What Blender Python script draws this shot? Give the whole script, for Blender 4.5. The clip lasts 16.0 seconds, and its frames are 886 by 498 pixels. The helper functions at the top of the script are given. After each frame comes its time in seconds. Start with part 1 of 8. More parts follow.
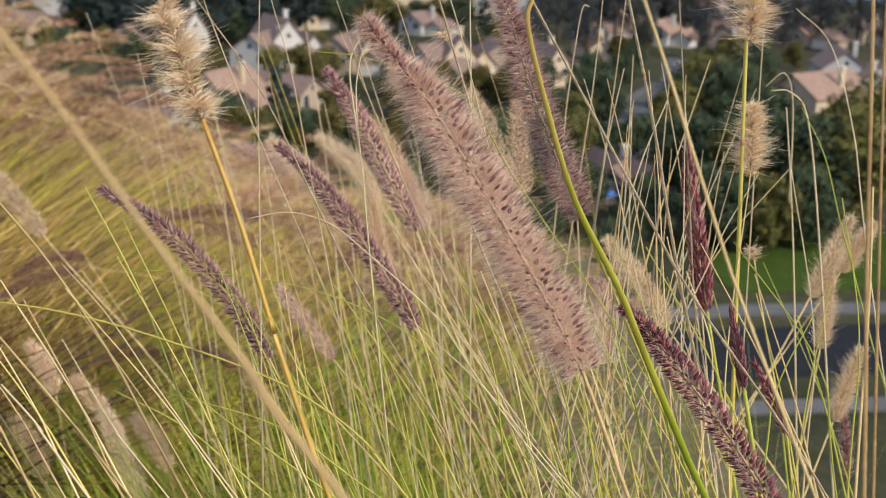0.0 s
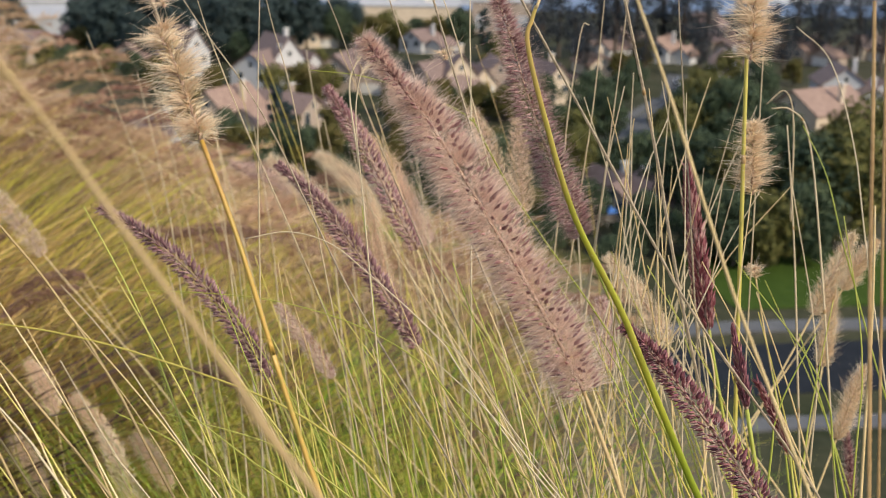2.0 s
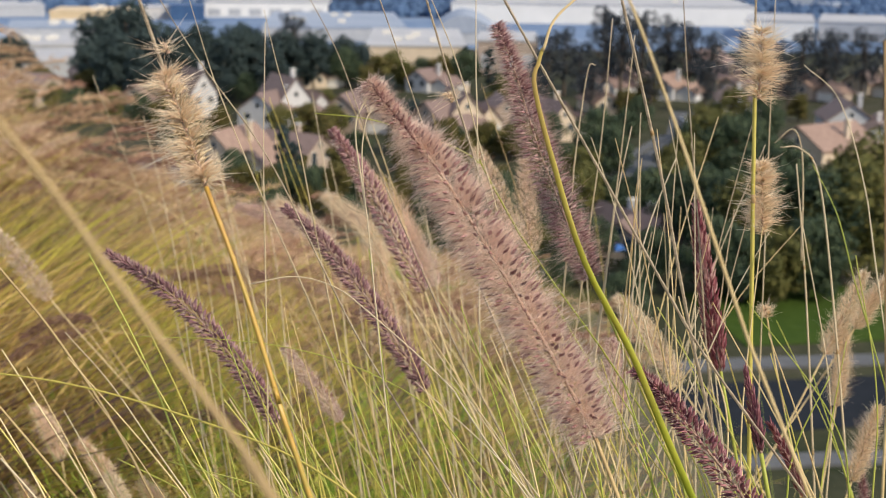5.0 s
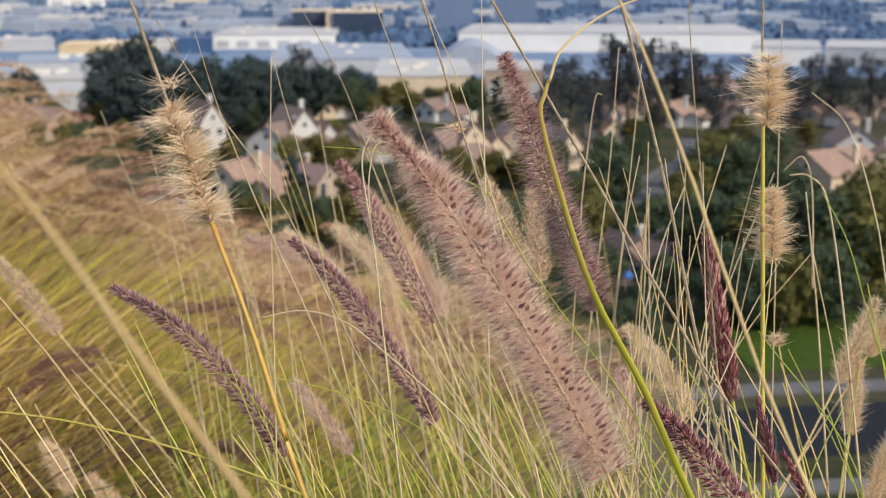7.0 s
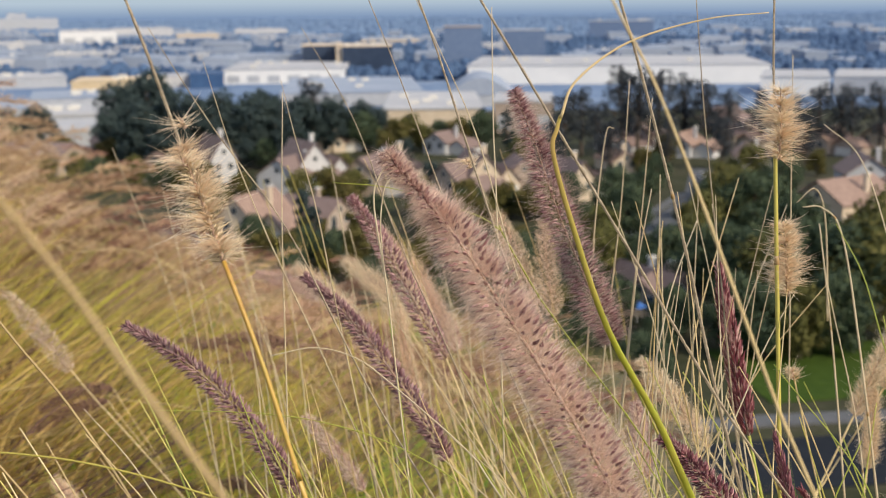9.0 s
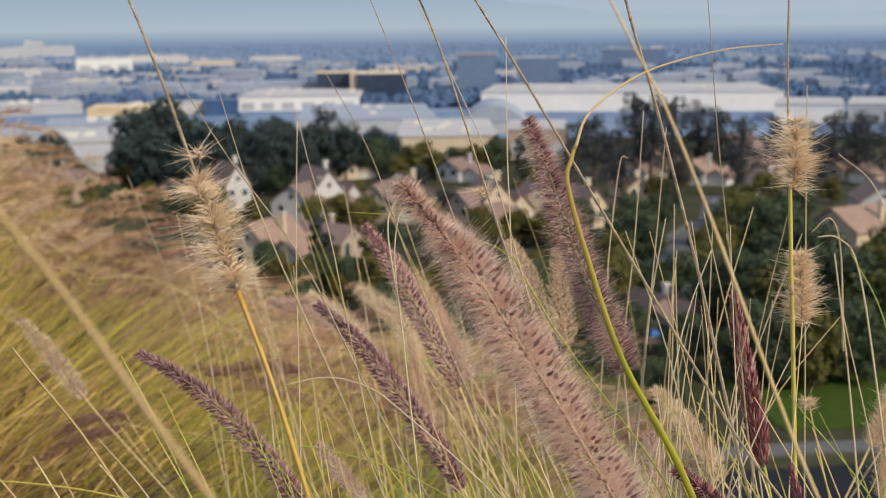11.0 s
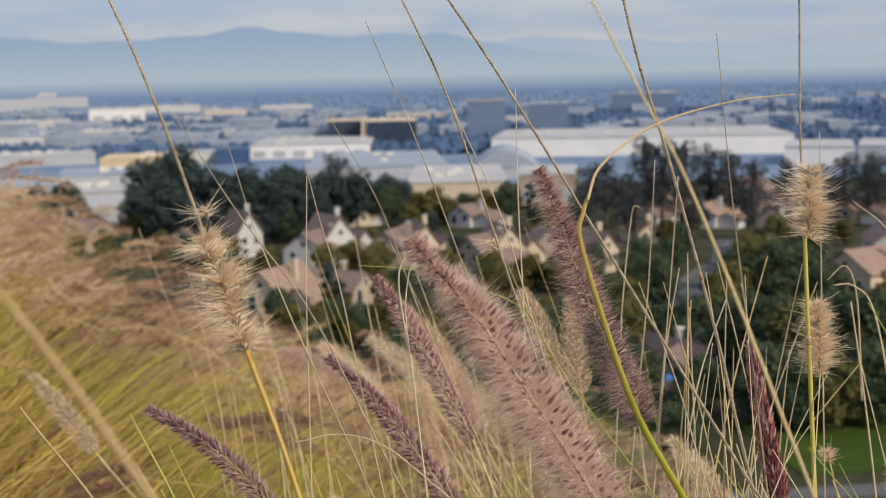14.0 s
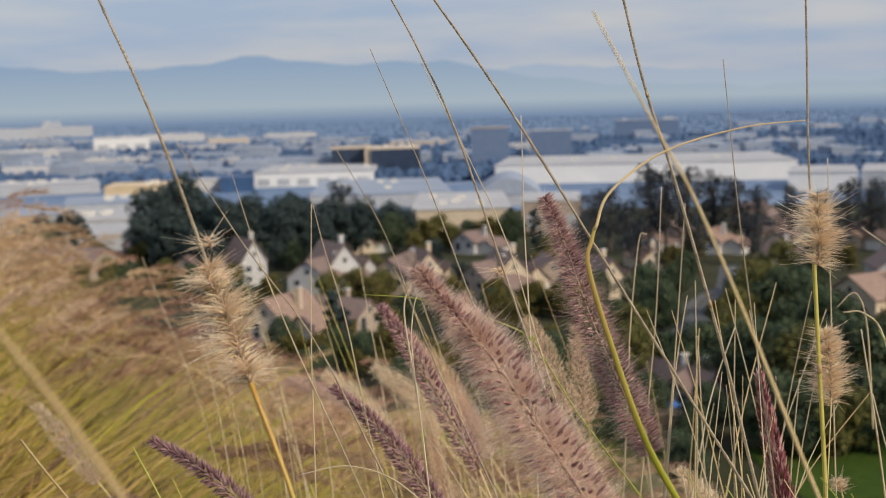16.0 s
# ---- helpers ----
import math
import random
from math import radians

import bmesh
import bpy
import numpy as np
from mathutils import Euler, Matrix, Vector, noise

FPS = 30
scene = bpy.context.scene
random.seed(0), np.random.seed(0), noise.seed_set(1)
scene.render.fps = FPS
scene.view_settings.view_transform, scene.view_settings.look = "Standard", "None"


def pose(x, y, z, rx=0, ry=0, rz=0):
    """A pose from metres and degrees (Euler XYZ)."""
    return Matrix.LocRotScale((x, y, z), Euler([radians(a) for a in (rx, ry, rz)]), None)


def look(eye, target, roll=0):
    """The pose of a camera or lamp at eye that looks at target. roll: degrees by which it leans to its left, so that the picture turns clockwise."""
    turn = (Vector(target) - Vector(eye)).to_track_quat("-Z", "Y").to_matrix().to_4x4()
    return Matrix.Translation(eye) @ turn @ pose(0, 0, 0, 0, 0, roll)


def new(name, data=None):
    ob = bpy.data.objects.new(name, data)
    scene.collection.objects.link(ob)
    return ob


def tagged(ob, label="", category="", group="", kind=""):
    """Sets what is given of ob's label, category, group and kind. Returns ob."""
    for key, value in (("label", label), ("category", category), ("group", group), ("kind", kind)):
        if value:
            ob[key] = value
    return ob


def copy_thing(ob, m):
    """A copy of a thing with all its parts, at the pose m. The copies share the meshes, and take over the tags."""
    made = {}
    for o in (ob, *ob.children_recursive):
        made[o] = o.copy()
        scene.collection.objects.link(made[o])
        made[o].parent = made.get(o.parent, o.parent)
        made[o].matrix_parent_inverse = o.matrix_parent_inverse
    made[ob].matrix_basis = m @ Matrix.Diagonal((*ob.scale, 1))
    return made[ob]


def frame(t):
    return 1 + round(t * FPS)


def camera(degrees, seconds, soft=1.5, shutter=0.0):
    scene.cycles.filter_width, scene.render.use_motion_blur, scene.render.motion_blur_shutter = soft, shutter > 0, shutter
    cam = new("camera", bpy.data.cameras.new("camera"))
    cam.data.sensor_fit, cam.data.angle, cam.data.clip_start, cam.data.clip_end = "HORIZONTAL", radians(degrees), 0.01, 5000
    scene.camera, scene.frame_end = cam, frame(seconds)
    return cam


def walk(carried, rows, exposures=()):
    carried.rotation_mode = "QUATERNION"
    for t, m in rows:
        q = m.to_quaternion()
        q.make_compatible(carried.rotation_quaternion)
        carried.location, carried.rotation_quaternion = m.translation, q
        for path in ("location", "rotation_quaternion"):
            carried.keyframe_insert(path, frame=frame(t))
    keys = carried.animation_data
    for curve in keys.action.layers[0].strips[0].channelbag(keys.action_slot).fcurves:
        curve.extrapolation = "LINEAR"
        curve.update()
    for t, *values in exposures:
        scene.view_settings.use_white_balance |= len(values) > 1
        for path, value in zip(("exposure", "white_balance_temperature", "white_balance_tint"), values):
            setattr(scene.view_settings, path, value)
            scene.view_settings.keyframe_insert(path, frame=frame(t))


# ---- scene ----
cam = camera(39.95, 16.0, soft=0.75)
cam.data.dof.use_dof = True
cam.data.dof.focus_distance = 0.74
cam.data.dof.aperture_fstop = 16.0
EYE = 1.0
FLOOR = -40.0
ROWS = [
    (0.0, 0.0000, -0.0000, 0.0000, 73.227, -1.322, 0.398),
    (0.5, -0.0002, 0.0007, 0.0000, 73.399, -1.332, 0.365),
    (1.0, 0.0000, 0.0016, 0.0002, 73.613, -1.311, 0.370),
    (1.5, 0.0004, 0.0024, 0.0002, 73.812, -1.243, 0.375),
    (2.0, 0.0004, 0.0035, 0.0004, 74.035, -1.162, 0.399),
    (2.5, 0.0005, 0.0048, 0.0004, 74.281, -1.051, 0.442),
    (3.0, 0.0001, 0.0065, 0.0005, 74.558, -0.940, 0.446),
    (3.5, 0.0001, 0.0078, 0.0009, 74.867, -0.820, 0.513),
    (4.0, 0.0001, 0.0092, 0.0012, 75.202, -0.745, 0.547),
    (6.5, 0.0006, 0.0163, 0.0020, 76.810, -0.187, 0.803),
    (7.0, 0.0010, 0.0173, 0.0025, 77.195, 0.041, 0.901),
    (7.5, 0.0011, 0.0176, 0.0031, 77.639, 0.219, 0.997),
    (8.0, 0.0010, 0.0184, 0.0033, 78.032, 0.392, 1.100),
    (8.5, 0.0006, 0.0194, 0.0035, 78.382, 0.494, 1.202),
    (9.0, 0.0000, 0.0205, 0.0041, 78.714, 0.586, 1.310),
    (11.5, -0.0004, 0.0211, 0.0064, 80.293, 0.613, 2.104),
    (12.0, -0.0002, 0.0225, 0.0069, 80.608, 0.713, 2.235),
    (12.5, 0.0004, 0.0247, 0.0071, 80.912, 0.883, 2.312),
    (13.0, 0.0004, 0.0265, 0.0077, 81.251, 1.027, 2.378),
    (13.5, 0.0001, 0.0280, 0.0085, 81.685, 1.129, 2.396),
    (14.0, -0.0002, 0.0294, 0.0095, 82.142, 1.245, 2.410),
    (14.5, -0.0001, 0.0309, 0.0096, 82.560, 1.354, 2.450),
    (15.0, -0.0007, 0.0329, 0.0097, 82.890, 1.380, 2.494),
    (15.5, -0.0011, 0.0349, 0.0097, 83.224, 1.463, 2.508),
    (16.0, -0.0018, 0.0373, 0.0095, 83.419, 1.494, 2.567),
]
walk(cam, [(t, pose(x, y, EYE + z, rx, ry, rz)) for t, x, y, z, rx, ry, rz in ROWS],
     exposures=[(0.0, 0.27, 6300, 10), (4.0, 0.27, 6300, 10), (9.0, 0.24, 6400, 10), (11.5, 0.02, 6500, 10), (15.4, -0.02, 6500, 10), (16.0, -0.09, 6500, 10)])

# ---------------------------------------------------------------- sky and sun
SUN_EL, SUN_AZ = 36.0, 128.0    # degrees; azimuth from +y, clockwise
world = bpy.data.worlds.new("sky")
scene.world = world
world.use_nodes = True
wn, wl = world.node_tree.nodes, world.node_tree.links
bg = wn["Background"]
sky = wn.new("ShaderNodeTexSky")
sky.sky_type = "NISHITA"
sky.sun_disc = False
sky.sun_elevation, sky.sun_rotation = radians(SUN_EL), radians(SUN_AZ)
sky.dust_density, sky.air_density, sky.ozone_density = 2.0, 1.2, 1.5
sky_level = wn.new("ShaderNodeMix")
sky_level.data_type, sky_level.blend_type = "RGBA", "MULTIPLY"
sky_level.inputs["Factor"].default_value = 1.0
sky_level.inputs["B"].default_value = (0.085, 0.085, 0.085, 1)
wl.new(sky.outputs["Color"], sky_level.inputs["A"])
# thin high cloud over the blue
wc = wn.new("ShaderNodeTexCoord")
wm = wn.new("ShaderNodeMapping")
wm.inputs["Scale"].default_value = (2.2, 2.2, 14.0)
wno = wn.new("ShaderNodeTexNoise")
wno.inputs["Scale"].default_value, wno.inputs["Detail"].default_value = 2.2, 5.0
wr = wn.new("ShaderNodeValToRGB")
wr.color_ramp.elements[0].position, wr.color_ramp.elements[0].color = 0.38, (0.40, 0.50, 0.68, 1)
wr.color_ramp.elements[1].position, wr.color_ramp.elements[1].color = 0.66, (0.62, 0.63, 0.67, 1)
wl.new(wc.outputs["Generated"], wm.inputs["Vector"])
wl.new(wm.outputs["Vector"], wno.inputs["Vector"])
wl.new(wno.outputs["Fac"], wr.inputs["Fac"])
wmix = wn.new("ShaderNodeMix")
wmix.data_type = "RGBA"
wmix.inputs["Factor"].default_value = 0.8
wl.new(sky_level.outputs["Result"], wmix.inputs["A"])
wl.new(wr.outputs["Color"], wmix.inputs["B"])
wl.new(wmix.outputs["Result"], bg.inputs["Color"])
bg.inputs["Strength"].default_value = 1.0

sun = new("sun", bpy.data.lights.new("sun", "SUN"))
sun.data.energy, sun.data.angle, sun.data.color = 3.7, radians(2.5), (1.0, 0.86, 0.66)
sa, se = radians(SUN_AZ), radians(SUN_EL)
sun.matrix_world = look((math.sin(sa) * math.cos(se) * 90, math.cos(sa) * math.cos(se) * 90, math.sin(se) * 90), (0, 0, 0))


# ---------------------------------------------------------------- materials
def material(name, colors, scale=3.0, rough=0.75, random_by=None, bump=0.0, detail=6.0, metallic=0.0, translucent=0.0, fine=0.0, by_piece=0.6, gloss=0.5, span=0.0):
    """A surface whose colour wanders between the given ones, by noise in the place and by piece (island or object)."""
    m = bpy.data.materials.new(name)
    m.use_nodes = True
    nt = m.node_tree
    n, l = nt.nodes, nt.links
    b = n["Principled BSDF"]
    b.inputs["Roughness"].default_value = rough
    b.inputs["Metallic"].default_value = metallic
    b.inputs["Specular IOR Level"].default_value = gloss
    geo = n.new("ShaderNodeNewGeometry")
    no = n.new("ShaderNodeTexNoise")
    no.inputs["Scale"].default_value, no.inputs["Detail"].default_value = scale, detail
    l.new(geo.outputs["Position"], no.inputs["Vector"])
    fac = no.outputs["Fac"]
    if random_by:
        src = geo.outputs["Random Per Island"] if random_by == "island" else n.new("ShaderNodeObjectInfo").outputs["Random"]
        mx = n.new("ShaderNodeMix")
        mx.inputs["Factor"].default_value = by_piece
        l.new(fac, mx.inputs["A"])
        l.new(src, mx.inputs["B"])
        fac = mx.outputs["Result"]
    if fine:
        n2 = n.new("ShaderNodeTexNoise")
        n2.inputs["Scale"].default_value, n2.inputs["Detail"].default_value = scale * fine, 3.0
        l.new(geo.outputs["Position"], n2.inputs["Vector"])
        mx = n.new("ShaderNodeMix")
        mx.inputs["Factor"].default_value = 0.4
        l.new(fac, mx.inputs["A"])
        l.new(n2.outputs["Fac"], mx.inputs["B"])
        fac = mx.outputs["Result"]
    ramp = n.new("ShaderNodeValToRGB")
    e = ramp.color_ramp.elements
    lo, hi = (0.2, 0.8) if random_by else (0.3, 0.7)
    if span:
        lo, hi = 0.5 - span, 0.5 + span
    e[0].position, e[1].position = lo, hi
    e[0].color, e[1].color = (*colors[0], 1), (*colors[-1], 1)
    for i, c in enumerate(colors[1:-1]):
        e.new(lo + (hi - lo) * (i + 1) / (len(colors) - 1)).color = (*c, 1)
    l.new(fac, ramp.inputs["Fac"])
    l.new(ramp.outputs["Color"], b.inputs["Base Color"])
    if bump:
        bp = n.new("ShaderNodeBump")
        bp.inputs["Strength"].default_value, bp.inputs["Distance"].default_value = bump, 0.5 / scale
        l.new(no.outputs["Fac"], bp.inputs["Height"])
        l.new(bp.outputs["Normal"], b.inputs["Normal"])
    if translucent:
        tr = n.new("ShaderNodeBsdfTranslucent")
        l.new(ramp.outputs["Color"], tr.inputs["Color"])
        ms = n.new("ShaderNodeMixShader")
        ms.inputs["Fac"].default_value = translucent
        l.new(b.outputs["BSDF"], ms.inputs[1])
        l.new(tr.outputs["BSDF"], ms.inputs[2])
        l.new(ms.outputs["Shader"], n["Material Output"].inputs["Surface"])
    return m


M_STRAW = material("straw", [(0.38, 0.25, 0.10), (0.61, 0.46, 0.225), (0.74, 0.60, 0.35)], 40, 0.5, "object", 0.2, fine=9)
M_BROWN = material("brown_stalk", [(0.20, 0.115, 0.045), (0.36, 0.23, 0.095), (0.48, 0.33, 0.16)], 30, 0.5, None, 0.2, fine=9)
M_TAN = material("tan_stalk", [(0.359, 0.243, 0.101), (0.437, 0.319, 0.151)], 20, 0.55, None, 0.2, fine=9)
M_PALE = material("pale_straw", [(0.39, 0.30, 0.18), (0.57, 0.47, 0.31), (0.70, 0.60, 0.43)], 60, 0.5, "object", 0.2, fine=9)
# straw darkened in colour to look backlit against the sky
M_TALL = material("backlit_straw", [(0.16, 0.12, 0.08), (0.31, 0.245, 0.165), (0.48, 0.40, 0.285)], 160, 0.6, None, 0.4, fine=5)
M_ORANGE = material("orange_stem", [(0.40, 0.20, 0.04), (0.50, 0.31, 0.06), (0.28, 0.27, 0.05)], 14, 0.45, None, 0.1, fine=20)
M_YELLOW = material("yellow_stem", [(0.46, 0.40, 0.07), (0.60, 0.52, 0.12), (0.56, 0.42, 0.10)], 18, 0.45, "object", 0.1, translucent=0.15, fine=12)
M_GREEN = material("green_stem", [(0.30, 0.36, 0.05), (0.45, 0.48, 0.08), (0.58, 0.55, 0.14)], 18, 0.45, "object", 0.1, translucent=0.2, fine=12)
M_BEND = material("bent_leaf", [(0.26, 0.36, 0.015), (0.46, 0.47, 0.04), (0.52, 0.36, 0.10)], 9, 0.4, None, 0.1, translucent=0.25)
M_RACHIS = material("rachis", [(0.34, 0.22, 0.16), (0.44, 0.30, 0.22)], 50, 0.6)
M_HAIR_PINK = material("pink_hair", [(0.85, 0.675, 0.60), (0.93, 0.79, 0.70), (0.96, 0.88, 0.80)], 30, 0.6, "island", translucent=0.5)
M_HAIR_PEACH = material("peach_hair", [(0.80, 0.58, 0.44), (0.90, 0.70, 0.54), (0.95, 0.80, 0.65)], 30, 0.6, "island", translucent=0.4)
M_HAIR_BUFF = material("buff_hair", [(0.873, 0.714, 0.544), (0.956, 0.826, 0.665), (0.960, 0.918, 0.786)], 30, 0.6, "island", translucent=0.5)
M_HAIR_MAUVE = material("mauve_hair", [(0.626, 0.462, 0.440), (0.778, 0.616, 0.550), (0.886, 0.748, 0.660)], 30, 0.6, "island", translucent=0.45)
M_HAIR_DARK = material("maroon_hair", [(0.16, 0.075, 0.06), (0.28, 0.15, 0.115), (0.40, 0.26, 0.19)], 30, 0.6, "island", translucent=0.3)
M_GRAIN_PINK = material("pink_grain", [(0.16, 0.07, 0.078), (0.29, 0.145, 0.145), (0.44, 0.26, 0.245)], 30, 0.6, "island")
M_GRAIN_PURPLE = material("purple_grain", [(0.092, 0.025, 0.040), (0.205, 0.068, 0.085), (0.389, 0.180, 0.185)], 30, 0.6, "island")
M_GRAIN_DUSK = material("dusky_grain", [(0.13, 0.055, 0.07), (0.26, 0.13, 0.145), (0.42, 0.27, 0.26)], 30, 0.6, "island")
M_GRAIN_MAUVE = material("mauve_grain", [(0.20, 0.085, 0.105), (0.36, 0.19, 0.205), (0.54, 0.35, 0.335)], 30, 0.6, "island")
M_GRAIN_BROWN = material("brown_grain", [(0.13, 0.062, 0.048), (0.22, 0.12, 0.088), (0.34, 0.21, 0.15)], 30, 0.6, "island")
M_GRAIN_RED = material("red_grain", [(0.13, 0.025, 0.040), (0.24, 0.06, 0.075), (0.52, 0.33, 0.30)], 30, 0.5, "island")
M_GRAIN_BUFF = material("buff_grain", [(0.52, 0.40, 0.24), (0.72, 0.60, 0.42)], 30, 0.6, "island")
M_LEAF_GREEN = material("leaf_green", [(0.07, 0.19, 0.008), (0.19, 0.34, 0.015), (0.36, 0.44, 0.03), (0.55, 0.50, 0.11)], 5, 0.5, "island", translucent=0.3)
M_LEAF_MIX = material("leaf_mixed", [(0.16, 0.23, 0.02), (0.36, 0.38, 0.05), (0.54, 0.45, 0.11), (0.62, 0.50, 0.20)], 4, 0.55, "island", translucent=0.25)
M_LEAF_STRAW = material("leaf_straw", [(0.40, 0.28, 0.12), (0.54, 0.41, 0.22), (0.66, 0.54, 0.34)], 4, 0.55, "island", translucent=0.15)
M_LEAF_MAROON = material("leaf_maroon", [(0.06, 0.028, 0.022), (0.12, 0.06, 0.045), (0.24, 0.15, 0.09)], 4, 0.6, "island", translucent=0.15)
M_LEAF_DRY = material("leaf_dry", [(0.12, 0.06, 0.035), (0.36, 0.22, 0.11), (0.64, 0.45, 0.23), (0.42, 0.34, 0.09), (0.78, 0.57, 0.32)], 0.9, 0.65, "island", detail=1.0, translucent=0.2, by_piece=0.2, span=0.2)
M_FAR_GREEN = material("slope_green", [(0.095, 0.098, 0.010), (0.28, 0.27, 0.028), (0.50, 0.42, 0.06), (0.40, 0.245, 0.085), (0.74, 0.54, 0.19)], 1.3, 0.65, "island", detail=1.0, translucent=0.3, by_piece=0.22, span=0.2)
M_SLOPE_DULL = material("dull_slope_grass", [(0.045, 0.060, 0.012), (0.10, 0.12, 0.025), (0.21, 0.19, 0.055), (0.36, 0.29, 0.11)], 1.3, 0.7, "island", detail=1.0, translucent=0.2, by_piece=0.3, span=0.22)
M_FAR_BUFF = material("slope_buff", [(0.30, 0.17, 0.105), (0.60, 0.42, 0.26), (0.84, 0.66, 0.45)], 0.9, 0.7, "island", detail=1.0, translucent=0.3, by_piece=0.22, span=0.2)
M_FAR_PLUME = material("slope_plume", [(0.12, 0.055, 0.048), (0.33, 0.175, 0.13), (0.60, 0.38, 0.26), (0.76, 0.55, 0.37)], 0.9, 0.7, "island", detail=1.0, translucent=0.2, by_piece=0.22, span=0.2)
M_GROUND = material("ground", [(0.045, 0.038, 0.020), (0.085, 0.072, 0.035), (0.14, 0.115, 0.065)], 0.35, 0.9, None, 0.4, fine=30)
M_GARDEN = material("garden_ground", [(0.022, 0.030, 0.014), (0.048, 0.050, 0.028), (0.085, 0.075, 0.055)], 0.06, 0.9, None, 0.3, fine=12, gloss=0.1)
# far plain: blue stands for the haze over it
M_CITY = material("haze_blue_city_ground", [(0.09, 0.15, 0.27), (0.13, 0.20, 0.33), (0.22, 0.28, 0.38)], 0.02, 0.9, None, 0.1, fine=8)
M_ASPHALT = material("asphalt", [(0.012, 0.015, 0.021), (0.022, 0.026, 0.034)], 0.6, 0.9, None, 0.1, fine=30, gloss=0.1)
M_CONCRETE = material("concrete", [(0.085, 0.09, 0.10), (0.14, 0.142, 0.15)], 0.8, 0.85, None, 0.1, fine=20, gloss=0.2)
M_STREET = material("street_asphalt", [(0.075, 0.08, 0.09), (0.12, 0.125, 0.135)], 0.6, 0.9, None, 0.1, fine=30, gloss=0.1)
M_LAWN = material("lawn", [(0.026, 0.052, 0.008), (0.055, 0.090, 0.014)], 0.5, 0.9, None, 0.3, fine=25, gloss=0.1)
M_BARK = material("bark", [(0.06, 0.045, 0.035), (0.13, 0.10, 0.08)], 4, 0.9, None, 0.4)
# dark and gum foliage: a blue haze tint is part of both colours
M_TREE_DARK = material("haze_tinted_dark_foliage", [(0.028, 0.046, 0.050), (0.044, 0.068, 0.068), (0.068, 0.092, 0.088)], 0.3, 0.75, "island", translucent=0.1, gloss=0.2)
M_TREE_GUM = material("haze_tinted_gum_foliage", [(0.026, 0.035, 0.046), (0.042, 0.052, 0.064), (0.070, 0.076, 0.084)], 0.3, 0.75, "island", translucent=0.1, gloss=0.2)
M_TREE_GREEN = material("green_foliage", [(0.030, 0.050, 0.034), (0.060, 0.090, 0.052), (0.110, 0.138, 0.070)], 0.3, 0.75, "island", translucent=0.1, gloss=0.2)
M_TREE_YELLOW = material("yellow_green_foliage", [(0.060, 0.066, 0.024), (0.115, 0.118, 0.036), (0.20, 0.18, 0.055)], 0.3, 0.75, "island", translucent=0.1, gloss=0.2)
M_TREE_OLIVE = material("olive_foliage", [(0.06, 0.065, 0.02), (0.12, 0.11, 0.03), (0.17, 0.13, 0.05)], 0.3, 0.75, "island", translucent=0.1, gloss=0.2)
# distant foliage: the haze is mixed into these blues, paler farther out
M_TREE_HAZE = material("haze_blue_far_foliage", [(0.041, 0.081, 0.165), (0.064, 0.119, 0.230)], 0.05, 0.9, "island")
M_TREE_HAZIER = material("haze_blue_farthest_foliage", [(0.115, 0.185, 0.315), (0.150, 0.225, 0.350)], 0.05, 0.9, "island")
M_WALL_WHITE = material("white_wall", [(0.46, 0.46, 0.48), (0.57, 0.57, 0.58)], 0.6, 0.8, None, 0.05, fine=12)
M_WALL_BRIGHT = material("bright_warehouse_wall", [(0.66, 0.66, 0.66), (0.78, 0.77, 0.76)], 0.1, 0.8, None, fine=12)
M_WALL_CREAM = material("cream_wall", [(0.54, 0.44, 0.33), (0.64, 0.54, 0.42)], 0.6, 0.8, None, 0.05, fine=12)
M_WALL_TAN = material("tan_wall", [(0.32, 0.255, 0.21), (0.43, 0.35, 0.29)], 0.6, 0.8, None, 0.05, fine=12)
M_WALL_GREY = material("grey_wall", [(0.34, 0.36, 0.40), (0.46, 0.47, 0.50)], 0.3, 0.8, None, 0.05, fine=12)
M_WALL_BLUE = material("blue_wall", [(0.025, 0.068, 0.170), (0.040, 0.098, 0.220)], 0.3, 0.5, None)
M_WALL_DARK = material("dark_glass_wall", [(0.02, 0.035, 0.07), (0.035, 0.055, 0.10)], 0.3, 0.35, None)
# office walls far off, blued to carry the distance haze
M_WALL_HAZE = material("haze_blue_office_wall", [(0.11, 0.165, 0.285), (0.14, 0.20, 0.32)], 0.3, 0.7, None)
M_WALL_GOLD = material("gold_wall", [(0.56, 0.43, 0.26), (0.66, 0.52, 0.34)], 0.3, 0.7, None)
M_ROOF_TILE = material("tile_roof", [(0.19, 0.125, 0.10), (0.28, 0.19, 0.155), (0.37, 0.26, 0.21)], 1.2, 0.85, None, 0.5, fine=10)
M_ROOF_BROWN = material("brown_roof", [(0.15, 0.105, 0.095), (0.25, 0.18, 0.165)], 1.2, 0.85, None, 0.5, fine=10)
M_ROOF_WHITE = material("white_roof", [(0.36, 0.365, 0.39), (0.48, 0.475, 0.485)], 0.04, 0.7, None, fine=12)
# grey roofs with the blue of distance haze added to the colour
M_ROOF_GREY = material("haze_tinted_grey_roof", [(0.22, 0.27, 0.36), (0.34, 0.38, 0.46)], 0.05, 0.7, None, fine=12)
M_TRIM = material("trim", [(0.55, 0.53, 0.50), (0.66, 0.64, 0.60)], 1.0, 0.7)
M_PANE = material("window_glass", [(0.03, 0.04, 0.05), (0.06, 0.075, 0.09)], 0.4, 0.12)
M_CAR_DARK = material("dark_car_paint", [(0.03, 0.033, 0.04), (0.05, 0.055, 0.065)], 0.5, 0.25)
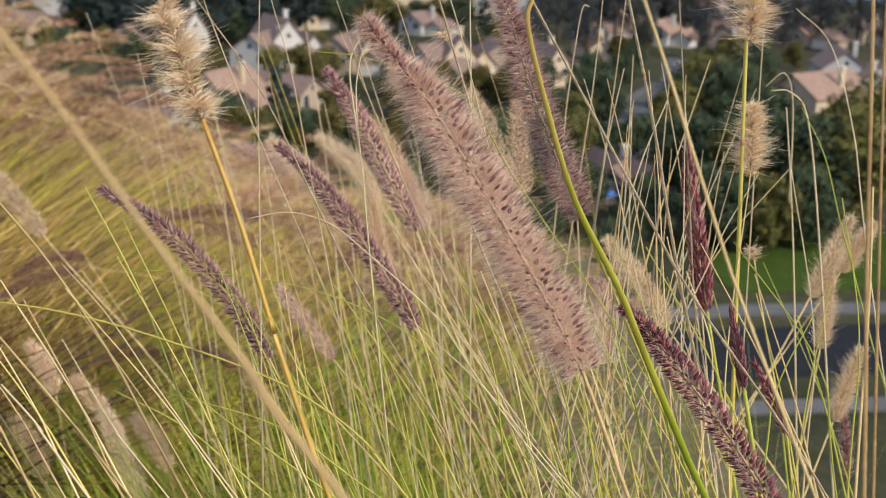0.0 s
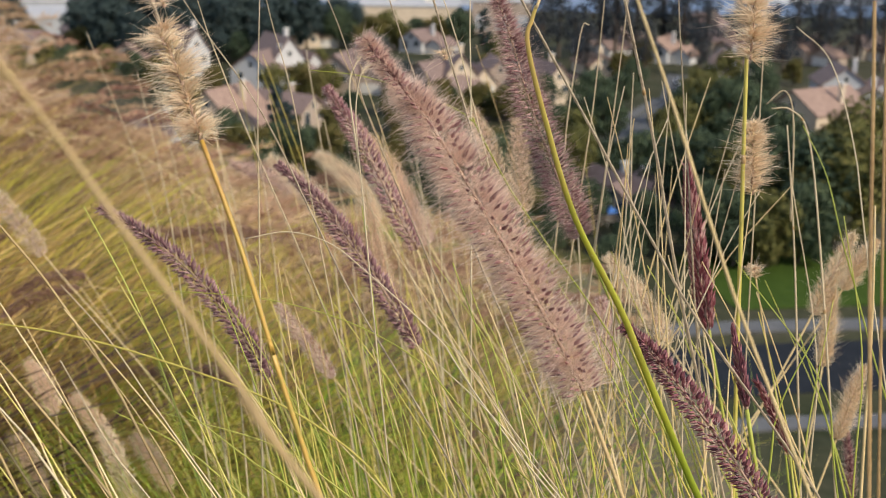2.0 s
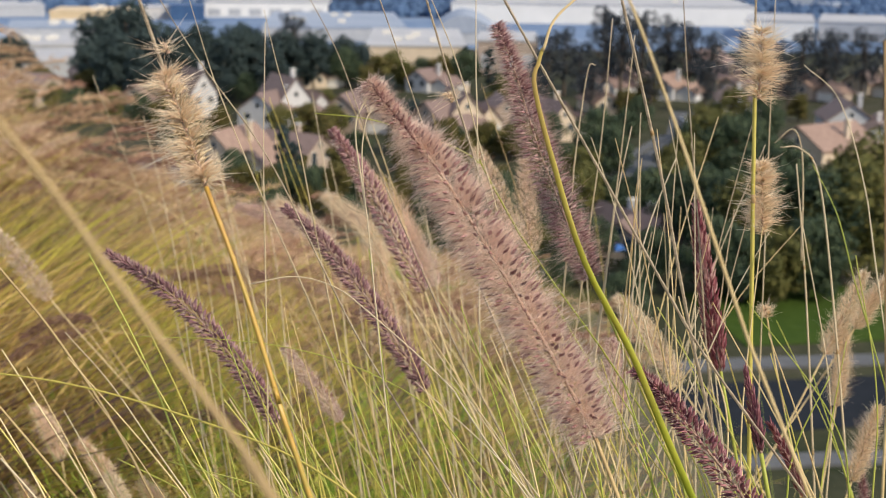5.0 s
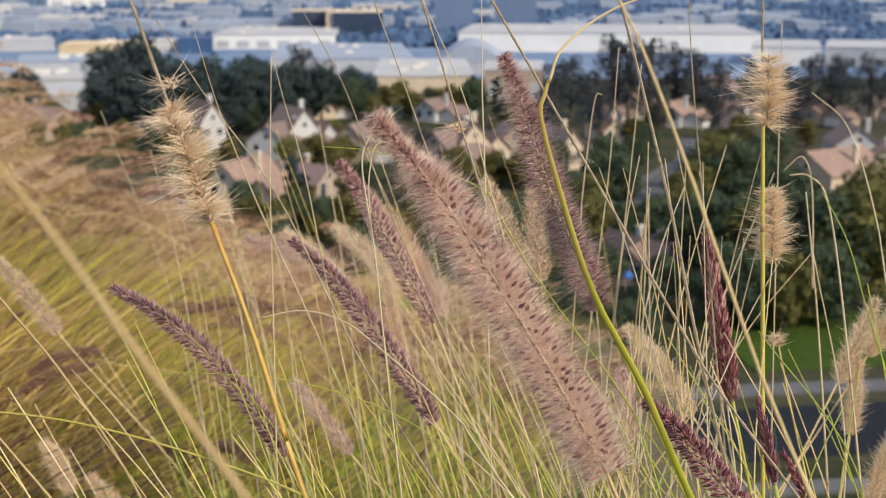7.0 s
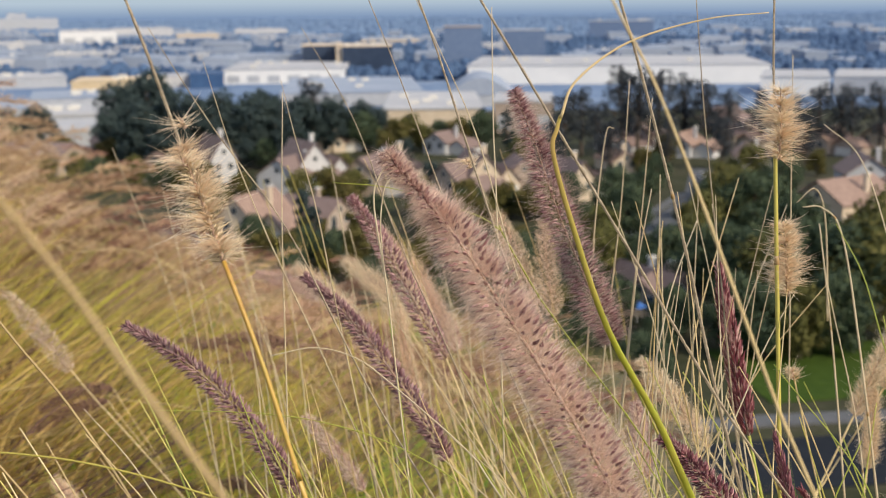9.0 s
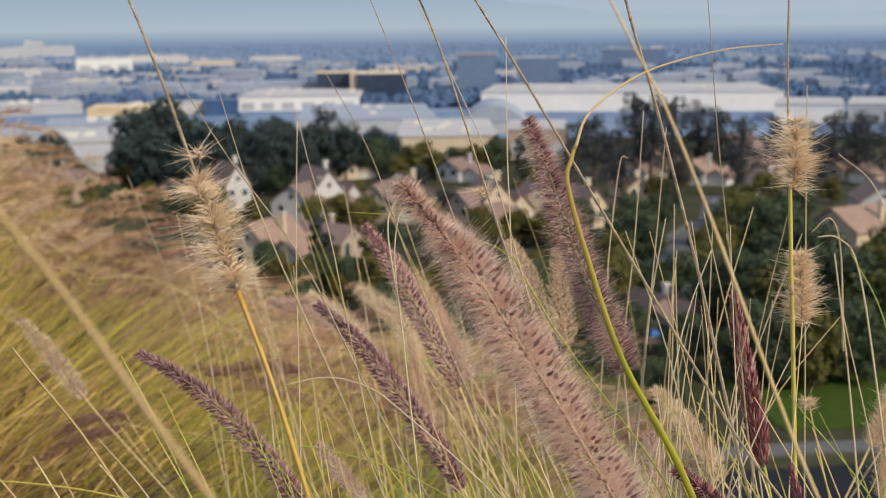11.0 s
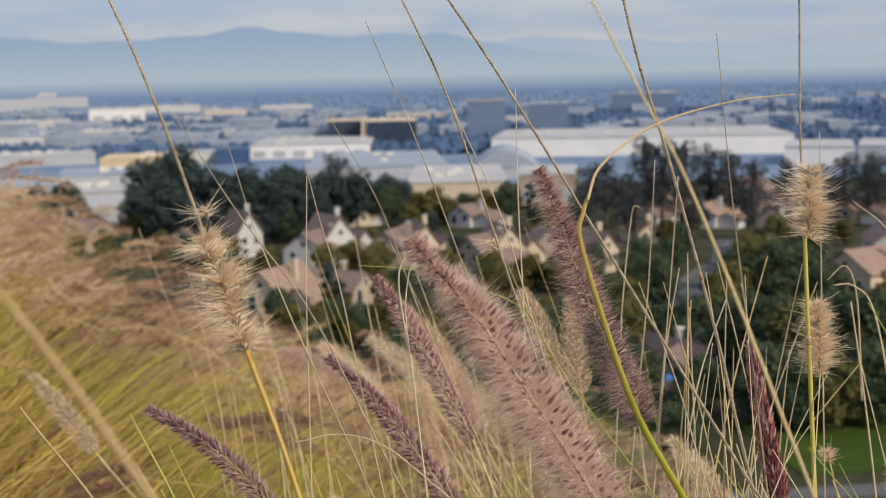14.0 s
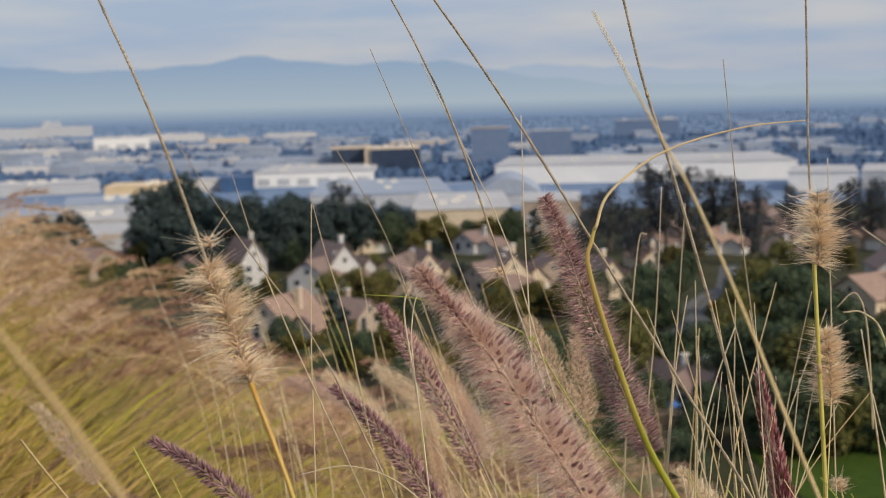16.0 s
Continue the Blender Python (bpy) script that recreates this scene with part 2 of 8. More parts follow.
M_CAR_WHITE = material("white_car_paint", [(0.66, 0.67, 0.69), (0.76, 0.77, 0.79)], 0.5, 0.25)
M_TYRE = material("tyre", [(0.02, 0.02, 0.02), (0.035, 0.035, 0.035)], 5, 0.8)
M_CANOPY = material("blue_canopy", [(0.03, 0.11, 0.38), (0.05, 0.16, 0.48)], 2, 0.6)


def painted_haze(name, foot, low, high, z0, z1):
    """Far mountains as flat emission, haze painted in by height: blue at the plain's edge, palest just above it."""
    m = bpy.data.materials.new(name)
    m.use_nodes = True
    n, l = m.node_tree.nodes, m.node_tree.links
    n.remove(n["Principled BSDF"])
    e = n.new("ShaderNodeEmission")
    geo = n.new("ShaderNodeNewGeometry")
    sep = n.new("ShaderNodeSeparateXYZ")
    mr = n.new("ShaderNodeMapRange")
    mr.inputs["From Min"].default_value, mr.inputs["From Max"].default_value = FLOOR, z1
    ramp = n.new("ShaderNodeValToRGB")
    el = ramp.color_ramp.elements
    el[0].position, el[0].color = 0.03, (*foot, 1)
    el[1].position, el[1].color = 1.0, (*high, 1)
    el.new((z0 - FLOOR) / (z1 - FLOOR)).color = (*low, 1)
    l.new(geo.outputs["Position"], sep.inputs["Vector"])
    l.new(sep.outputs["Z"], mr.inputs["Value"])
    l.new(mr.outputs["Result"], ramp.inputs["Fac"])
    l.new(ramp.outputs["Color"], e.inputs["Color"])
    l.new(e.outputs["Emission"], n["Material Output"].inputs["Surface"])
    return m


M_MOUNTAIN = painted_haze("haze_painted_mountain", (0.19, 0.27, 0.41), (0.405, 0.485, 0.55), (0.29, 0.395, 0.535), 24, 180)
M_MOUNTAIN_FAR = painted_haze("haze_painted_far_mountain", (0.20, 0.28, 0.42), (0.43, 0.50, 0.57), (0.385, 0.465, 0.585), 24, 150)


# ---------------------------------------------------------------- small tools
def V(*a):
    return Vector(a)


def mesh_from(name, verts, faces, material, smooth=False):
    me = bpy.data.meshes.new(name)
    me.from_pydata(verts, [], faces)
    me.materials.append(material)
    if smooth:
        me.polygons.foreach_set("use_smooth", [True] * len(me.polygons))
    me.update()
    return me


def part(name, bm, material, parent, label=""):
    me = bpy.data.meshes.new(name)
    bm.to_mesh(me)
    bm.free()
    me.materials.append(material)
    ob = new(name, me)
    ob.parent = parent
    if label:
        tagged(ob, label)
    return ob


def part_mesh(name, me, parent, label=""):
    ob = new(name, me)
    ob.parent = parent
    if label:
        tagged(ob, label)
    return ob


def box_bm(lo, hi, bevel=0.0):
    bm = bmesh.new()
    bmesh.ops.create_cube(bm, size=1)
    for v in bm.verts:
        for k in range(3):
            v.co[k] = lo[k] if v.co[k] < 0 else hi[k]
    if bevel:
        bmesh.ops.bevel(bm, geom=bm.edges[:], offset=bevel, segments=1, affect="EDGES")
    return bm


def bez(pts, n):
    """Smooth points through the given control points (Catmull-Rom)."""
    pts = [Vector(p) for p in pts]
    full = [pts[0] * 2 - pts[1], *pts, pts[-1] * 2 - pts[-2]]
    out = []
    segs = len(pts) - 1
    for i in range(n + 1):
        u = min(i / n * segs, segs - 1e-6)
        k = int(u)
        f = u - k
        a, b, c, d = full[k:k + 4]
        out.append(0.5 * ((2 * b) + (c - a) * f + (2 * a - 5 * b + 4 * c - d) * f * f + (3 * b - a - 3 * c + d) * f ** 3))
    return out


def tube_data(pts, r0, r1, sides=5, flat=1.0, rough=0.0, rnd=random):
    """Vertices and faces of a tapered tube along points; flat < 1 squashes it into a leaf."""
    verts, faces = [], []
    n = len(pts)
    for i, p in enumerate(pts):
        d = (pts[min(i + 1, n - 1)] - pts[max(i - 1, 0)]).normalized()
        s = d.cross(V(0.3, 1, 0.1)).normalized()
        q = d.cross(s)
        r = r0 + (r1 - r0) * i / (n - 1)
        r *= 1 + rough * rnd.uniform(-1, 1)
        for k in range(sides):
            a = 2 * math.pi * k / sides
            verts.append(p + s * (r * math.cos(a)) + q * (r * flat * math.sin(a)))
    for i in range(n - 1):
        for k in range(sides):
            a, b = i * sides + k, i * sides + (k + 1) % sides
            faces.append((a, b, b + sides, a + sides))
    faces.append(tuple(range(sides - 1, -1, -1)))
    faces.append(tuple(range((n - 1) * sides, n * sides)))
    return verts, faces


# ---------------------------------------------------------------- grass
def thin(p0, d, length, r, bow, out, side):
    """One hair: a slim three-sided spike, bent once; adds to out = (verts, faces)."""
    verts, faces = out
    a = len(verts)
    s = d.cross(side)
    s = s.normalized() if s.length > 1e-6 else V(1, 0, 0)
    q = d.cross(s)
    mid = p0 + d * (length * 0.55) + bow * 0.3
    tip = p0 + d * length + bow
    for c, rr in ((p0, r), (mid, r * 0.75)):
        for k in range(3):
            g = 2.0944 * k
            verts.append(c + s * (rr * math.cos(g)) + q * (rr * math.sin(g)))
    verts.append(tip)
    for k in range(3):
        j = (k + 1) % 3
        faces.append((a + k, a + j, a + 3 + j, a + 3 + k))
        faces.append((a + 3 + k, a + 3 + j, a + 6))


def grain(p0, d, length, r, out, side):
    """One spikelet: a pointed grain of four sides, widest below its middle."""
    verts, faces = out
    a = len(verts)
    s = d.cross(side).normalized()
    q = d.cross(s)
    verts.append(p0)
    for k in range(4):
        g = math.pi / 2 * k
        verts.append(p0 + d * (length * 0.38) + s * (r * math.cos(g)) + q * (r * 0.7 * math.sin(g)))
    verts.append(p0 + d * length)
    for k in range(4):
        j = (k + 1) % 4
        faces.append((a, a + 1 + j, a + 1 + k))
        faces.append((a + 5, a + 1 + k, a + 1 + j))


def profile(u, kind):
    """Relative thickness of a spike from its base (0) to its tip (1)."""
    if kind == "fluffy":
        return (0.55 + 0.45 * min(1, u / 0.12)) * (1 - 0.55 * max(0, (u - 0.6) / 0.4) ** 1.3)
    if kind == "main":
        return (0.82 + 0.18 * min(1, u / 0.1)) * (1 - 0.12 * u) * (1 if u < 0.58 else max(0.24, 1 - (u - 0.58) * 3.6))
    if kind == "tuft":
        return 0.35 + 0.65 * math.sin(math.pi * min(1, 0.12 + 0.85 * u)) ** 0.7
    return (0.65 + 0.35 * min(1, u / 0.15)) * (1 - 0.72 * max(0, (u - 0.45) / 0.55) ** 1.5)


def plume(label, axis, kind, radius, hairs, hair_len, hair_r, grains, grain_len, grain_r, splay,
          mat_hair, mat_grain, stem=(), stem_r=0.0011, stem_mat=None, seed=1, name="grass_plume", clumps=0):
    """A flower spike of fountain grass: a stalk, its grains in spirals and the hairs round them. axis runs from base to tip."""
    rnd = random.Random(seed)
    if kind == "fluffy":
        hairs = int(hairs * 1.7)
    root = tagged(new(name), label, "grass plume", "fountain grass plumes")
    root.location = Vector(axis[0])
    back = Matrix.Translation(-Vector(axis[0]))
    line = bez(axis, 60)

    def local(vs):
        return [back @ v for v in vs]

    vs, fs = tube_data(line[:-1], 0.0011, 0.0005, 5)
    part_mesh("rachis", mesh_from("rachis", local(vs), fs, M_RACHIS, True), root)
    if len(stem) > 1:
        vs, fs = tube_data(bez(stem, 26), stem_r, stem_r * 0.8, 6, rough=0.06, rnd=rnd)
        part_mesh("stem", mesh_from("stem", local(vs), fs, stem_mat or M_STRAW, True), root)
    out_g, out_h = ([], []), ([], [])

    def at(u):
        x = u * 59.0
        k = min(int(x), 58)
        p = line[k].lerp(line[k + 1], x - k)
        d = (line[min(k + 2, 60)] - line[max(k - 1, 0)]).normalized()
        s = d.cross(V(0.2, 1, 0.1)).normalized()
        return p, d, s, d.cross(s)

    for i in range(grains):
        u = (i + rnd.random()) / grains
        p, d, s, q = at(u)
        a = i * 2.39996 + rnd.uniform(-0.3, 0.3)
        o = s * math.cos(a) + q * math.sin(a)
        r = radius * profile(u, kind)
        g = (d * math.cos(splay) + o * math.sin(splay)).normalized()
        g = (g + V(rnd.uniform(-1, 1), rnd.uniform(-1, 1), rnd.uniform(-1, 1)) * 0.16).normalized()
        l = grain_len * rnd.uniform(0.75, 1.2) * (0.75 + 0.25 * profile(u, kind))
        foot = p + o * max(0.0, r - l * math.sin(splay)) * rnd.uniform(0.75, 1.05)
        grain(foot, g, l, grain_r * rnd.uniform(0.8, 1.2), out_g, V(0.3, 0.2, 0.9))
    # whorls in which the hairs of a ripe spike stand together
    knots = [rnd.random() for _ in range(clumps)] if clumps else []
    for i in range(hairs):
        u = rnd.random()
        if knots:
            u = min(1, max(0, knots[i % clumps] + rnd.gauss(0, 0.014)))
        p, d, s, q = at(u)
        a = rnd.uniform(0, 2 * math.pi)
        if knots:
            a = (i % clumps) * 2.4 + rnd.gauss(0, 0.75)
        o = s * math.cos(a) + q * math.sin(a)
        r = radius * profile(u, kind)
        w = splay + rnd.gauss(0.1, 0.28)
        g = (d * math.cos(w) + o * math.sin(w)).normalized()
        l = hair_len * rnd.uniform(0.5, 1.1) * (0.3 + 0.7 * profile(u, kind))
        if rnd.random() < (0.2 if knots else 0.10):
            l *= rnd.uniform(1.2, 2.0)
        bow = V(rnd.uniform(-1, 1), rnd.uniform(-1, 1), rnd.uniform(-1.2, 0.6)) * (0.09 * l)
        thin(p + o * (r * rnd.uniform(0.05, 0.55)), g, l, hair_r * rnd.uniform(0.7, 1.2), bow, out_h, V(0.3, 0.2, 0.9))
    if grains:
        part_mesh("spikelet_cover", mesh_from("spikelet_cover", local(out_g[0]), out_g[1], mat_grain), root)
    if hairs:
        part_mesh("bristle_coat", mesh_from("bristle_coat", local(out_h[0]), out_h[1], mat_hair), root)
    return root


def stalk(label, pts, r0, r1, material, flat=1.0, rough=0.0, name="grass_stalk", seed=3):
    """One bare stalk or long leaf along a smooth line from its foot to its tip."""
    pts = [Vector(p) for p in pts]
    vs, fs = tube_data(bez(pts, 640 if rough else 34), r0, r1, 6 if flat == 1 else 8, flat, rough, random.Random(seed))
    o = pts[0]
    ob = new(name, mesh_from(name, [v - o for v in vs], fs, material, rough == 0))
    ob.location = o
    if r0 > 0.0011 and flat == 1:
        line = bez(pts, 34)
        for k in (15, 25):
            r = (r0 + (r1 - r0) * k / 34) * 1.28
            d = (line[k + 1] - line[k]).normalized() * (r * 1.6)
            nv, nf = tube_data([line[k] - d - o, line[k] - o, line[k] + d - o], r, r * 0.85, 6)
            part_mesh("joint", mesh_from("joint", nv, nf, M_BROWN, True), ob)
    return tagged(ob, label, "grass stalk", "grass stalks")


def blades(name, label, feet, height, lean, spread, width, material, rng, droop=0.35, category="grass"):
    """A mass of leaves: each a tapered, bent strip with a keel. feet: n x 3; lean: n x 2 mean tilt."""
    n = len(feet)
    h = height * rng.uniform(0.55, 1.15, n)
    tilt = lean + rng.normal(0, spread, (n, 2))
    w = width * rng.uniform(0.6, 1.3, n)
    ang = rng.uniform(0, np.pi, n)
    side = np.stack([np.cos(ang), np.sin(ang), np.zeros(n)], 1)
    rows = []
    for u in (0.0, 0.4, 0.75):
        c = feet + np.stack([tilt[:, 0] * h * (u + droop * u * u), tilt[:, 1] * h * (u + droop * u * u), h * (u - 0.25 * droop * u * u)], 1)
        ww = (w * (1 - 0.75 * u))[:, None]
        rows += [c - side * ww, c + side * ww]
    u = 1.0
    tip = feet + np.stack([tilt[:, 0] * h * (u + droop), tilt[:, 1] * h * (u + droop), h * (1 - 0.25 * droop)], 1)
    verts = np.stack(rows + [tip], 1).reshape(-1, 3)
    b = (np.arange(n) * 7)[:, None]
    quads = np.concatenate([b + [0, 1, 3, 2], b + [2, 3, 5, 4]])
    tris = b + [4, 5, 6]
    faces = quads.tolist() + tris.tolist()
    ob = new(name, mesh_from(name, verts.tolist(), faces, material))
    return tagged(ob, label, category, kind="stuff")


# ---------------------------------------------------------------- town
def tree_master(name, label, height, crown_r, material, seed, blobs, leaf, count, low=0.25):
    """A tapered trunk, limbs, and a crown of many small leaf sprays gathered in uneven clusters."""
    rnd = random.Random(seed)
    root = tagged(new(name), label, "tree", "town trees")
    top = V(rnd.uniform(-0.4, 0.4), rnd.uniform(-0.4, 0.4), height * 0.8)
    vs, fs = tube_data(bez([V(0, 0, -0.3), V(0.15, 0.1, height * 0.4), top], 8), height * 0.028, height * 0.008, 7)
    me = None
    cents = []
    for i in range(blobs):
        u = low + (0.95 - low) * (i + 0.5) / blobs
        a = i * 2.4 + rnd.uniform(-0.5, 0.5)
        rr = crown_r * (0.75 * math.sin(math.pi * min(0.97, 0.18 + 0.8 * (u - low) / (1 - low))) + 0.05) * rnd.uniform(0.45, 1.0)
        c = V(math.cos(a) * rr, math.sin(a) * rr, height * u)
        cents.append((c, crown_r * rnd.uniform(0.3, 0.48)))
        lv, lf = tube_data(bez([V(0, 0, height * u * 0.6), c * 0.5 + V(0, 0, height * u * 0.42), c], 4), height * 0.009, height * 0.003, 5)
        k = len(vs)
        vs += lv
        fs += [tuple(j + k for j in f) for f in lf]
    part_mesh("trunk", mesh_from("trunk", vs, fs, M_BARK, True), root)
    vs, fs = [], []
    for i in range(count):
        c, r = cents[i % blobs]
        d = V(rnd.gauss(0, 1), rnd.gauss(0, 1), rnd.gauss(0, 1)).normalized()
        p = c + Vector((d.x, d.y, d.z * 0.8)) * (r * rnd.uniform(0.55, 1.05))
        e = V(rnd.gauss(0, 1), rnd.gauss(0, 1), rnd.gauss(0, 0.6)).normalized()
        s = e.cross(d)
        s = s.normalized() if s.length > 1e-4 else V(1, 0, 0)
        l = leaf * rnd.uniform(0.6, 1.3)
        k = len(vs)
        vs += [p - e * l, p + s * (l * 0.55) + d * (l * 0.15), p + e * l, p - s * (l * 0.55) + d * (l * 0.15)]
        fs += [(k, k + 1, k + 2), (k, k + 2, k + 3)]
    part_mesh("crown", mesh_from("crown", vs, fs, material), root)
    return root


def house(label, x, y, z, turn, w, d, h, rise, m_wall, m_roof, chimney=True, wing=True):
    """A house with its gable to the front (-y before turning), eaves, chimney, windows and a lower wing."""
    root = tagged(new("house"), label, "house", "town houses")
    root.matrix_world = pose(x, y, z, 0, 0, turn)

    def gabled(w0, w1, d0, d1, hh, rr, tag=""):
        bm = bmesh.new()
        mid = (w0 + w1) / 2
        prof = [(w0, 0), (w1, 0), (w1, hh), (mid, hh + rr), (w0, hh)]
        f = [bm.verts.new((px, d0, pz)) for px, pz in prof]
        b = [bm.verts.new((px, d1, pz)) for px, pz in prof]
        bm.faces.new(f)
        bm.faces.new(b[::-1])
        for i in range(5):
            j = (i + 1) % 5
            bm.faces.new((f[j], f[i], b[i], b[j]))
        part("wall", bm, m_wall, root)
        bm = bmesh.new()
        o, t = 0.5, 0.25
        sl = rr / (mid - w0)
        for sgn in (-1, 1):
            edge = mid + sgn * (mid - w0 + o)
            pr = [(mid, hh + rr + 0.02), (edge, hh - o * sl + 0.02), (edge, hh - o * sl + t + 0.02), (mid, hh + rr + t + 0.02)]
            f = [bm.verts.new((px, d0 - o, pz)) for px, pz in pr]
            b = [bm.verts.new((px, d1 + o, pz)) for px, pz in pr]
            bm.faces.new(f)
            bm.faces.new(b[::-1])
            for i in range(4):
                j = (i + 1) % 4
                bm.faces.new((f[j], f[i], b[i], b[j]))
        bmesh.ops.recalc_face_normals(bm, faces=bm.faces[:])
        part("roof", bm, m_roof, root)

    def window(cx, cz, ww, wh, yy):
        fr = part("window", box_bm((cx - ww / 2 - 0.1, yy - 0.06, cz - 0.1), (cx + ww / 2 + 0.1, yy + 0.02, cz + wh + 0.1)), M_TRIM, root)
        part("pane", box_bm((cx - ww / 2, yy - 0.08, cz), (cx + ww / 2, yy - 0.065, cz + wh)), M_PANE, fr)

    gabled(-w / 2, w / 2, 0, d, h, rise)
    for cx in (-w * 0.25, w * 0.25):
        window(cx, h * 0.55, 1.3, 1.4, 0)
    window(0, h + rise * 0.2, 0.9, 1.0, 0)
    window(-w * 0.25, 0.9, 1.5, 1.3, 0)
    if wing:
        gabled(w / 2, w / 2 + w * 0.75, d * 0.12, d * 0.8, h * 0.62, rise * 0.7)
        g = w / 2 + w * 0.375
        part("garage_door", box_bm((g - 2.3, d * 0.12 - 0.06, 0), (g + 2.3, d * 0.12 + 0.02, 2.2)), M_TRIM, root)
    if chimney:
        bm = box_bm((w * 0.28, d * 0.55, h), (w * 0.28 + 0.9, d * 0.55 + 0.8, h + rise + 1.2))
        c = part("chimney", bm, m_wall, root)
        part("chimney_cap", box_bm((w * 0.28 - 0.12, d * 0.55 - 0.12, h + rise + 1.2), (w * 0.28 + 1.02, d * 0.55 + 0.92, h + rise + 1.45)), M_TRIM, c)
    return root


def block(name, label, x, y, turn, w, d, h, m_wall, m_roof, bays=0, z=None, arch=0.0):
    """A flat-roofed or arched large building: walls, roof with a parapet or vault, loading doors along the front."""
    root = tagged(new(name), label, "building")
    root.matrix_world = pose(x, y, FLOOR if z is None else z, 0, 0, turn)
    part("wall", box_bm((-w / 2, 0, 0), (w / 2, d, h)), m_wall, root)
    bm = bmesh.new()
    if arch:
        n = 10
        pr = [(-w / 2 + w * i / n, h + 0.05 + arch * math.sin(math.pi * i / n)) for i in range(n + 1)]
        pr += [(w / 2, h + 0.02), (-w / 2, h + 0.02)]
        f = [bm.verts.new((px, -0.3, pz)) for px, pz in pr]
        b = [bm.verts.new((px, d + 0.3, pz)) for px, pz in pr]
        bm.faces.new(f)
        bm.faces.new(b[::-1])
        for i in range(len(pr)):
            j = (i + 1) % len(pr)
            bm.faces.new((f[j], f[i], b[i], b[j]))
        bmesh.ops.recalc_face_normals(bm, faces=bm.faces[:])
    else:
        bm.free()
        bm = box_bm((-w / 2 - 0.3, -0.3, h), (w / 2 + 0.3, d + 0.3, h + 0.6))
    part("roof", bm, m_roof, root)
    for i in range(bays):
        c = -w / 2 + w * (i + 0.5) / bays
        part("bay", box_bm((c - w / bays * 0.3, -0.15, h * 0.12), (c + w / bays * 0.3, 0.05, h * 0.6)), M_WALL_GREY, root)
    if not arch and w > 30:
        rnd = random.Random(int(abs(x) * 7 + y))
        for i in range(5):
            cx, cy = rnd.uniform(-w * 0.42, w * 0.42), rnd.uniform(d * 0.15, d * 0.8)
            part("roof_unit", box_bm((cx - 1.6, cy - 1.4, h + 0.6), (cx + 1.6, cy + 1.4, h + 2.0)), M_TRIM, root)
    return root


# ---------------------------------------------------------------- the land
SLOPE_AZ = (-180, -90, -45, -30, -23, -20, -17.5, -15, -12, -8, 3, 8, 12, 16, 22, 40, 90, 180)
SLOPE_FALL = (0.0, 0.12, 0.06, 0.0, -0.085, -0.138, -0.163, -0.172, -0.196, -0.240, -0.252, -0.29, -0.37, -0.45, -0.52, -0.58, -0.45, 0.0)


def hill(x, y):
    """Height of the ground: a grassy slope that falls away to the front and the right, down to the town's floor."""
    r = np.hypot(x, y)
    az = np.degrees(np.arctan2(x, y))
    fall = np.interp(az, SLOPE_AZ, SLOPE_FALL)
    z = r * fall - 0.30 * np.maximum(r - 42.0, 0)
    z = z + 0.14 * np.sin(x * 0.9 + 1.0) * np.sin(y * 0.7) * np.minimum(1, r / 6)
    z = np.minimum(z, 8.0)
    s = 2.0
    return FLOOR + s * np.logaddexp(0, (z - FLOOR) / s)


def axis_steps(lo, hi, fine_lo, fine_hi, step, grow=1.22):
    out = list(np.arange(fine_lo, fine_hi + 1e-6, step))
    s, p = step, fine_hi
    while p < hi:
        s *= grow
        p = min(p + s, hi)
        out.append(p)
    s, p = step, fine_lo
    while p > lo:
        s *= grow
        p = max(p - s, lo)
        out.insert(0, p)
    return np.array(out)


gx, gy = axis_steps(-4600, 4600, -40, 30, 0.8), axis_steps(-400, 4700, -4, 60, 0.8)
X, Y = np.meshgrid(gx, gy)
Z = hill(X, Y)
nx, ny = len(gx), len(gy)
idx = np.arange(nx * ny).reshape(ny, nx)
quads = np.stack([idx[:-1, :-1], idx[:-1, 1:], idx[1:, 1:], idx[1:, :-1]], -1).reshape(-1, 4)
ground_mesh = mesh_from("ground", np.stack([X, Y, Z], -1).reshape(-1, 3).tolist(), quads.tolist(), M_GROUND, True)
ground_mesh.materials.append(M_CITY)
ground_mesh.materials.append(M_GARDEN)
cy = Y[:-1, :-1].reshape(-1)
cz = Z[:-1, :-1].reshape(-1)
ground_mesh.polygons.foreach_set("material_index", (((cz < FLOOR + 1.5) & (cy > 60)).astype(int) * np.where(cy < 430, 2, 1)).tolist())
ground = tagged(new("ground", ground_mesh), "dry grassy hillside falling to a town plain, haze-tinted far off", "ground", kind="structure")


def ridge(name, label, y, x0, x1, tops, mat, seed):
    """A mountain chain on the horizon: an uneven crest over a sloping foot."""
    rng = np.random.default_rng(seed)
    xs = np.linspace(x0, x1, 140)
    zs = np.interp(xs, [p[0] for p in tops], [p[1] for p in tops])
    zs = zs + 5 * np.interp(xs, np.linspace(x0, x1, 45), rng.normal(0, 1, 45)) + 1.3 * rng.normal(0, 1, 140)
    vs = [(x, y, z) for x, z in zip(xs, zs)] + [(x, y - 60, FLOOR - 5) for x in xs] + [(x, y + 80, FLOOR - 5) for x in xs]
    n = len(xs)
    fs = [(i + n, i + 1 + n, i + 1, i) for i in range(n - 1)] + [(i, i + 1, i + 1 + 2 * n, i + 2 * n) for i in range(n - 1)]
    return tagged(new(name, mesh_from(name, vs, fs, mat)), label, "mountain", kind="structure")


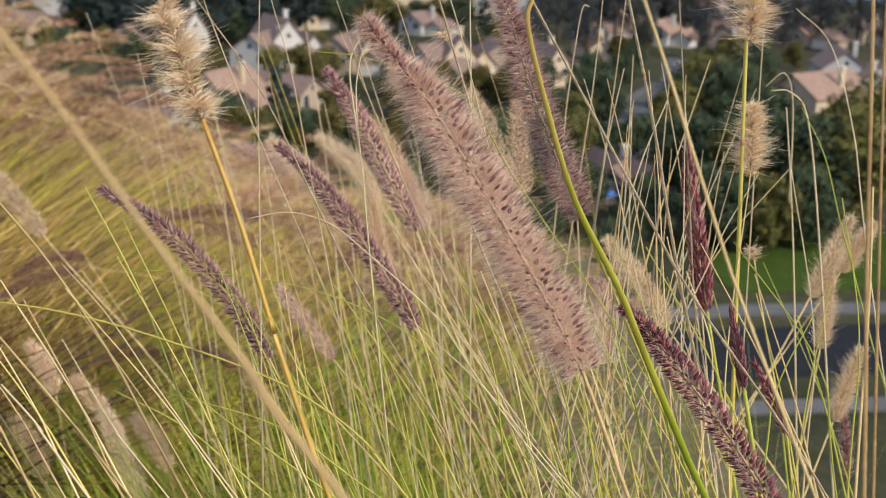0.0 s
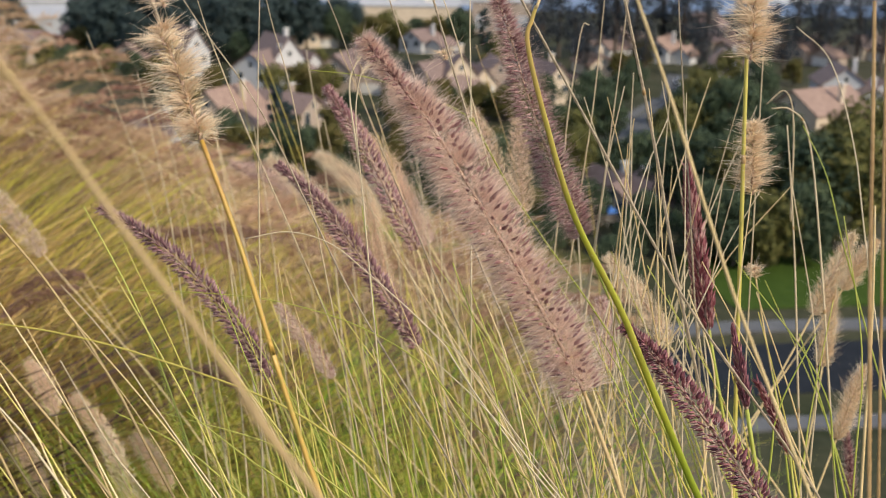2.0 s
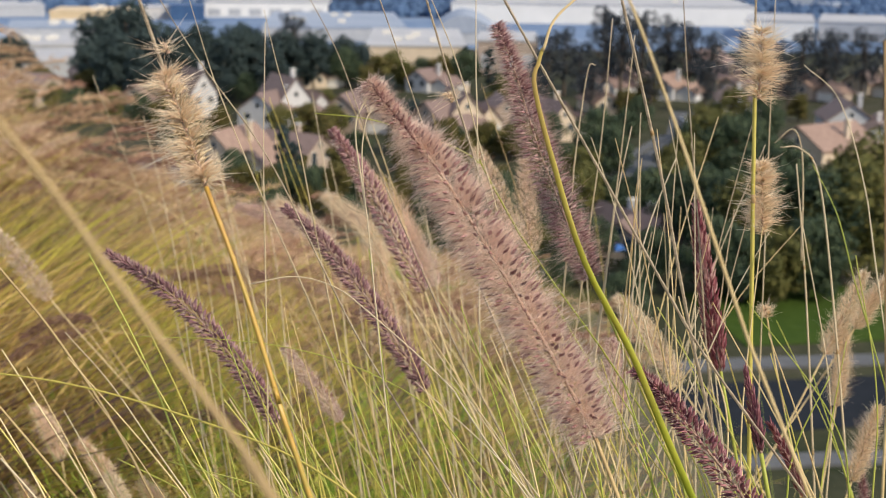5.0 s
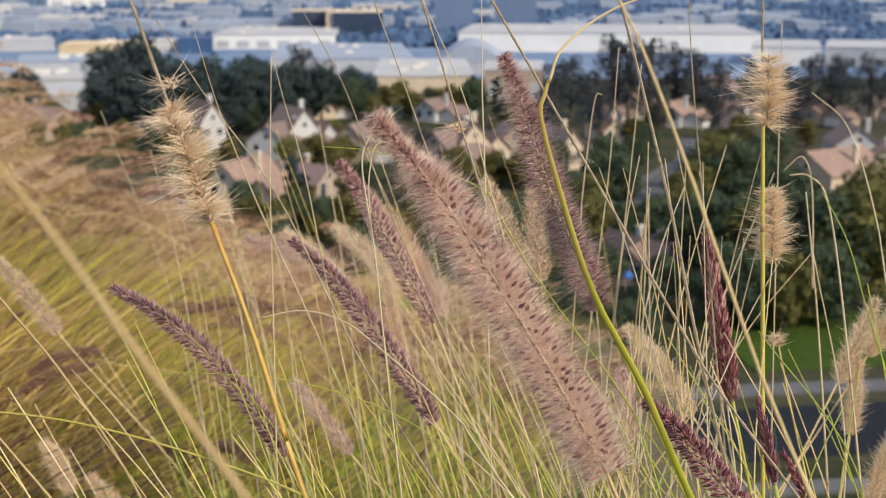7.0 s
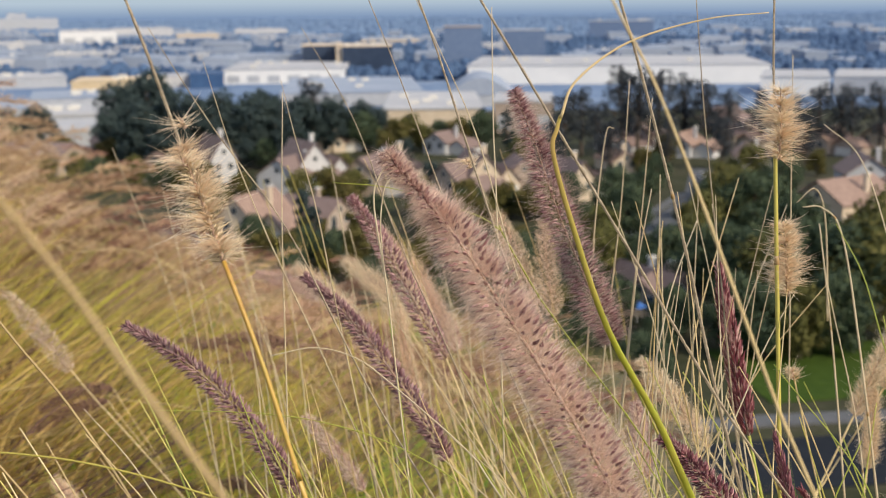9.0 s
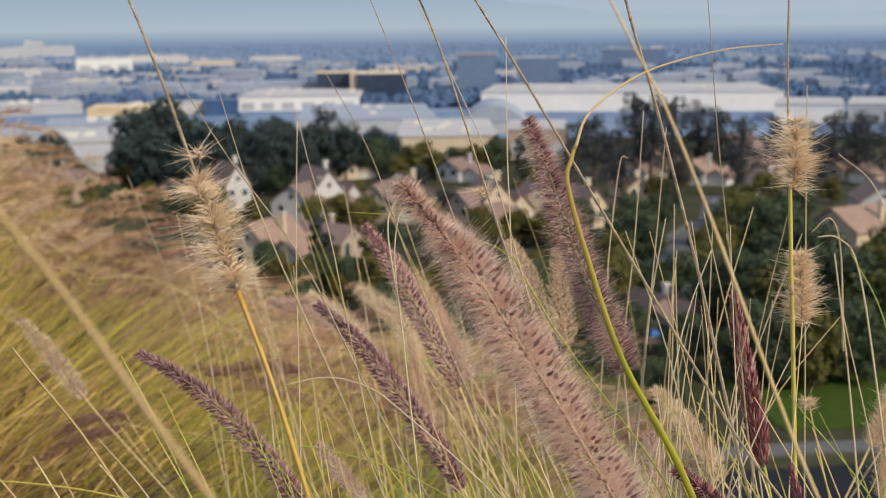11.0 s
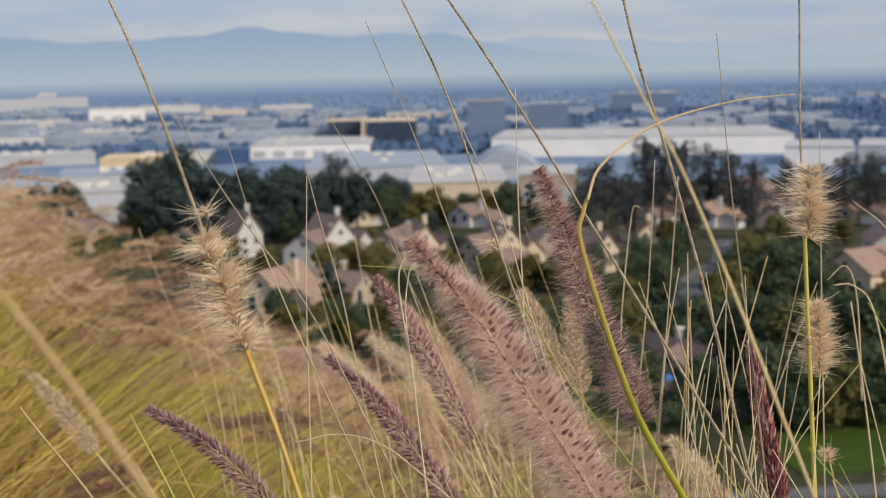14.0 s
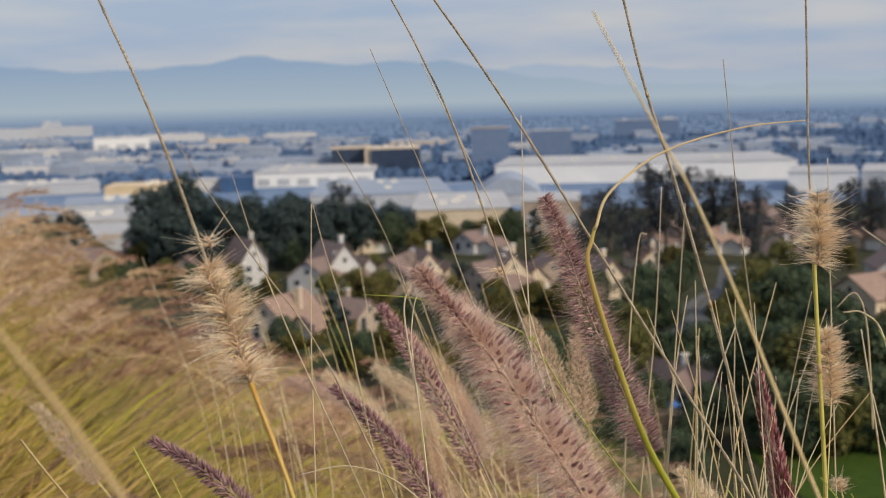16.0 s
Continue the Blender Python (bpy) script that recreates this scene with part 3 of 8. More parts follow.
ridge("backdrop", "mountain range on the horizon, blue haze painted on", 4500, -2900, 2900,
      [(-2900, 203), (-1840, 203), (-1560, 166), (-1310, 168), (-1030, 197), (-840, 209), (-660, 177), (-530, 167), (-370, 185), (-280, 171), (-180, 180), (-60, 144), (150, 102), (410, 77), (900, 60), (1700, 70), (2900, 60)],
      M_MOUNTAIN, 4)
ridge("backdrop", "mountain range beyond the first, painted paler with haze", 4680, -3000, 3000,
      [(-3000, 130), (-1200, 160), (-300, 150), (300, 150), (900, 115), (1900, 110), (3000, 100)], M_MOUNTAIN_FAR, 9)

# ---------------------------------------------------------------- grass on the slope
rng = np.random.default_rng(7)


def slope_feet(n, r0, r1, az0, az1, power=1.0):
    r = r0 + (r1 - r0) * rng.random(n) ** power
    a = np.radians(rng.uniform(az0, az1, n))
    x, y = r * np.sin(a), r * np.cos(a)
    return np.stack([x, y, hill(x, y) - 0.02], 1)


def tussocks(n, r0, r1, az0, az1, each, size, power=1.0):
    """Feet gathered into tussocks."""
    c = slope_feet(n, r0, r1, az0, az1, power)
    f = np.repeat(c, each, 0)
    f[:, :2] += rng.normal(0, size, (len(f), 2))
    f[:, 2] = hill(f[:, 0], f[:, 1]) - 0.02
    out = (f[:, :2] - np.repeat(c, each, 0)[:, :2]) / size
    return f, out


def slope_grass():
    """Domed tussocks: leaves arch outwards from each, with dark gaps between; the plumes stand out of the same tussocks."""
    for nm, lab, mat, n, each, size, h, wd, r0, r1, a0, a1, lean in (
            ("grass", "green fountain grass tussocks on the slope", M_FAR_GREEN, 62, 420, 0.14, 0.60, 0.0050, 2.3, 5.2, -34, -4, -0.05),
            ("grass", "green and straw fountain grass tussocks", M_FAR_GREEN, 34, 240, 0.15, 0.60, 0.0055, 4.6, 11, -36, 0, 0.12),
            ("grass", "vivid green leaves low on the near slope", M_LEAF_GREEN, 46, 220, 0.11, 0.52, 0.0042, 1.7, 3.0, -20, -3, -0.25),
            ("dark_grass", "dark reddish brown grass tussocks on the slope", M_LEAF_MAROON, 22, 200, 0.12, 0.54, 0.005, 1.9, 5.0, -30, -4, 0.5),
            ("dry_grass", "dry straw-coloured fountain grass tussocks on the slope", M_LEAF_DRY, 56, 240, 0.15, 0.62, 0.0045, 3.6, 11, -36, 2, 0.2),
            ("grass", "green leaves in patches on the upper slope", M_LEAF_GREEN, 26, 240, 0.26, 0.72, 0.007, 6, 30, -30, 2, 0.2),
            ("grass", "dull green tussocks where the slope falls away", M_SLOPE_DULL, 110, 190, 0.18, 0.62, 0.006, 6.0, 30, -6, 5, 0.0),
            ("dry_grass", "dry fountain grass tussocks on the upper slope", M_LEAF_DRY, 170, 140, 0.18, 0.66, 0.0065, 9, 30, -36, 0, 0.25),
            ("dry_grass", "dry grass covering the slope farther off", M_LEAF_DRY, 600, 60, 0.24, 0.75, 0.013, 26, 66, -36, -2, 0.25)):
        f, o = tussocks(n, r0, r1, a0, a1, each, size, 1.25)
        way = np.repeat(rng.normal(0, 0.40, (n, 2)), each, 0)    # each tussock is blown and bent its own way
        bend = np.clip(o * 0.45 + way + [lean, -0.1], [-0.75, -0.45], [0.5, 0.75])
        blades(nm, lab, f, h, bend, 0.14, wd, mat, rng, 0.8)


def slope_plumes():
    """Arching flower spikes of the tussocks farther off, each a bundle of short bristly strands."""
    for lab, mat, count, r0, r1, each, wd in (
            ("mauve brown grass plumes on the near slope", M_FAR_PLUME, 300, 4.4, 9, 130, 0.0020),
            ("buff grass plumes on the near slope", M_FAR_BUFF, 900, 4.4, 10, 130, 0.0020),
            ("mauve brown grass plumes all over the slope", M_FAR_PLUME, 1300, 7, 26, 64, 0.0034),
            ("buff grass plumes on the upper slope", M_FAR_BUFF, 2100, 7, 36, 56, 0.0036),
            ("mauve brown plumes at the top of the slope", M_FAR_PLUME, 500, 26, 66, 22, 0.010),
            ("buff grass plumes farther up the slope", M_FAR_BUFF, 450, 30, 66, 22, 0.010)):
        groups = max(8, count // 13)
        c = slope_feet(groups, r0, r1, -36, 1, 1.15)
        c = np.repeat(c, 13, 0)[:count]
        count = len(c)
        out = rng.normal(0, 1, (count, 2))
        p = c.copy()
        p[:, :2] += out * 0.15
        h = rng.uniform(0.55, 0.85, count)
        lx, ly = 0.42 * out[:, 0] + 0.40, 0.3 * out[:, 1] - 0.1
        head = p + np.stack([lx * h * 0.6, ly * h * 0.6, h * 0.78], 1)
        d = np.stack([lx * 1.2, ly, rng.uniform(0.0, 0.6, count)], 1)
        d /= np.linalg.norm(d, axis=1)[:, None]
        l = rng.uniform(0.18, 0.32, count)
        u = rng.random((count, each))
        foot = head[:, None, :] + d[:, None, :] * (u * l[:, None])[:, :, None]
        foot[:, :, 2] -= 0.25 * l[:, None] * u ** 2
        foot = foot.reshape(-1, 3)
        dd = np.repeat(d, each, 0) + rng.normal(0, 0.40, (count * each, 3))
        dd /= np.linalg.norm(dd, axis=1)[:, None]
        n = len(foot)
        ln = rng.uniform(0.03, 0.065, n)[:, None]
        side = np.cross(dd, rng.normal(0, 1, (n, 3)))
        side *= (wd * rng.uniform(0.6, 1.2, n) / np.linalg.norm(side, axis=1))[:, None]
        verts = np.stack([foot, foot + dd * ln * 0.45 - side, foot + dd * ln * 0.45 + side, foot + dd * ln], 1).reshape(-1, 3)
        b = (np.arange(n) * 4)[:, None]
        faces = np.concatenate([b + [0, 1, 2], b + [1, 3, 2]])
        tagged(new("grass_plumes", mesh_from("grass_plumes", verts.tolist(), faces.tolist(), mat)), lab, "grass", kind="stuff")


slope_grass()
slope_plumes()


# ---------------------------------------------------------------- large buildings of the plain
block("warehouse", "long white warehouse with a pale flat roof", 75.8, 643.8, -4.7, 156.6, 110, 9.6, M_WALL_BRIGHT, M_ROOF_WHITE, 0)
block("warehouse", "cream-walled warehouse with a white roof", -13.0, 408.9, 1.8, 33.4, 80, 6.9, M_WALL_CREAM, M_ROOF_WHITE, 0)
block("hall", "grey hall with a low arched roof", 3.5, 505.8, -0.4, 28.2, 60, 4.7, M_WALL_GREY, M_ROOF_GREY, 0, arch=7)
block("warehouse", "tan warehouse beside the arched hall", 16.8, 395.2, -2.4, 19.4, 40, 10.0, M_WALL_TAN, M_ROOF_WHITE, 3)
block("warehouse", "pale grey warehouse with a wide roof", -103.0, 671.3, 3.7, 66.2, 90, 7.6, M_WALL_BRIGHT, M_ROOF_WHITE, 6)
block("warehouse", "broad low warehouse with grey roof", -50.1, 511.8, 5.6, 59.8, 110, 5.5, M_WALL_GREY, M_ROOF_GREY, 5)
block("warehouse", "low golden-walled industrial warehouse", -174.4, 597.0, 10.3, 41.9, 40, 6.1, M_WALL_GOLD, M_WALL_GOLD, 0)
block("storage_building", "small dark blue storage building", -138.2, 637.7, 12.2, 17.6, 25, 7.0, M_WALL_BLUE, M_WALL_BLUE, 0)
block("office_building", "dark glass office block with cream edges", -94.6, 767.9, 7.0, 22.3, 40, 17.2, M_WALL_DARK, M_WALL_CREAM, 0)
block("office_building", "dark glass office block with a cream corner pier", -62.9, 742.3, 4.8, 30.1, 45, 17.3, M_WALL_DARK, M_WALL_CREAM, 0)
block("office_pier", "cream pier of the office block", -79.9, 743.3, 6.1, 3.8, 46, 18.4, M_WALL_CREAM, M_WALL_CREAM, 0)
block("office_building", "brown-grey flat-roofed office tower, walls tinted haze-blue", -5.7, 810.6, 0.4, 25.2, 30, 27.1, M_WALL_HAZE, M_WALL_TAN, 0)
block("office_building", "office block with haze-blue tint in its walls", 37.1, 869.5, -2.4, 29.1, 30, 23.4, M_WALL_HAZE, M_WALL_GREY, 0)
block("office_building", "office slab far off, haze tinted into its walls", 168.3, 1398.9, -6.9, 71.9, 40, 22.0, M_WALL_HAZE, M_WALL_GREY, 0)
block("warehouse", "grey warehouse with a white roof", -143.6, 432.7, 18.4, 30.8, 40, 3.8, M_WALL_GREY, M_ROOF_WHITE, 3)
block("warehouse", "grey warehouse with a white roof", -122.5, 368.1, 18.4, 29.8, 40, 4.5, M_WALL_GREY, M_ROOF_WHITE, 0)
block("warehouse", "grey warehouse with a grey roof", -168.4, 514.5, 18.1, 35.2, 50, 4.0, M_WALL_GREY, M_ROOF_GREY, 5)
block("warehouse", "grey warehouse with a grey roof", -179.6, 457.4, 21.4, 25.1, 45, 3.9, M_WALL_GREY, M_ROOF_GREY, 3)
block("warehouse", "grey warehouse with a white roof", -156.5, 374.1, 22.7, 32.1, 40, 3.8, M_WALL_GREY, M_ROOF_WHITE, 3)
block("warehouse", "grey warehouse with a white roof", -243.4, 646.2, 20.6, 54.5, 60, 5.1, M_WALL_GREY, M_ROOF_WHITE, 3)
block("warehouse", "white warehouse with a white roof", -156.5, 643.8, 13.7, 15.4, 30, 5.5, M_WALL_WHITE, M_ROOF_WHITE, 3)
block("warehouse", "white warehouse with a white roof", -423.6, 1357.4, 17.3, 60.7, 120, 17.1, M_WALL_BRIGHT, M_ROOF_WHITE, 3)
block("warehouse", "cream warehouse with a grey roof", -329.0, 1478.2, 12.5, 49.2, 120, 11.2, M_WALL_CREAM, M_ROOF_GREY, 0)
block("warehouse", "grey warehouse with a white roof", -927.0, 2237.1, 22.5, 134.7, 160, 22.5, M_WALL_GREY, M_ROOF_WHITE, 3)
block("warehouse", "grey warehouse with a grey roof", -881.2, 2436.1, 19.9, 120.1, 160, 24.0, M_WALL_GREY, M_ROOF_GREY, 3)
block("warehouse", "white warehouse with a white roof", -442.3, 1655.0, 15.0, 79.4, 120, 14.3, M_WALL_WHITE, M_ROOF_WHITE, 0)
block("warehouse", "grey warehouse with a grey roof", -1095.8, 2964.6, 20.3, 44.0, 60, 32.2, M_WALL_GREY, M_ROOF_GREY, 0)
block("warehouse", "white warehouse with a grey roof", -328.9, 837.9, 21.4, 33.4, 50, 8.4, M_WALL_WHITE, M_ROOF_GREY, 5)
block("warehouse", "white warehouse with a white roof", 144.2, 551.3, -14.7, 29.7, 60, 7.9, M_WALL_BRIGHT, M_ROOF_WHITE, 0)
block("warehouse", "grey warehouse with a white roof", 175.5, 548.1, -17.8, 28.9, 60, 8.0, M_WALL_GREY, M_ROOF_WHITE, 0)
block("warehouse", "white warehouse with a white roof", -298.5, 1748.6, 9.7, 74.0, 90, 9.9, M_WALL_WHITE, M_ROOF_WHITE, 0)
block("warehouse", "cream warehouse with a grey roof", -85.7, 1298.0, 3.8, 60.3, 60, 7.2, M_WALL_CREAM, M_ROOF_GREY, 3)
block("warehouse", "white warehouse with a white roof", -427.4, 1111.6, 21.0, 71.8, 80, 11.0, M_WALL_WHITE, M_ROOF_WHITE, 3)
block("warehouse", "grey warehouse with a white roof", -302.1, 949.8, 17.6, 50.9, 60, 6.5, M_WALL_GREY, M_ROOF_WHITE, 3)
block("warehouse", "cream warehouse with a grey roof", 147.3, 954.3, -8.8, 35.8, 60, 5.8, M_WALL_CREAM, M_ROOF_GREY, 3)
block("warehouse", "white warehouse with a grey roof", 239.8, 1056.7, -12.8, 40.2, 60, 6.0, M_WALL_WHITE, M_ROOF_GREY, 3)
block("warehouse", "white warehouse with a grey roof", 95.0, 932.2, -5.8, 39.1, 60, 5.2, M_WALL_WHITE, M_ROOF_GREY, 0)

# ---------------------------------------------------------------- houses of the town
house("white two-storey house with a tall gable and brown roof", -35.2, 271.2, FLOOR, 32, 7.9, 13, 6.2, 4.9, M_WALL_WHITE, M_ROOF_BROWN, True, True)
house("white-fronted house with a brown tile roof", -43.0, 265.6, FLOOR, -21, 10.1, 13, 4.6, 3.6, M_WALL_WHITE, M_ROOF_BROWN, True, True)
house("narrow white gabled house among dark trees", -59.1, 287.6, FLOOR, 32, 6.3, 13, 6.0, 4.7, M_WALL_WHITE, M_ROOF_BROWN, True, False)
house("long low house with a brown roof", -101.2, 306.3, FLOOR, 78, 16.6, 18, 4.3, 3.4, M_WALL_TAN, M_ROOF_BROWN, True, True)
house("tan house with a brown tile roof", -24.8, 265.8, FLOOR, -15, 8.8, 13, 4.6, 3.6, M_WALL_TAN, M_ROOF_BROWN, True, True)
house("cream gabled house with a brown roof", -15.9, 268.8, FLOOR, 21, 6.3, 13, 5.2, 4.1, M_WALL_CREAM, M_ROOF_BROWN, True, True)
house("brown-roofed house with pale walls", -6.2, 261.2, FLOOR, -39, 7.4, 13, 4.2, 3.3, M_WALL_TAN, M_ROOF_BROWN, True, True)
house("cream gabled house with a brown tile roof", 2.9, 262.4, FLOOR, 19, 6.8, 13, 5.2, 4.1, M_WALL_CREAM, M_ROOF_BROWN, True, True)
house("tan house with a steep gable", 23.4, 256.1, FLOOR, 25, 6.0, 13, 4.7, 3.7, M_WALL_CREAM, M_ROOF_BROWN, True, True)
house("pale house half hidden by trees", 55.2, 330.4, FLOOR, -29, 7.8, 13, 3.6, 2.8, M_WALL_WHITE, M_ROOF_TILE, True, True)
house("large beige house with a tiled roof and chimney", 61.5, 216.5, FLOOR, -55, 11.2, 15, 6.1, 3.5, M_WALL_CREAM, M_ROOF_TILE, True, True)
house("grey gabled house with a brown tile roof", 85.5, 262.0, FLOOR, -5, 9.9, 13, 4.5, 3.6, M_WALL_GREY, M_ROOF_BROWN, True, True)
house("beige house with a tiled roof", 93.4, 336.8, FLOOR, -46, 9.8, 13, 3.7, 2.9, M_WALL_TAN, M_ROOF_TILE, True, True)
house("beige house with a brown roof beyond the trees", 91.6, 366.4, FLOOR, 16, 9.7, 13, 3.6, 2.9, M_WALL_WHITE, M_ROOF_BROWN, True, True)
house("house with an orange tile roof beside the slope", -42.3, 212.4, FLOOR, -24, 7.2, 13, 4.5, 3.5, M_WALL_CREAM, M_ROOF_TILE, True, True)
house("grey-walled house behind the slope's edge", -42.4, 191.3, FLOOR, 42, 5.6, 13, 3.4, 2.7, M_WALL_GREY, M_ROOF_BROWN, True, True)
house("brown-roofed house among bushes", -24.5, 221.7, FLOOR, 56, 7.4, 13, 3.4, 2.7, M_WALL_TAN, M_ROOF_BROWN, True, True)
house("tan house at the foot of the slope", 22.2, 158.5, FLOOR, -28, 5.4, 13, 2.8, 2.2, M_WALL_TAN, M_ROOF_BROWN, True, True)
house("small white house behind the trees", 27.4, 158.2, FLOOR, 30, 3.2, 13, 3.0, 2.4, M_WALL_GREY, M_ROOF_BROWN, True, False)
house("brown-roofed house of the street", -76.5, 289.9, FLOOR, -15, 8.4, 13, 3.9, 3.0, M_WALL_TAN, M_ROOF_BROWN, True, True)
house("brown-roofed house in the town", 11.6, 269.5, FLOOR, 8, 7.6, 13, 4.1, 3.2, M_WALL_TAN, M_ROOF_BROWN, True, True)
house("brown-roofed house by the slope", -123.6, 322.6, FLOOR, 1, 12.9, 13, 4.1, 3.2, M_WALL_TAN, M_ROOF_BROWN, True, True)
house("house with a brown tile roof among trees", 37.5, 346.8, FLOOR, -51, 7.5, 13, 3.4, 2.7, M_WALL_WHITE, M_ROOF_BROWN, True, True)
house("house with a brown tile roof among trees", 48.8, 359.2, FLOOR, -6, 7.8, 13, 3.6, 2.8, M_WALL_TAN, M_ROOF_TILE, True, True)
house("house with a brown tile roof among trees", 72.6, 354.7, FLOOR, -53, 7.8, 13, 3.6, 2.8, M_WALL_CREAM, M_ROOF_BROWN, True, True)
house("house with a brown tile roof among trees", 69.3, 304.5, FLOOR, -7, 6.7, 13, 3.1, 2.4, M_WALL_WHITE, M_ROOF_TILE, True, True)
house("house with a brown tile roof among trees", 78.9, 404.1, FLOOR, -48, 8.8, 13, 4.1, 3.2, M_WALL_TAN, M_ROOF_BROWN, True, True)
house("house with a brown tile roof among trees", -40.1, 346.7, FLOOR, 17, 7.5, 13, 3.4, 2.7, M_WALL_CREAM, M_ROOF_TILE, True, True)
house("house with a brown tile roof among trees", -10.6, 341.7, FLOOR, -31, 7.3, 13, 3.4, 2.6, M_WALL_WHITE, M_ROOF_BROWN, True, True)
house("house with a brown tile roof among trees", -101.8, 343.7, FLOOR, 30, 7.7, 13, 3.5, 2.8, M_WALL_TAN, M_ROOF_TILE, True, True)
house("house with a brown tile roof among trees", 113.5, 347.0, FLOOR, -47, 7.8, 13, 3.6, 2.8, M_WALL_CREAM, M_ROOF_BROWN, True, True)
house("house with a brown tile roof among trees", 89.6, 255.6, FLOOR, -1, 5.8, 13, 2.7, 2.1, M_WALL_WHITE, M_ROOF_TILE, True, True)
house("house with a brown tile roof among trees", 65.7, 189.3, FLOOR, -44, 4.4, 13, 2.0, 1.6, M_WALL_TAN, M_ROOF_BROWN, True, True)
house("house with a brown tile roof among trees", 37.8, 298.6, FLOOR, 15, 6.5, 13, 3.0, 2.3, M_WALL_CREAM, M_ROOF_TILE, True, True)
house("house with a brown tile roof among trees", -152.8, 339.1, FLOOR, 3, 8.0, 13, 3.7, 2.9, M_WALL_WHITE, M_ROOF_BROWN, True, True)
house("house with a brown tile roof among trees", -145.4, 357.7, FLOOR, 48, 8.3, 13, 3.8, 3.0, M_WALL_TAN, M_ROOF_TILE, True, True)

# ---------------------------------------------------------------- trees
PINE = tree_master("tree", "dark green pine with a broad crown", 17, 7.0, M_TREE_DARK, 11, 16, 0.55, 3600, 0.22)
GUM = tree_master("tree", "tall dark eucalyptus with an open crown", 21, 6.5, M_TREE_GUM, 12, 13, 0.46, 1350, 0.3)
LEAFY = tree_master("tree", "round green broadleaf tree", 11, 5.6, M_TREE_GREEN, 13, 17, 0.34, 4400, 0.2)
SUNNY = tree_master("tree", "yellow-green broadleaf tree in the town", 10, 5.0, M_TREE_YELLOW, 17, 14, 0.34, 3600, 0.2)
OLIVE = tree_master("tree", "olive-brown broadleaf tree in autumn", 9, 4.4, M_TREE_OLIVE, 14, 12, 0.4, 2200, 0.22)
CONE = tree_master("tree", "slim dark green cypress tree", 12, 2.2, M_TREE_DARK, 15, 14, 0.4, 1900, 0.08)


def plant(master, x, y, turn, size):
    t = copy_thing(master, pose(x, y, float(hill(np.array(x), np.array(y))) - 0.1, 0, 0, turn))
    t.scale = (size, size, size)
    return t


plant(PINE, -95.5, 330.1, 83, 1.23)
plant(PINE, -91.5, 342.0, 166, 1.36)
plant(PINE, -80.7, 327.8, 249, 1.11)
plant(PINE, -72.1, 320.6, 332, 1.04)
plant(PINE, -85.0, 306.1, 55, 1.05)
plant(PINE, -72.6, 345.5, 138, 1.02)
plant(PINE, -59.0, 324.5, 221, 1.04)
plant(PINE, -53.7, 329.6, 304, 1.01)
plant(PINE, -47.5, 341.3, 27, 0.95)
plant(PINE, -40.1, 346.7, 110, 0.91)
plant(PINE, -33.0, 359.6, 193, 0.79)
plant(PINE, -95.2, 318.4, 276, 0.82)
plant(PINE, -127.5, 335.1, 359, 0.74)
plant(PINE, -139.8, 356.8, 82, 0.68)
plant(PINE, -139.1, 378.7, 165, 0.61)
plant(PINE, -27.9, 358.6, 248, 0.69)
plant(PINE, -74.8, 294.5, 331, 0.84)
plant(PINE, -46.4, 311.1, 54, 0.78)
plant(GUM, 24.5, 323.1, 137, 0.90)
plant(GUM, 30.0, 334.7, 220, 0.90)
plant(GUM, 32.1, 310.3, 303, 0.76)
plant(GUM, 42.2, 346.0, 26, 1.16)
plant(GUM, 45.1, 332.1, 109, 1.16)
plant(GUM, 52.3, 344.2, 192, 1.10)
plant(GUM, 60.3, 349.7, 275, 1.03)
plant(GUM, 65.2, 341.8, 358, 0.97)
plant(GUM, 71.3, 340.8, 81, 0.85)
plant(GUM, 94.9, 336.5, 164, 0.93)
plant(GUM, 100.7, 335.5, 247, 0.86)
plant(GUM, 107.6, 348.1, 330, 0.89)
plant(GUM, 83.4, 352.7, 53, 0.81)
plant(GUM, 87.6, 337.8, 136, 0.78)
plant(GUM, 20.0, 301.3, 219, 0.67)
plant(GUM, 110.7, 333.6, 302, 0.94)
plant(GUM, 112.9, 320.5, 25, 0.91)
plant(GUM, 33.7, 299.2, 108, 0.64)
plant(GUM, 49.5, 307.5, 191, 0.62)
plant(GUM, 62.5, 305.5, 274, 0.62)
plant(GUM, 85.5, 313.1, 357, 0.65)
plant(LEAFY, -9.4, 355.3, 80, 0.75)
plant(LEAFY, 3.0, 353.1, 163, 0.97)
plant(SUNNY, -14.1, 349.1, 246, 0.73)
plant(LEAFY, 27.4, 234.6, 329, 0.91)
plant(LEAFY, 27.2, 211.4, 52, 0.91)
plant(SUNNY, 19.4, 173.3, 135, 0.96)
plant(LEAFY, 23.6, 174.8, 218, 0.73)
plant(LEAFY, 27.8, 172.8, 301, 0.87)
plant(SUNNY, 35.7, 191.7, 24, 0.83)
plant(LEAFY, 36.3, 254.5, 107, 0.66)
plant(LEAFY, 42.3, 278.6, 190, 0.66)
plant(SUNNY, 39.0, 205.3, 273, 0.94)
plant(LEAFY, 32.8, 187.7, 356, 0.66)
plant(LEAFY, 45.5, 232.7, 79, 0.71)
plant(SUNNY, 53.2, 260.2, 162, 0.75)
plant(LEAFY, 19.4, 212.1, 245, 0.64)
plant(LEAFY, 15.3, 193.3, 328, 0.58)
plant(SUNNY, 46.2, 215.0, 51, 1.19)
plant(LEAFY, 48.7, 209.5, 134, 1.11)
plant(LEAFY, 52.8, 214.4, 217, 1.04)
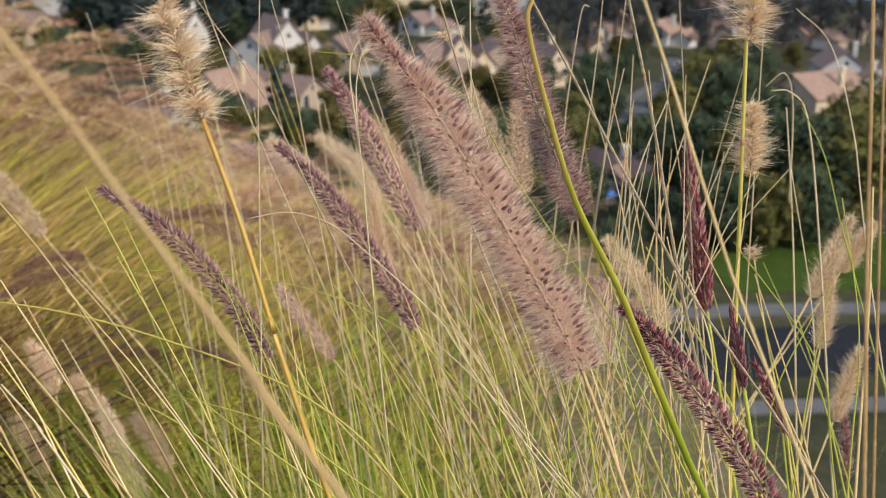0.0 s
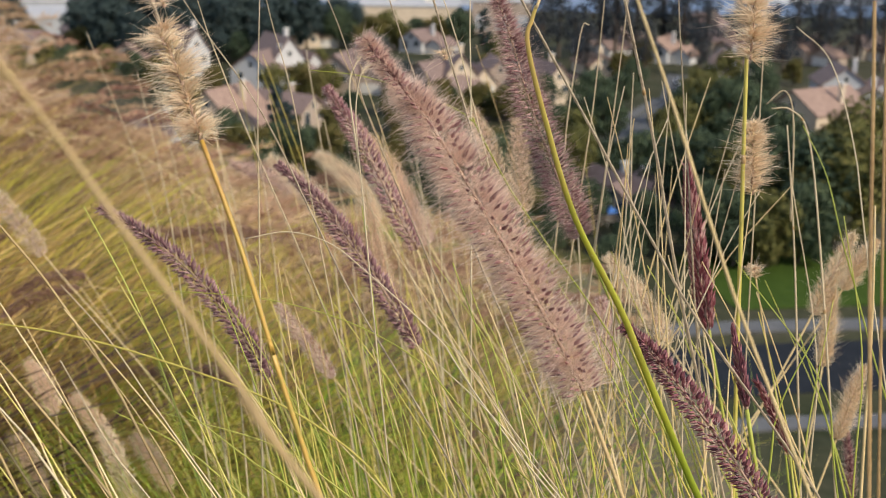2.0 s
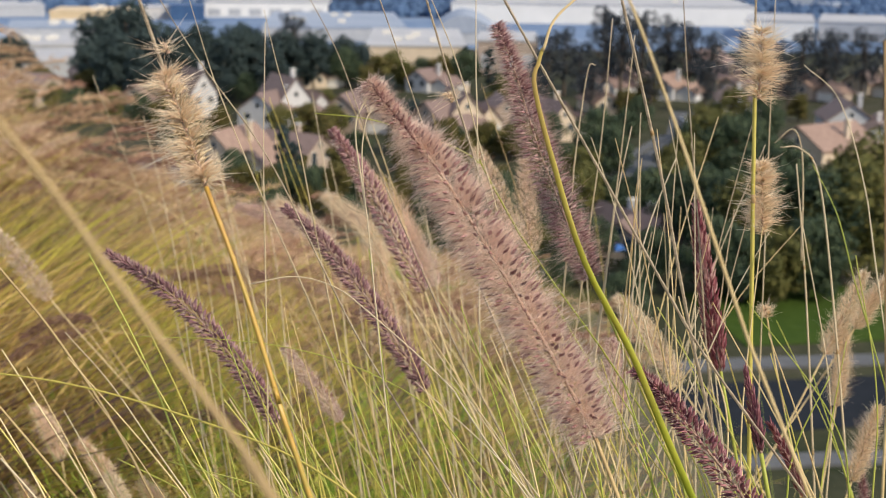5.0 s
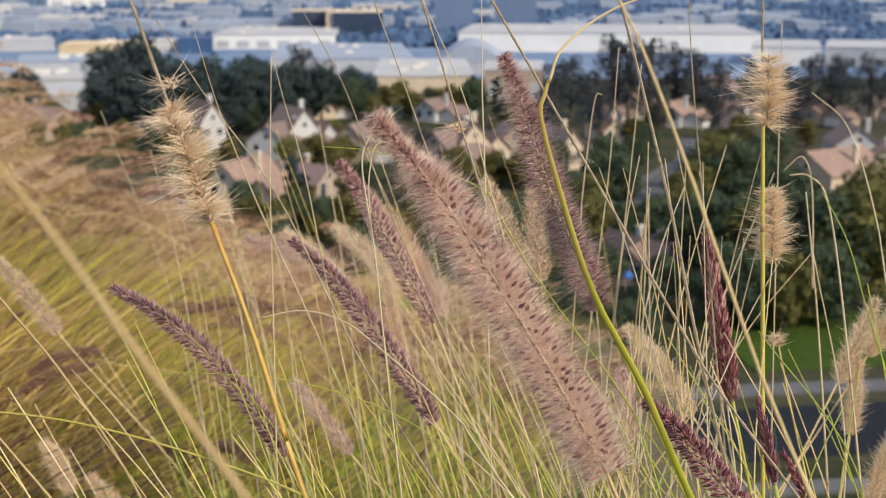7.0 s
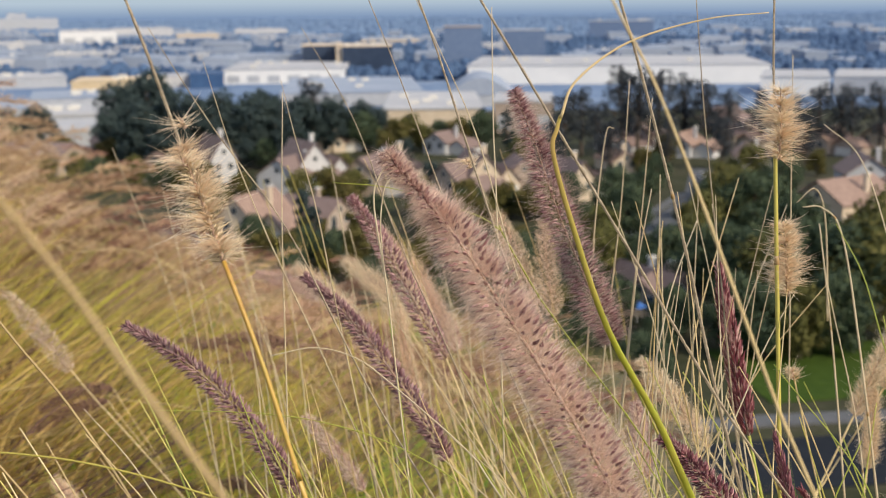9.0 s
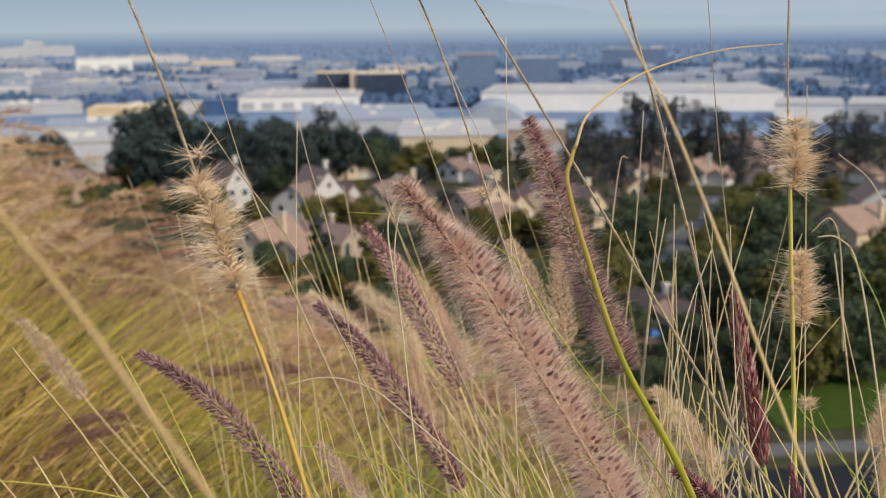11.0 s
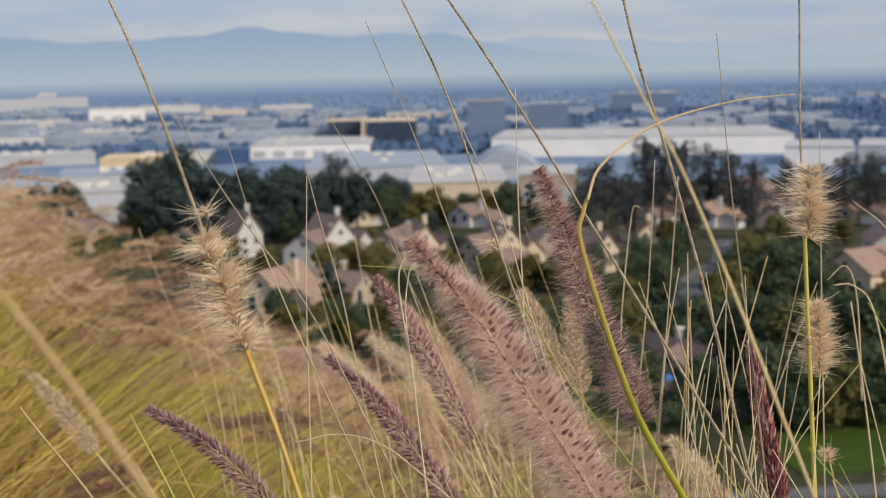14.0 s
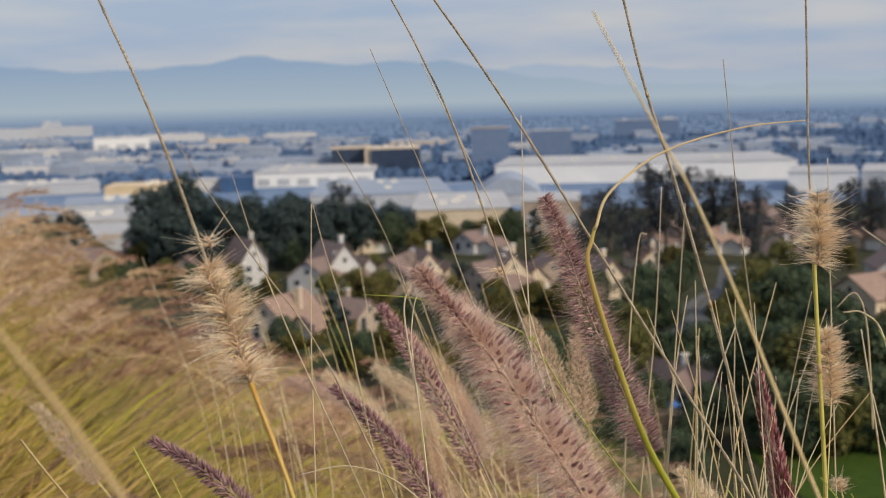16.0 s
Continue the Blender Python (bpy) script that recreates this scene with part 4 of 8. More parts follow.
plant(SUNNY, 62.7, 275.8, 300, 0.93)
plant(LEAFY, 65.9, 258.6, 23, 0.91)
plant(LEAFY, 51.3, 190.4, 106, 1.02)
plant(SUNNY, 32.8, 176.0, 189, 0.94)
plant(LEAFY, 33.3, 162.5, 272, 1.08)
plant(LEAFY, 36.4, 156.3, 355, 1.12)
plant(SUNNY, 38.5, 150.6, 78, 1.27)
plant(LEAFY, 42.7, 150.4, 161, 1.29)
plant(LEAFY, 45.3, 147.6, 244, 1.28)
plant(SUNNY, 48.6, 147.4, 327, 1.49)
plant(LEAFY, 30.8, 140.9, 50, 0.88)
plant(LEAFY, 34.2, 138.4, 133, 0.81)
plant(SUNNY, 38.0, 138.2, 216, 0.90)
plant(LEAFY, 42.4, 140.3, 299, 0.90)
plant(LEAFY, 24.9, 148.6, 22, 0.59)
plant(SUNNY, 58.9, 167.3, 105, 1.52)
plant(LEAFY, -29.5, 176.6, 188, 0.54)
plant(LEAFY, -28.1, 184.1, 271, 0.48)
plant(SUNNY, -78.0, 221.0, 354, 0.44)
plant(LEAFY, -112.9, 310.0, 77, 0.56)
plant(LEAFY, -100.0, 319.1, 160, 0.43)
plant(SUNNY, 21.7, 201.9, 243, 0.77)
plant(LEAFY, -28.0, 196.7, 326, 0.51)
plant(LEAFY, -22.8, 191.9, 49, 0.50)
plant(SUNNY, 14.4, 236.0, 132, 0.67)
plant(LEAFY, 7.9, 236.7, 215, 0.51)
plant(LEAFY, -2.1, 237.7, 298, 0.51)
plant(SUNNY, -11.1, 238.7, 21, 0.56)
plant(LEAFY, -18.6, 233.1, 104, 0.50)
plant(OLIVE, -21.1, 343.5, 187, 1.07)
plant(OLIVE, 50.6, 318.8, 270, 0.84)
plant(OLIVE, 52.3, 252.6, 353, 0.81)
plant(OLIVE, 51.9, 245.4, 76, 0.79)
plant(OLIVE, 58.0, 231.4, 159, 0.75)
plant(OLIVE, 45.2, 220.7, 242, 0.83)
plant(OLIVE, 52.8, 231.9, 325, 0.68)
plant(OLIVE, 29.6, 234.4, 48, 0.68)
plant(OLIVE, -23.5, 330.9, 131, 0.86)
plant(OLIVE, 41.8, 298.0, 214, 0.70)
plant(OLIVE, 82.4, 292.0, 297, 0.71)
plant(OLIVE, -8.7, 218.6, 20, 0.47)
plant(OLIVE, 3.0, 220.5, 103, 0.72)
plant(SUNNY, -28.0, 205.7, 186, 0.55)
plant(OLIVE, 6.3, 236.0, 269, 0.78)
plant(OLIVE, -11.7, 238.0, 352, 0.48)
plant(SUNNY, -5.3, 179.3, 75, 0.31)
plant(OLIVE, 3.0, 186.9, 158, 0.62)
plant(OLIVE, -24.3, 233.8, 241, 0.76)
plant(OLIVE, 6.6, 179.2, 324, 0.41)
plant(OLIVE, 10.9, 232.6, 47, 0.75)
plant(OLIVE, -31.3, 220.2, 130, 0.46)
plant(OLIVE, -18.6, 192.0, 213, 0.65)
plant(OLIVE, -29.8, 191.0, 296, 0.63)
plant(OLIVE, -26.7, 257.2, 19, 0.53)
plant(SUNNY, 15.1, 206.1, 102, 0.49)
plant(OLIVE, 15.7, 212.4, 185, 0.46)
plant(OLIVE, 6.7, 192.4, 268, 0.41)
plant(OLIVE, -0.7, 177.0, 351, 0.40)
plant(LEAFY, 2.7, 183.0, 74, 0.34)
plant(OLIVE, 16.0, 173.6, 157, 0.56)
plant(OLIVE, -10.1, 180.7, 240, 0.51)
plant(LEAFY, -32.1, 221.4, 323, 0.49)
plant(OLIVE, -2.8, 194.0, 46, 0.39)
plant(OLIVE, 14.0, 217.1, 129, 0.54)
plant(OLIVE, 18.0, 200.3, 212, 0.49)
plant(OLIVE, -0.8, 255.1, 295, 0.55)
plant(OLIVE, -9.9, 223.0, 18, 0.52)
plant(OLIVE, -17.5, 207.6, 101, 0.39)
plant(OLIVE, 7.2, 185.4, 184, 0.44)
plant(OLIVE, 7.8, 201.8, 267, 0.51)
plant(OLIVE, -17.6, 177.8, 350, 0.47)
plant(OLIVE, 16.6, 201.5, 73, 0.58)
plant(OLIVE, -21.1, 185.3, 156, 0.35)
plant(OLIVE, 14.5, 184.8, 239, 0.62)
plant(OLIVE, 17.8, 198.0, 322, 0.38)
plant(OLIVE, -8.2, 187.9, 45, 0.53)
plant(OLIVE, 18.6, 217.6, 128, 0.57)
plant(LEAFY, -15.5, 177.8, 211, 0.40)
plant(OLIVE, 4.6, 247.1, 294, 0.51)
plant(LEAFY, -2.9, 187.0, 17, 0.50)
plant(LEAFY, -22.1, 193.6, 100, 0.52)
plant(OLIVE, -7.7, 244.8, 183, 0.55)
plant(OLIVE, -23.5, 188.3, 266, 0.40)
plant(OLIVE, 7.5, 182.2, 349, 0.39)
plant(OLIVE, -8.5, 203.7, 72, 0.40)
plant(OLIVE, -3.7, 200.8, 155, 0.54)
plant(LEAFY, 19.8, 249.5, 238, 0.66)
plant(SUNNY, -4.0, 206.0, 321, 0.53)
plant(LEAFY, 7.7, 181.1, 44, 0.40)
plant(LEAFY, -15.6, 192.5, 127, 0.33)
plant(OLIVE, -27.6, 210.5, 210, 0.55)
plant(LEAFY, 1.0, 248.9, 293, 0.38)
plant(OLIVE, -20.1, 212.5, 16, 0.67)
plant(OLIVE, 5.2, 197.7, 99, 0.38)
plant(LEAFY, -1.3, 199.1, 182, 0.41)
plant(OLIVE, -1.9, 246.2, 265, 0.68)
plant(OLIVE, -27.4, 250.8, 348, 0.71)
plant(LEAFY, -4.0, 209.8, 71, 0.53)
plant(OLIVE, -13.7, 188.5, 154, 0.49)
plant(OLIVE, -10.2, 239.9, 237, 0.81)
plant(OLIVE, 12.7, 241.8, 320, 0.70)
plant(OLIVE, -10.2, 241.9, 43, 0.48)
plant(SUNNY, -35.5, 250.6, 126, 0.76)
plant(OLIVE, -12.0, 191.1, 209, 0.54)
plant(OLIVE, -19.5, 183.2, 292, 0.41)
plant(OLIVE, -19.0, 207.7, 15, 0.39)
plant(OLIVE, -18.6, 200.7, 98, 0.54)
plant(OLIVE, -9.4, 181.1, 181, 0.58)
plant(OLIVE, -0.9, 231.7, 264, 0.67)
plant(OLIVE, -30.9, 254.1, 347, 0.86)
plant(PINE, -9.2, 265.8, 70, 0.43)
plant(SUNNY, 12.7, 322.5, 153, 0.65)
plant(PINE, -58.3, 313.9, 236, 0.43)
plant(PINE, -60.4, 335.8, 319, 0.40)
plant(SUNNY, -30.9, 290.8, 42, 0.63)
plant(PINE, -75.3, 340.1, 125, 0.36)
plant(OLIVE, 10.5, 282.9, 14, 0.86)
plant(PINE, -17.6, 317.0, 97, 0.42)
plant(SUNNY, -95.9, 292.3, 180, 0.66)
plant(OLIVE, -45.3, 300.7, 346, 0.55)
plant(PINE, -89.3, 327.1, 69, 0.55)
plant(LEAFY, -115.3, 338.0, 152, 0.59)
plant(PINE, -41.0, 276.9, 235, 0.35)
plant(PINE, -22.4, 305.5, 41, 0.35)
plant(PINE, -73.0, 300.0, 290, 0.46)
plant(OLIVE, -62.7, 282.5, 179, 0.66)
plant(OLIVE, -109.8, 325.3, 262, 0.78)
plant(SUNNY, -79.7, 282.6, 345, 0.71)
plant(LEAFY, -53.1, 311.5, 68, 0.72)
plant(SUNNY, -25.9, 264.1, 123, 0.61)
plant(LEAFY, 12.3, 323.4, 206, 0.60)
plant(OLIVE, -11.1, 262.0, 289, 0.54)
plant(SUNNY, -104.3, 294.0, 12, 0.63)
plant(OLIVE, 13.4, 315.5, 95, 0.60)
plant(SUNNY, -20.5, 307.5, 261, 0.65)
plant(OLIVE, -114.5, 335.6, 67, 0.71)
plant(OLIVE, -18.5, 284.3, 150, 0.81)
plant(PINE, -92.9, 314.2, 316, 0.53)
plant(OLIVE, -93.6, 311.3, 39, 0.91)
plant(PINE, -120.5, 336.5, 40, 0.86)
plant(PINE, -131.5, 338.0, 140, 0.80)
plant(LEAFY, -126.0, 331.0, 250, 0.90)
plant(LEAFY, -39.0, 176.0, 10, 0.55)
plant(OLIVE, -36.0, 183.0, 60, 0.60)
plant(LEAFY, -33.0, 171.0, 100, 0.50)
plant(OLIVE, -45.5, 199.0, 200, 0.70)
plant(LEAFY, -37.5, 203.0, 20, 0.60)
plant(OLIVE, -48.5, 228.0, 70, 0.80)
plant(LEAFY, -53.0, 240.0, 120, 0.70)
plant(SUNNY, -57.5, 252.0, 150, 0.60)
plant(OLIVE, -63.0, 262.0, 10, 0.80)
plant(LEAFY, -69.0, 268.0, 210, 0.70)
plant(OLIVE, -50.0, 258.0, 300, 0.70)
plant(SUNNY, -41.0, 230.0, 310, 0.60)
plant(LEAFY, -86.0, 276.0, 330, 0.70)
plant(OLIVE, -34.0, 194.0, 15, 0.60)
plant(LEAFY, -3.0, 175.0, 168, 0.49)
plant(OLIVE, -1.3, 178.8, 185, 0.54)
plant(SUNNY, 2.8, 181.7, 53, 0.62)
plant(LEAFY, 7.3, 178.0, 359, 0.71)
plant(LEAFY, 13.1, 174.3, 41, 0.55)
plant(OLIVE, 17.0, 181.2, 141, 0.59)
plant(SUNNY, 19.1, 173.8, 67, 0.60)
plant(LEAFY, -5.1, 164.0, 23, 0.39)
plant(LEAFY, 0.0, 166.0, 335, 0.48)
plant(OLIVE, 4.7, 166.8, 73, 0.43)
plant(SUNNY, 8.1, 165.7, 61, 0.45)
plant(LEAFY, 10.6, 162.9, 287, 0.52)
plant(LEAFY, 15.2, 167.2, 276, 0.65)
plant(OLIVE, 17.3, 162.4, 5, 0.48)
plant(SUNNY, -4.2, 151.8, 71, 0.53)
plant(LEAFY, -0.1, 155.3, 242, 0.53)
plant(LEAFY, 2.4, 152.0, 302, 0.45)
plant(OLIVE, 7.9, 155.3, 228, 0.47)
plant(SUNNY, 11.3, 153.9, 10, 0.52)
plant(LEAFY, 14.8, 149.8, 256, 0.53)
plant(LEAFY, 18.5, 155.4, 129, 0.58)
plant(SUNNY, 25.7, 154.1, 153, 0.36)
plant(LEAFY, -3.5, 140.9, 144, 0.56)
plant(LEAFY, 1.0, 142.6, 116, 0.38)
plant(OLIVE, 4.1, 143.6, 355, 0.44)
plant(SUNNY, 5.3, 139.5, 299, 0.36)
plant(LEAFY, 9.8, 142.9, 298, 0.45)
plant(LEAFY, 13.2, 143.7, 353, 0.41)
plant(OLIVE, 16.3, 144.0, 311, 0.34)
plant(LEAFY, 22.5, 141.5, 334, 0.49)
plant(LEAFY, -2.3, 131.3, 16, 0.40)
plant(OLIVE, 0.2, 129.3, 285, 0.42)
plant(SUNNY, 3.3, 129.4, 148, 0.31)
plant(LEAFY, 5.2, 131.8, 2, 0.36)
plant(LEAFY, 8.0, 131.8, 68, 0.51)
plant(OLIVE, 11.6, 131.0, 216, 0.40)
plant(SUNNY, 15.1, 128.9, 153, 0.39)
plant(LEAFY, 18.4, 131.0, 338, 0.49)
plant(LEAFY, 19.9, 128.4, 37, 0.46)
plant(CONE, -29.3, 206.2, 122, 0.90)
plant(CONE, -26.7, 201.2, 205, 0.72)
plant(CONE, 3.4, 384.0, 288, 0.82)
plant(CONE, -77.5, 327.3, 11, 1.05)
for master in (PINE, GUM, LEAFY, SUNNY, OLIVE, CONE):
    master.location = (-60 + 14 * (PINE, GUM, LEAFY, SUNNY, OLIVE, CONE).index(master), 352, FLOOR)


def far_city():
    """Countless low buildings and tree clumps of the plain, to the horizon."""
    rng = np.random.default_rng(21)
    for nm, lab, mat, n, y0, y1, wlo, whi, hlo, hhi in (
            ("far_building_field", "pale low buildings of the distant plain", M_ROOF_WHITE, 150, 900, 2200, 10, 34, 4, 8),
            ("far_building_field", "greyish low buildings of the distant plain, haze-tinted", M_ROOF_GREY, 330, 760, 1900, 10, 40, 4, 12),
            ("far_trees", "clumps of trees across the plain, coloured haze-blue", M_TREE_HAZE, 3400, 690, 1700, 4, 11, 3.5, 8),
            ("far_trees", "woods near the horizon, painted pale haze-blue", M_TREE_HAZIER, 5200, 1500, 4400, 5, 13, 3, 7)):
        verts, faces = [], []
        for i in range(n):
            y = y0 + (y1 - y0) * rng.random() ** 1.5
            x = rng.uniform(-0.55, 0.55) * y
            if nm == "far_trees":
                if rng.random() < 0.5 and x < -0.05 * y and y < 900:
                    continue
                k = 5
                for j in range(3):
                    cx, cy = x + rng.normal(0, 5 + y * 0.006), y + rng.normal(0, 5)
                    w, h = rng.uniform(wlo, whi) * 0.5, rng.uniform(hlo, hhi)
                    b = len(verts)
                    for lv, (zz, rr) in enumerate(((0, 0.8), (0.45, 1.0), (0.85, 0.6))):
                        for q in range(k):
                            g = 2 * math.pi * q / k + lv
                            verts.append((cx + math.cos(g) * w * rr * rng.uniform(0.7, 1.2), cy + math.sin(g) * w * rr, FLOOR + h * zz * rng.uniform(0.85, 1.1)))
                    verts.append((cx, cy, FLOOR + h))
                    for lv in range(2):
                        for q in range(k):
                            u, v = b + lv * k + q, b + lv * k + (q + 1) % k
                            faces.append((u, v, v + k, u + k))
                    faces += [(b + 2 * k + q, b + 2 * k + (q + 1) % k, b + 3 * k) for q in range(k)]
                continue
            # the right half of the plain is mostly wooded
            if x > -0.12 * y and rng.random() < 0.62:
                continue
            w, d, h = rng.uniform(wlo, whi), rng.uniform(wlo, whi), rng.uniform(hlo, hhi)
            b = len(verts)
            for zz in (0, h):
                verts += [(x - w / 2, y, FLOOR + zz), (x + w / 2, y, FLOOR + zz), (x + w / 2, y + d, FLOOR + zz), (x - w / 2, y + d, FLOOR + zz)]
            faces += [(b, b + 1, b + 5, b + 4), (b + 1, b + 2, b + 6, b + 5), (b + 2, b + 3, b + 7, b + 6), (b + 3, b, b + 4, b + 7), (b + 4, b + 5, b + 6, b + 7)]
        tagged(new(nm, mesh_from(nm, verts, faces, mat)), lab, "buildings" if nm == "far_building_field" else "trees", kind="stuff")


far_city()


def strip(name, label, pts, width, z, material, thick=0.12):
    """A road, pavement or lawn: a slab along a line of points on the floor."""
    line = bez([(x, y, z) for x, y in pts], 24)
    bm = bmesh.new()
    rows = []
    for i, p in enumerate(line):
        d = line[min(i + 1, 24)] - line[max(i - 1, 0)]
        s = V(-d.y, d.x, 0).normalized() * (width / 2)
        zz = max(z, float(hill(np.array(p.x), np.array(p.y))) + z - FLOOR)
        rows.append([bm.verts.new((q.x, q.y, zh)) for q, zh in ((p - s, zz - 1.0), (p - s, zz + thick), (p + s, zz + thick), (p + s, zz - 1.0))])
    for a, b in zip(rows, rows[1:]):
        for k in range(3):
            bm.faces.new((a[k], b[k], b[k + 1], a[k + 1]))
    bmesh.ops.recalc_face_normals(bm, faces=bm.faces[:])
    ob = part(name, bm, material, None)
    return tagged(ob, label, name, kind="structure")


strip("lawn", "mown dark green lawn of the park", [(29.3, 132.1), (41.4, 134.1), (61.1, 137.9)], 20, FLOOR + 0.02, M_LAWN)
strip("pavement", "grey concrete pavement along the road", [(20.8, 114.6), (31.4, 116.7), (53.7, 119.5)], 3.0, FLOOR + 0.14, M_CONCRETE)
strip("road", "dark asphalt road below the slope", [(17.9, 102.4), (28.7, 105.2), (49.4, 108.7)], 12, FLOOR + 0.05, M_ASPHALT, 0.05)
strip("pavement", "grey pavement on the near side of the road", [(17.0, 90.3), (26.6, 92.5), (43.8, 94.6)], 2.4, FLOOR + 0.14, M_CONCRETE)
strip("road", "grey asphalt street between the trees", [(19.4, 188.7), (38.1, 233.5), (48.6, 260.8), (58.4, 306.2)], 7, FLOOR + 0.06, M_STREET, 0.05)
strip("pavement", "pale concrete pavement beside the street", [(17.1, 193.1), (34.3, 237.1), (46.0, 265.1)], 2.2, FLOOR + 0.16, M_CONCRETE)


# ---------------------------------------------------------------- plumes near the path
plume("large pinkish buff fountain grass plume, fully fluffed", [(0.070, 0.558, 0.771), (0.049, 0.569, 0.808), (0.021, 0.582, 0.852), (-0.008, 0.595, 0.895), (-0.028, 0.602, 0.918), (-0.043, 0.607, 0.936)], "main", 0.0165, 16000, 0.0150, 8e-05, 520, 0.0080, 0.00125, 1.36,
      M_HAIR_PINK, M_GRAIN_PINK, [(0.389, 0.317, -0.307), (0.244, 0.427, 0.336), (0.094, 0.540, 0.712), (0.070, 0.558, 0.771)], 0.0013, M_STRAW, 11, clumps=260)
plume("slim purple fountain grass plume", [(-0.022, 1.033, 0.614), (-0.047, 1.044, 0.653), (-0.087, 1.060, 0.706), (-0.121, 1.072, 0.744), (-0.153, 1.080, 0.770)], "spike", 0.0127, 1500, 0.0125, 0.0001, 520, 0.0088, 0.0017, 1.0,
      M_HAIR_MAUVE, M_GRAIN_DUSK, [(0.469, 0.790, -0.246), (0.257, 0.906, 0.163), (0.083, 0.987, 0.450), (-0.022, 1.033, 0.614)], 0.0012, M_STRAW, 12)
plume("purple fountain grass plume leaning over", [(-0.148, 0.980, 0.602), (-0.174, 0.989, 0.642), (-0.217, 0.999, 0.691), (-0.260, 1.006, 0.724), (-0.295, 1.010, 0.743)], "spike", 0.0119, 1500, 0.0125, 0.0001, 520, 0.0088, 0.0017, 1.0,
      M_HAIR_MAUVE, M_GRAIN_DUSK, [(0.202, 0.836, -0.375), (0.062, 0.894, 0.206), (-0.131, 0.973, 0.570), (-0.148, 0.980, 0.602)], 0.0012, M_STRAW, 13)
plume("tall mauve fountain grass plume with open bristles", [(0.115, 0.984, 0.734), (0.095, 0.993, 0.777), (0.069, 1.007, 0.840), (0.051, 1.019, 0.894), (0.033, 1.029, 0.939)], "spike", 0.0180, 4400, 0.0200, 0.0001, 600, 0.0105, 0.0013, 1.4,
      M_HAIR_MAUVE, M_GRAIN_MAUVE, [(0.490, 0.788, -0.201), (0.333, 0.881, 0.244), (0.198, 0.947, 0.556), (0.115, 0.984, 0.734)], 0.0013, M_GREEN, 14)
plume("dusty pink fountain grass plume", [(-0.027, 1.185, 0.661), (-0.053, 1.189, 0.709), (-0.084, 1.195, 0.767), (-0.105, 1.197, 0.800), (-0.120, 1.199, 0.822)], "spike", 0.0137, 800, 0.013, 0.00013, 460, 0.0088, 0.0015, 1.0,
      M_HAIR_PINK, M_GRAIN_MAUVE, [(0.271, 1.109, -0.492), (0.149, 1.140, 0.200), (-0.000, 1.178, 0.591), (-0.027, 1.185, 0.661)], 0.0012, None, 15)
plume("tight dark red plume not yet open", [(0.217, 0.940, 0.669), (0.209, 0.949, 0.709), (0.201, 0.960, 0.757), (0.195, 0.969, 0.797)], "spike", 0.0094, 260, 0.008, 0.00014, 520, 0.0125, 0.0014, 0.34,
      M_HAIR_MAUVE, M_GRAIN_RED, [(0.358, 0.714, -0.336), (0.312, 0.822, 0.142), (0.255, 0.897, 0.477), (0.217, 0.940, 0.669)], 0.0016, M_GREEN, 16)
plume("dark purple plume with short bristles", [(0.220, 0.676, 0.611), (0.199, 0.687, 0.647), (0.174, 0.698, 0.682), (0.145, 0.708, 0.717), (0.127, 0.714, 0.737), (0.111, 0.718, 0.750)], "spike", 0.0112, 1300, 0.0105, 0.00011, 560, 0.0072, 0.00145, 1.0,
      M_HAIR_MAUVE, M_GRAIN_PURPLE, [(0.589, 0.448, -0.435), (0.410, 0.559, 0.220), (0.233, 0.668, 0.584), (0.220, 0.676, 0.611)], 0.0014, M_GREEN, 17)
plume("small dark purple bud of a plume", [(0.200, 0.741, 0.685), (0.196, 0.747, 0.707), (0.190, 0.756, 0.735)], "spike", 0.0045, 60, 0.006, 0.00012, 170, 0.0085, 0.0011, 0.3,
      M_HAIR_MAUVE, M_GRAIN_PURPLE, [(0.321, 0.469, -0.313), (0.285, 0.598, 0.162), (0.235, 0.689, 0.495), (0.200, 0.741, 0.685)], 0.0018, M_GREEN, 18)
plume("thin reddish fountain grass plume", [(0.271, 0.870, 0.593), (0.261, 0.877, 0.618), (0.245, 0.885, 0.646)], "spike", 0.0057, 200, 0.008, 0.00014, 170, 0.009, 0.0011, 0.4,
      M_HAIR_PINK, M_GRAIN_RED, [(0.373, 0.633, -0.433), (0.327, 0.739, 0.161), (0.276, 0.860, 0.560), (0.271, 0.870, 0.593)], 0.0011, M_GREEN, 19)
plume("ripe cream seed head with long loose bristles", [(0.215, 0.875, 0.896), (0.216, 0.879, 0.920), (0.216, 0.884, 0.945)], "tuft", 0.0063, 1150, 0.0200, 0.00018, 110, 0.01, 0.0008, 1.25,
      M_HAIR_BUFF, M_GRAIN_BUFF, (), 0.0011, None, 20, clumps=26)
plume("ripe cream seed head, half shed", [(0.228, 0.885, 0.795), (0.227, 0.889, 0.820), (0.225, 0.894, 0.849)], "tuft", 0.0065, 1500, 0.0155, 0.00017, 110, 0.008, 0.0008, 1.25,
      M_HAIR_BUFF, M_GRAIN_BUFF, (), 0.0011, None, 21, clumps=60)
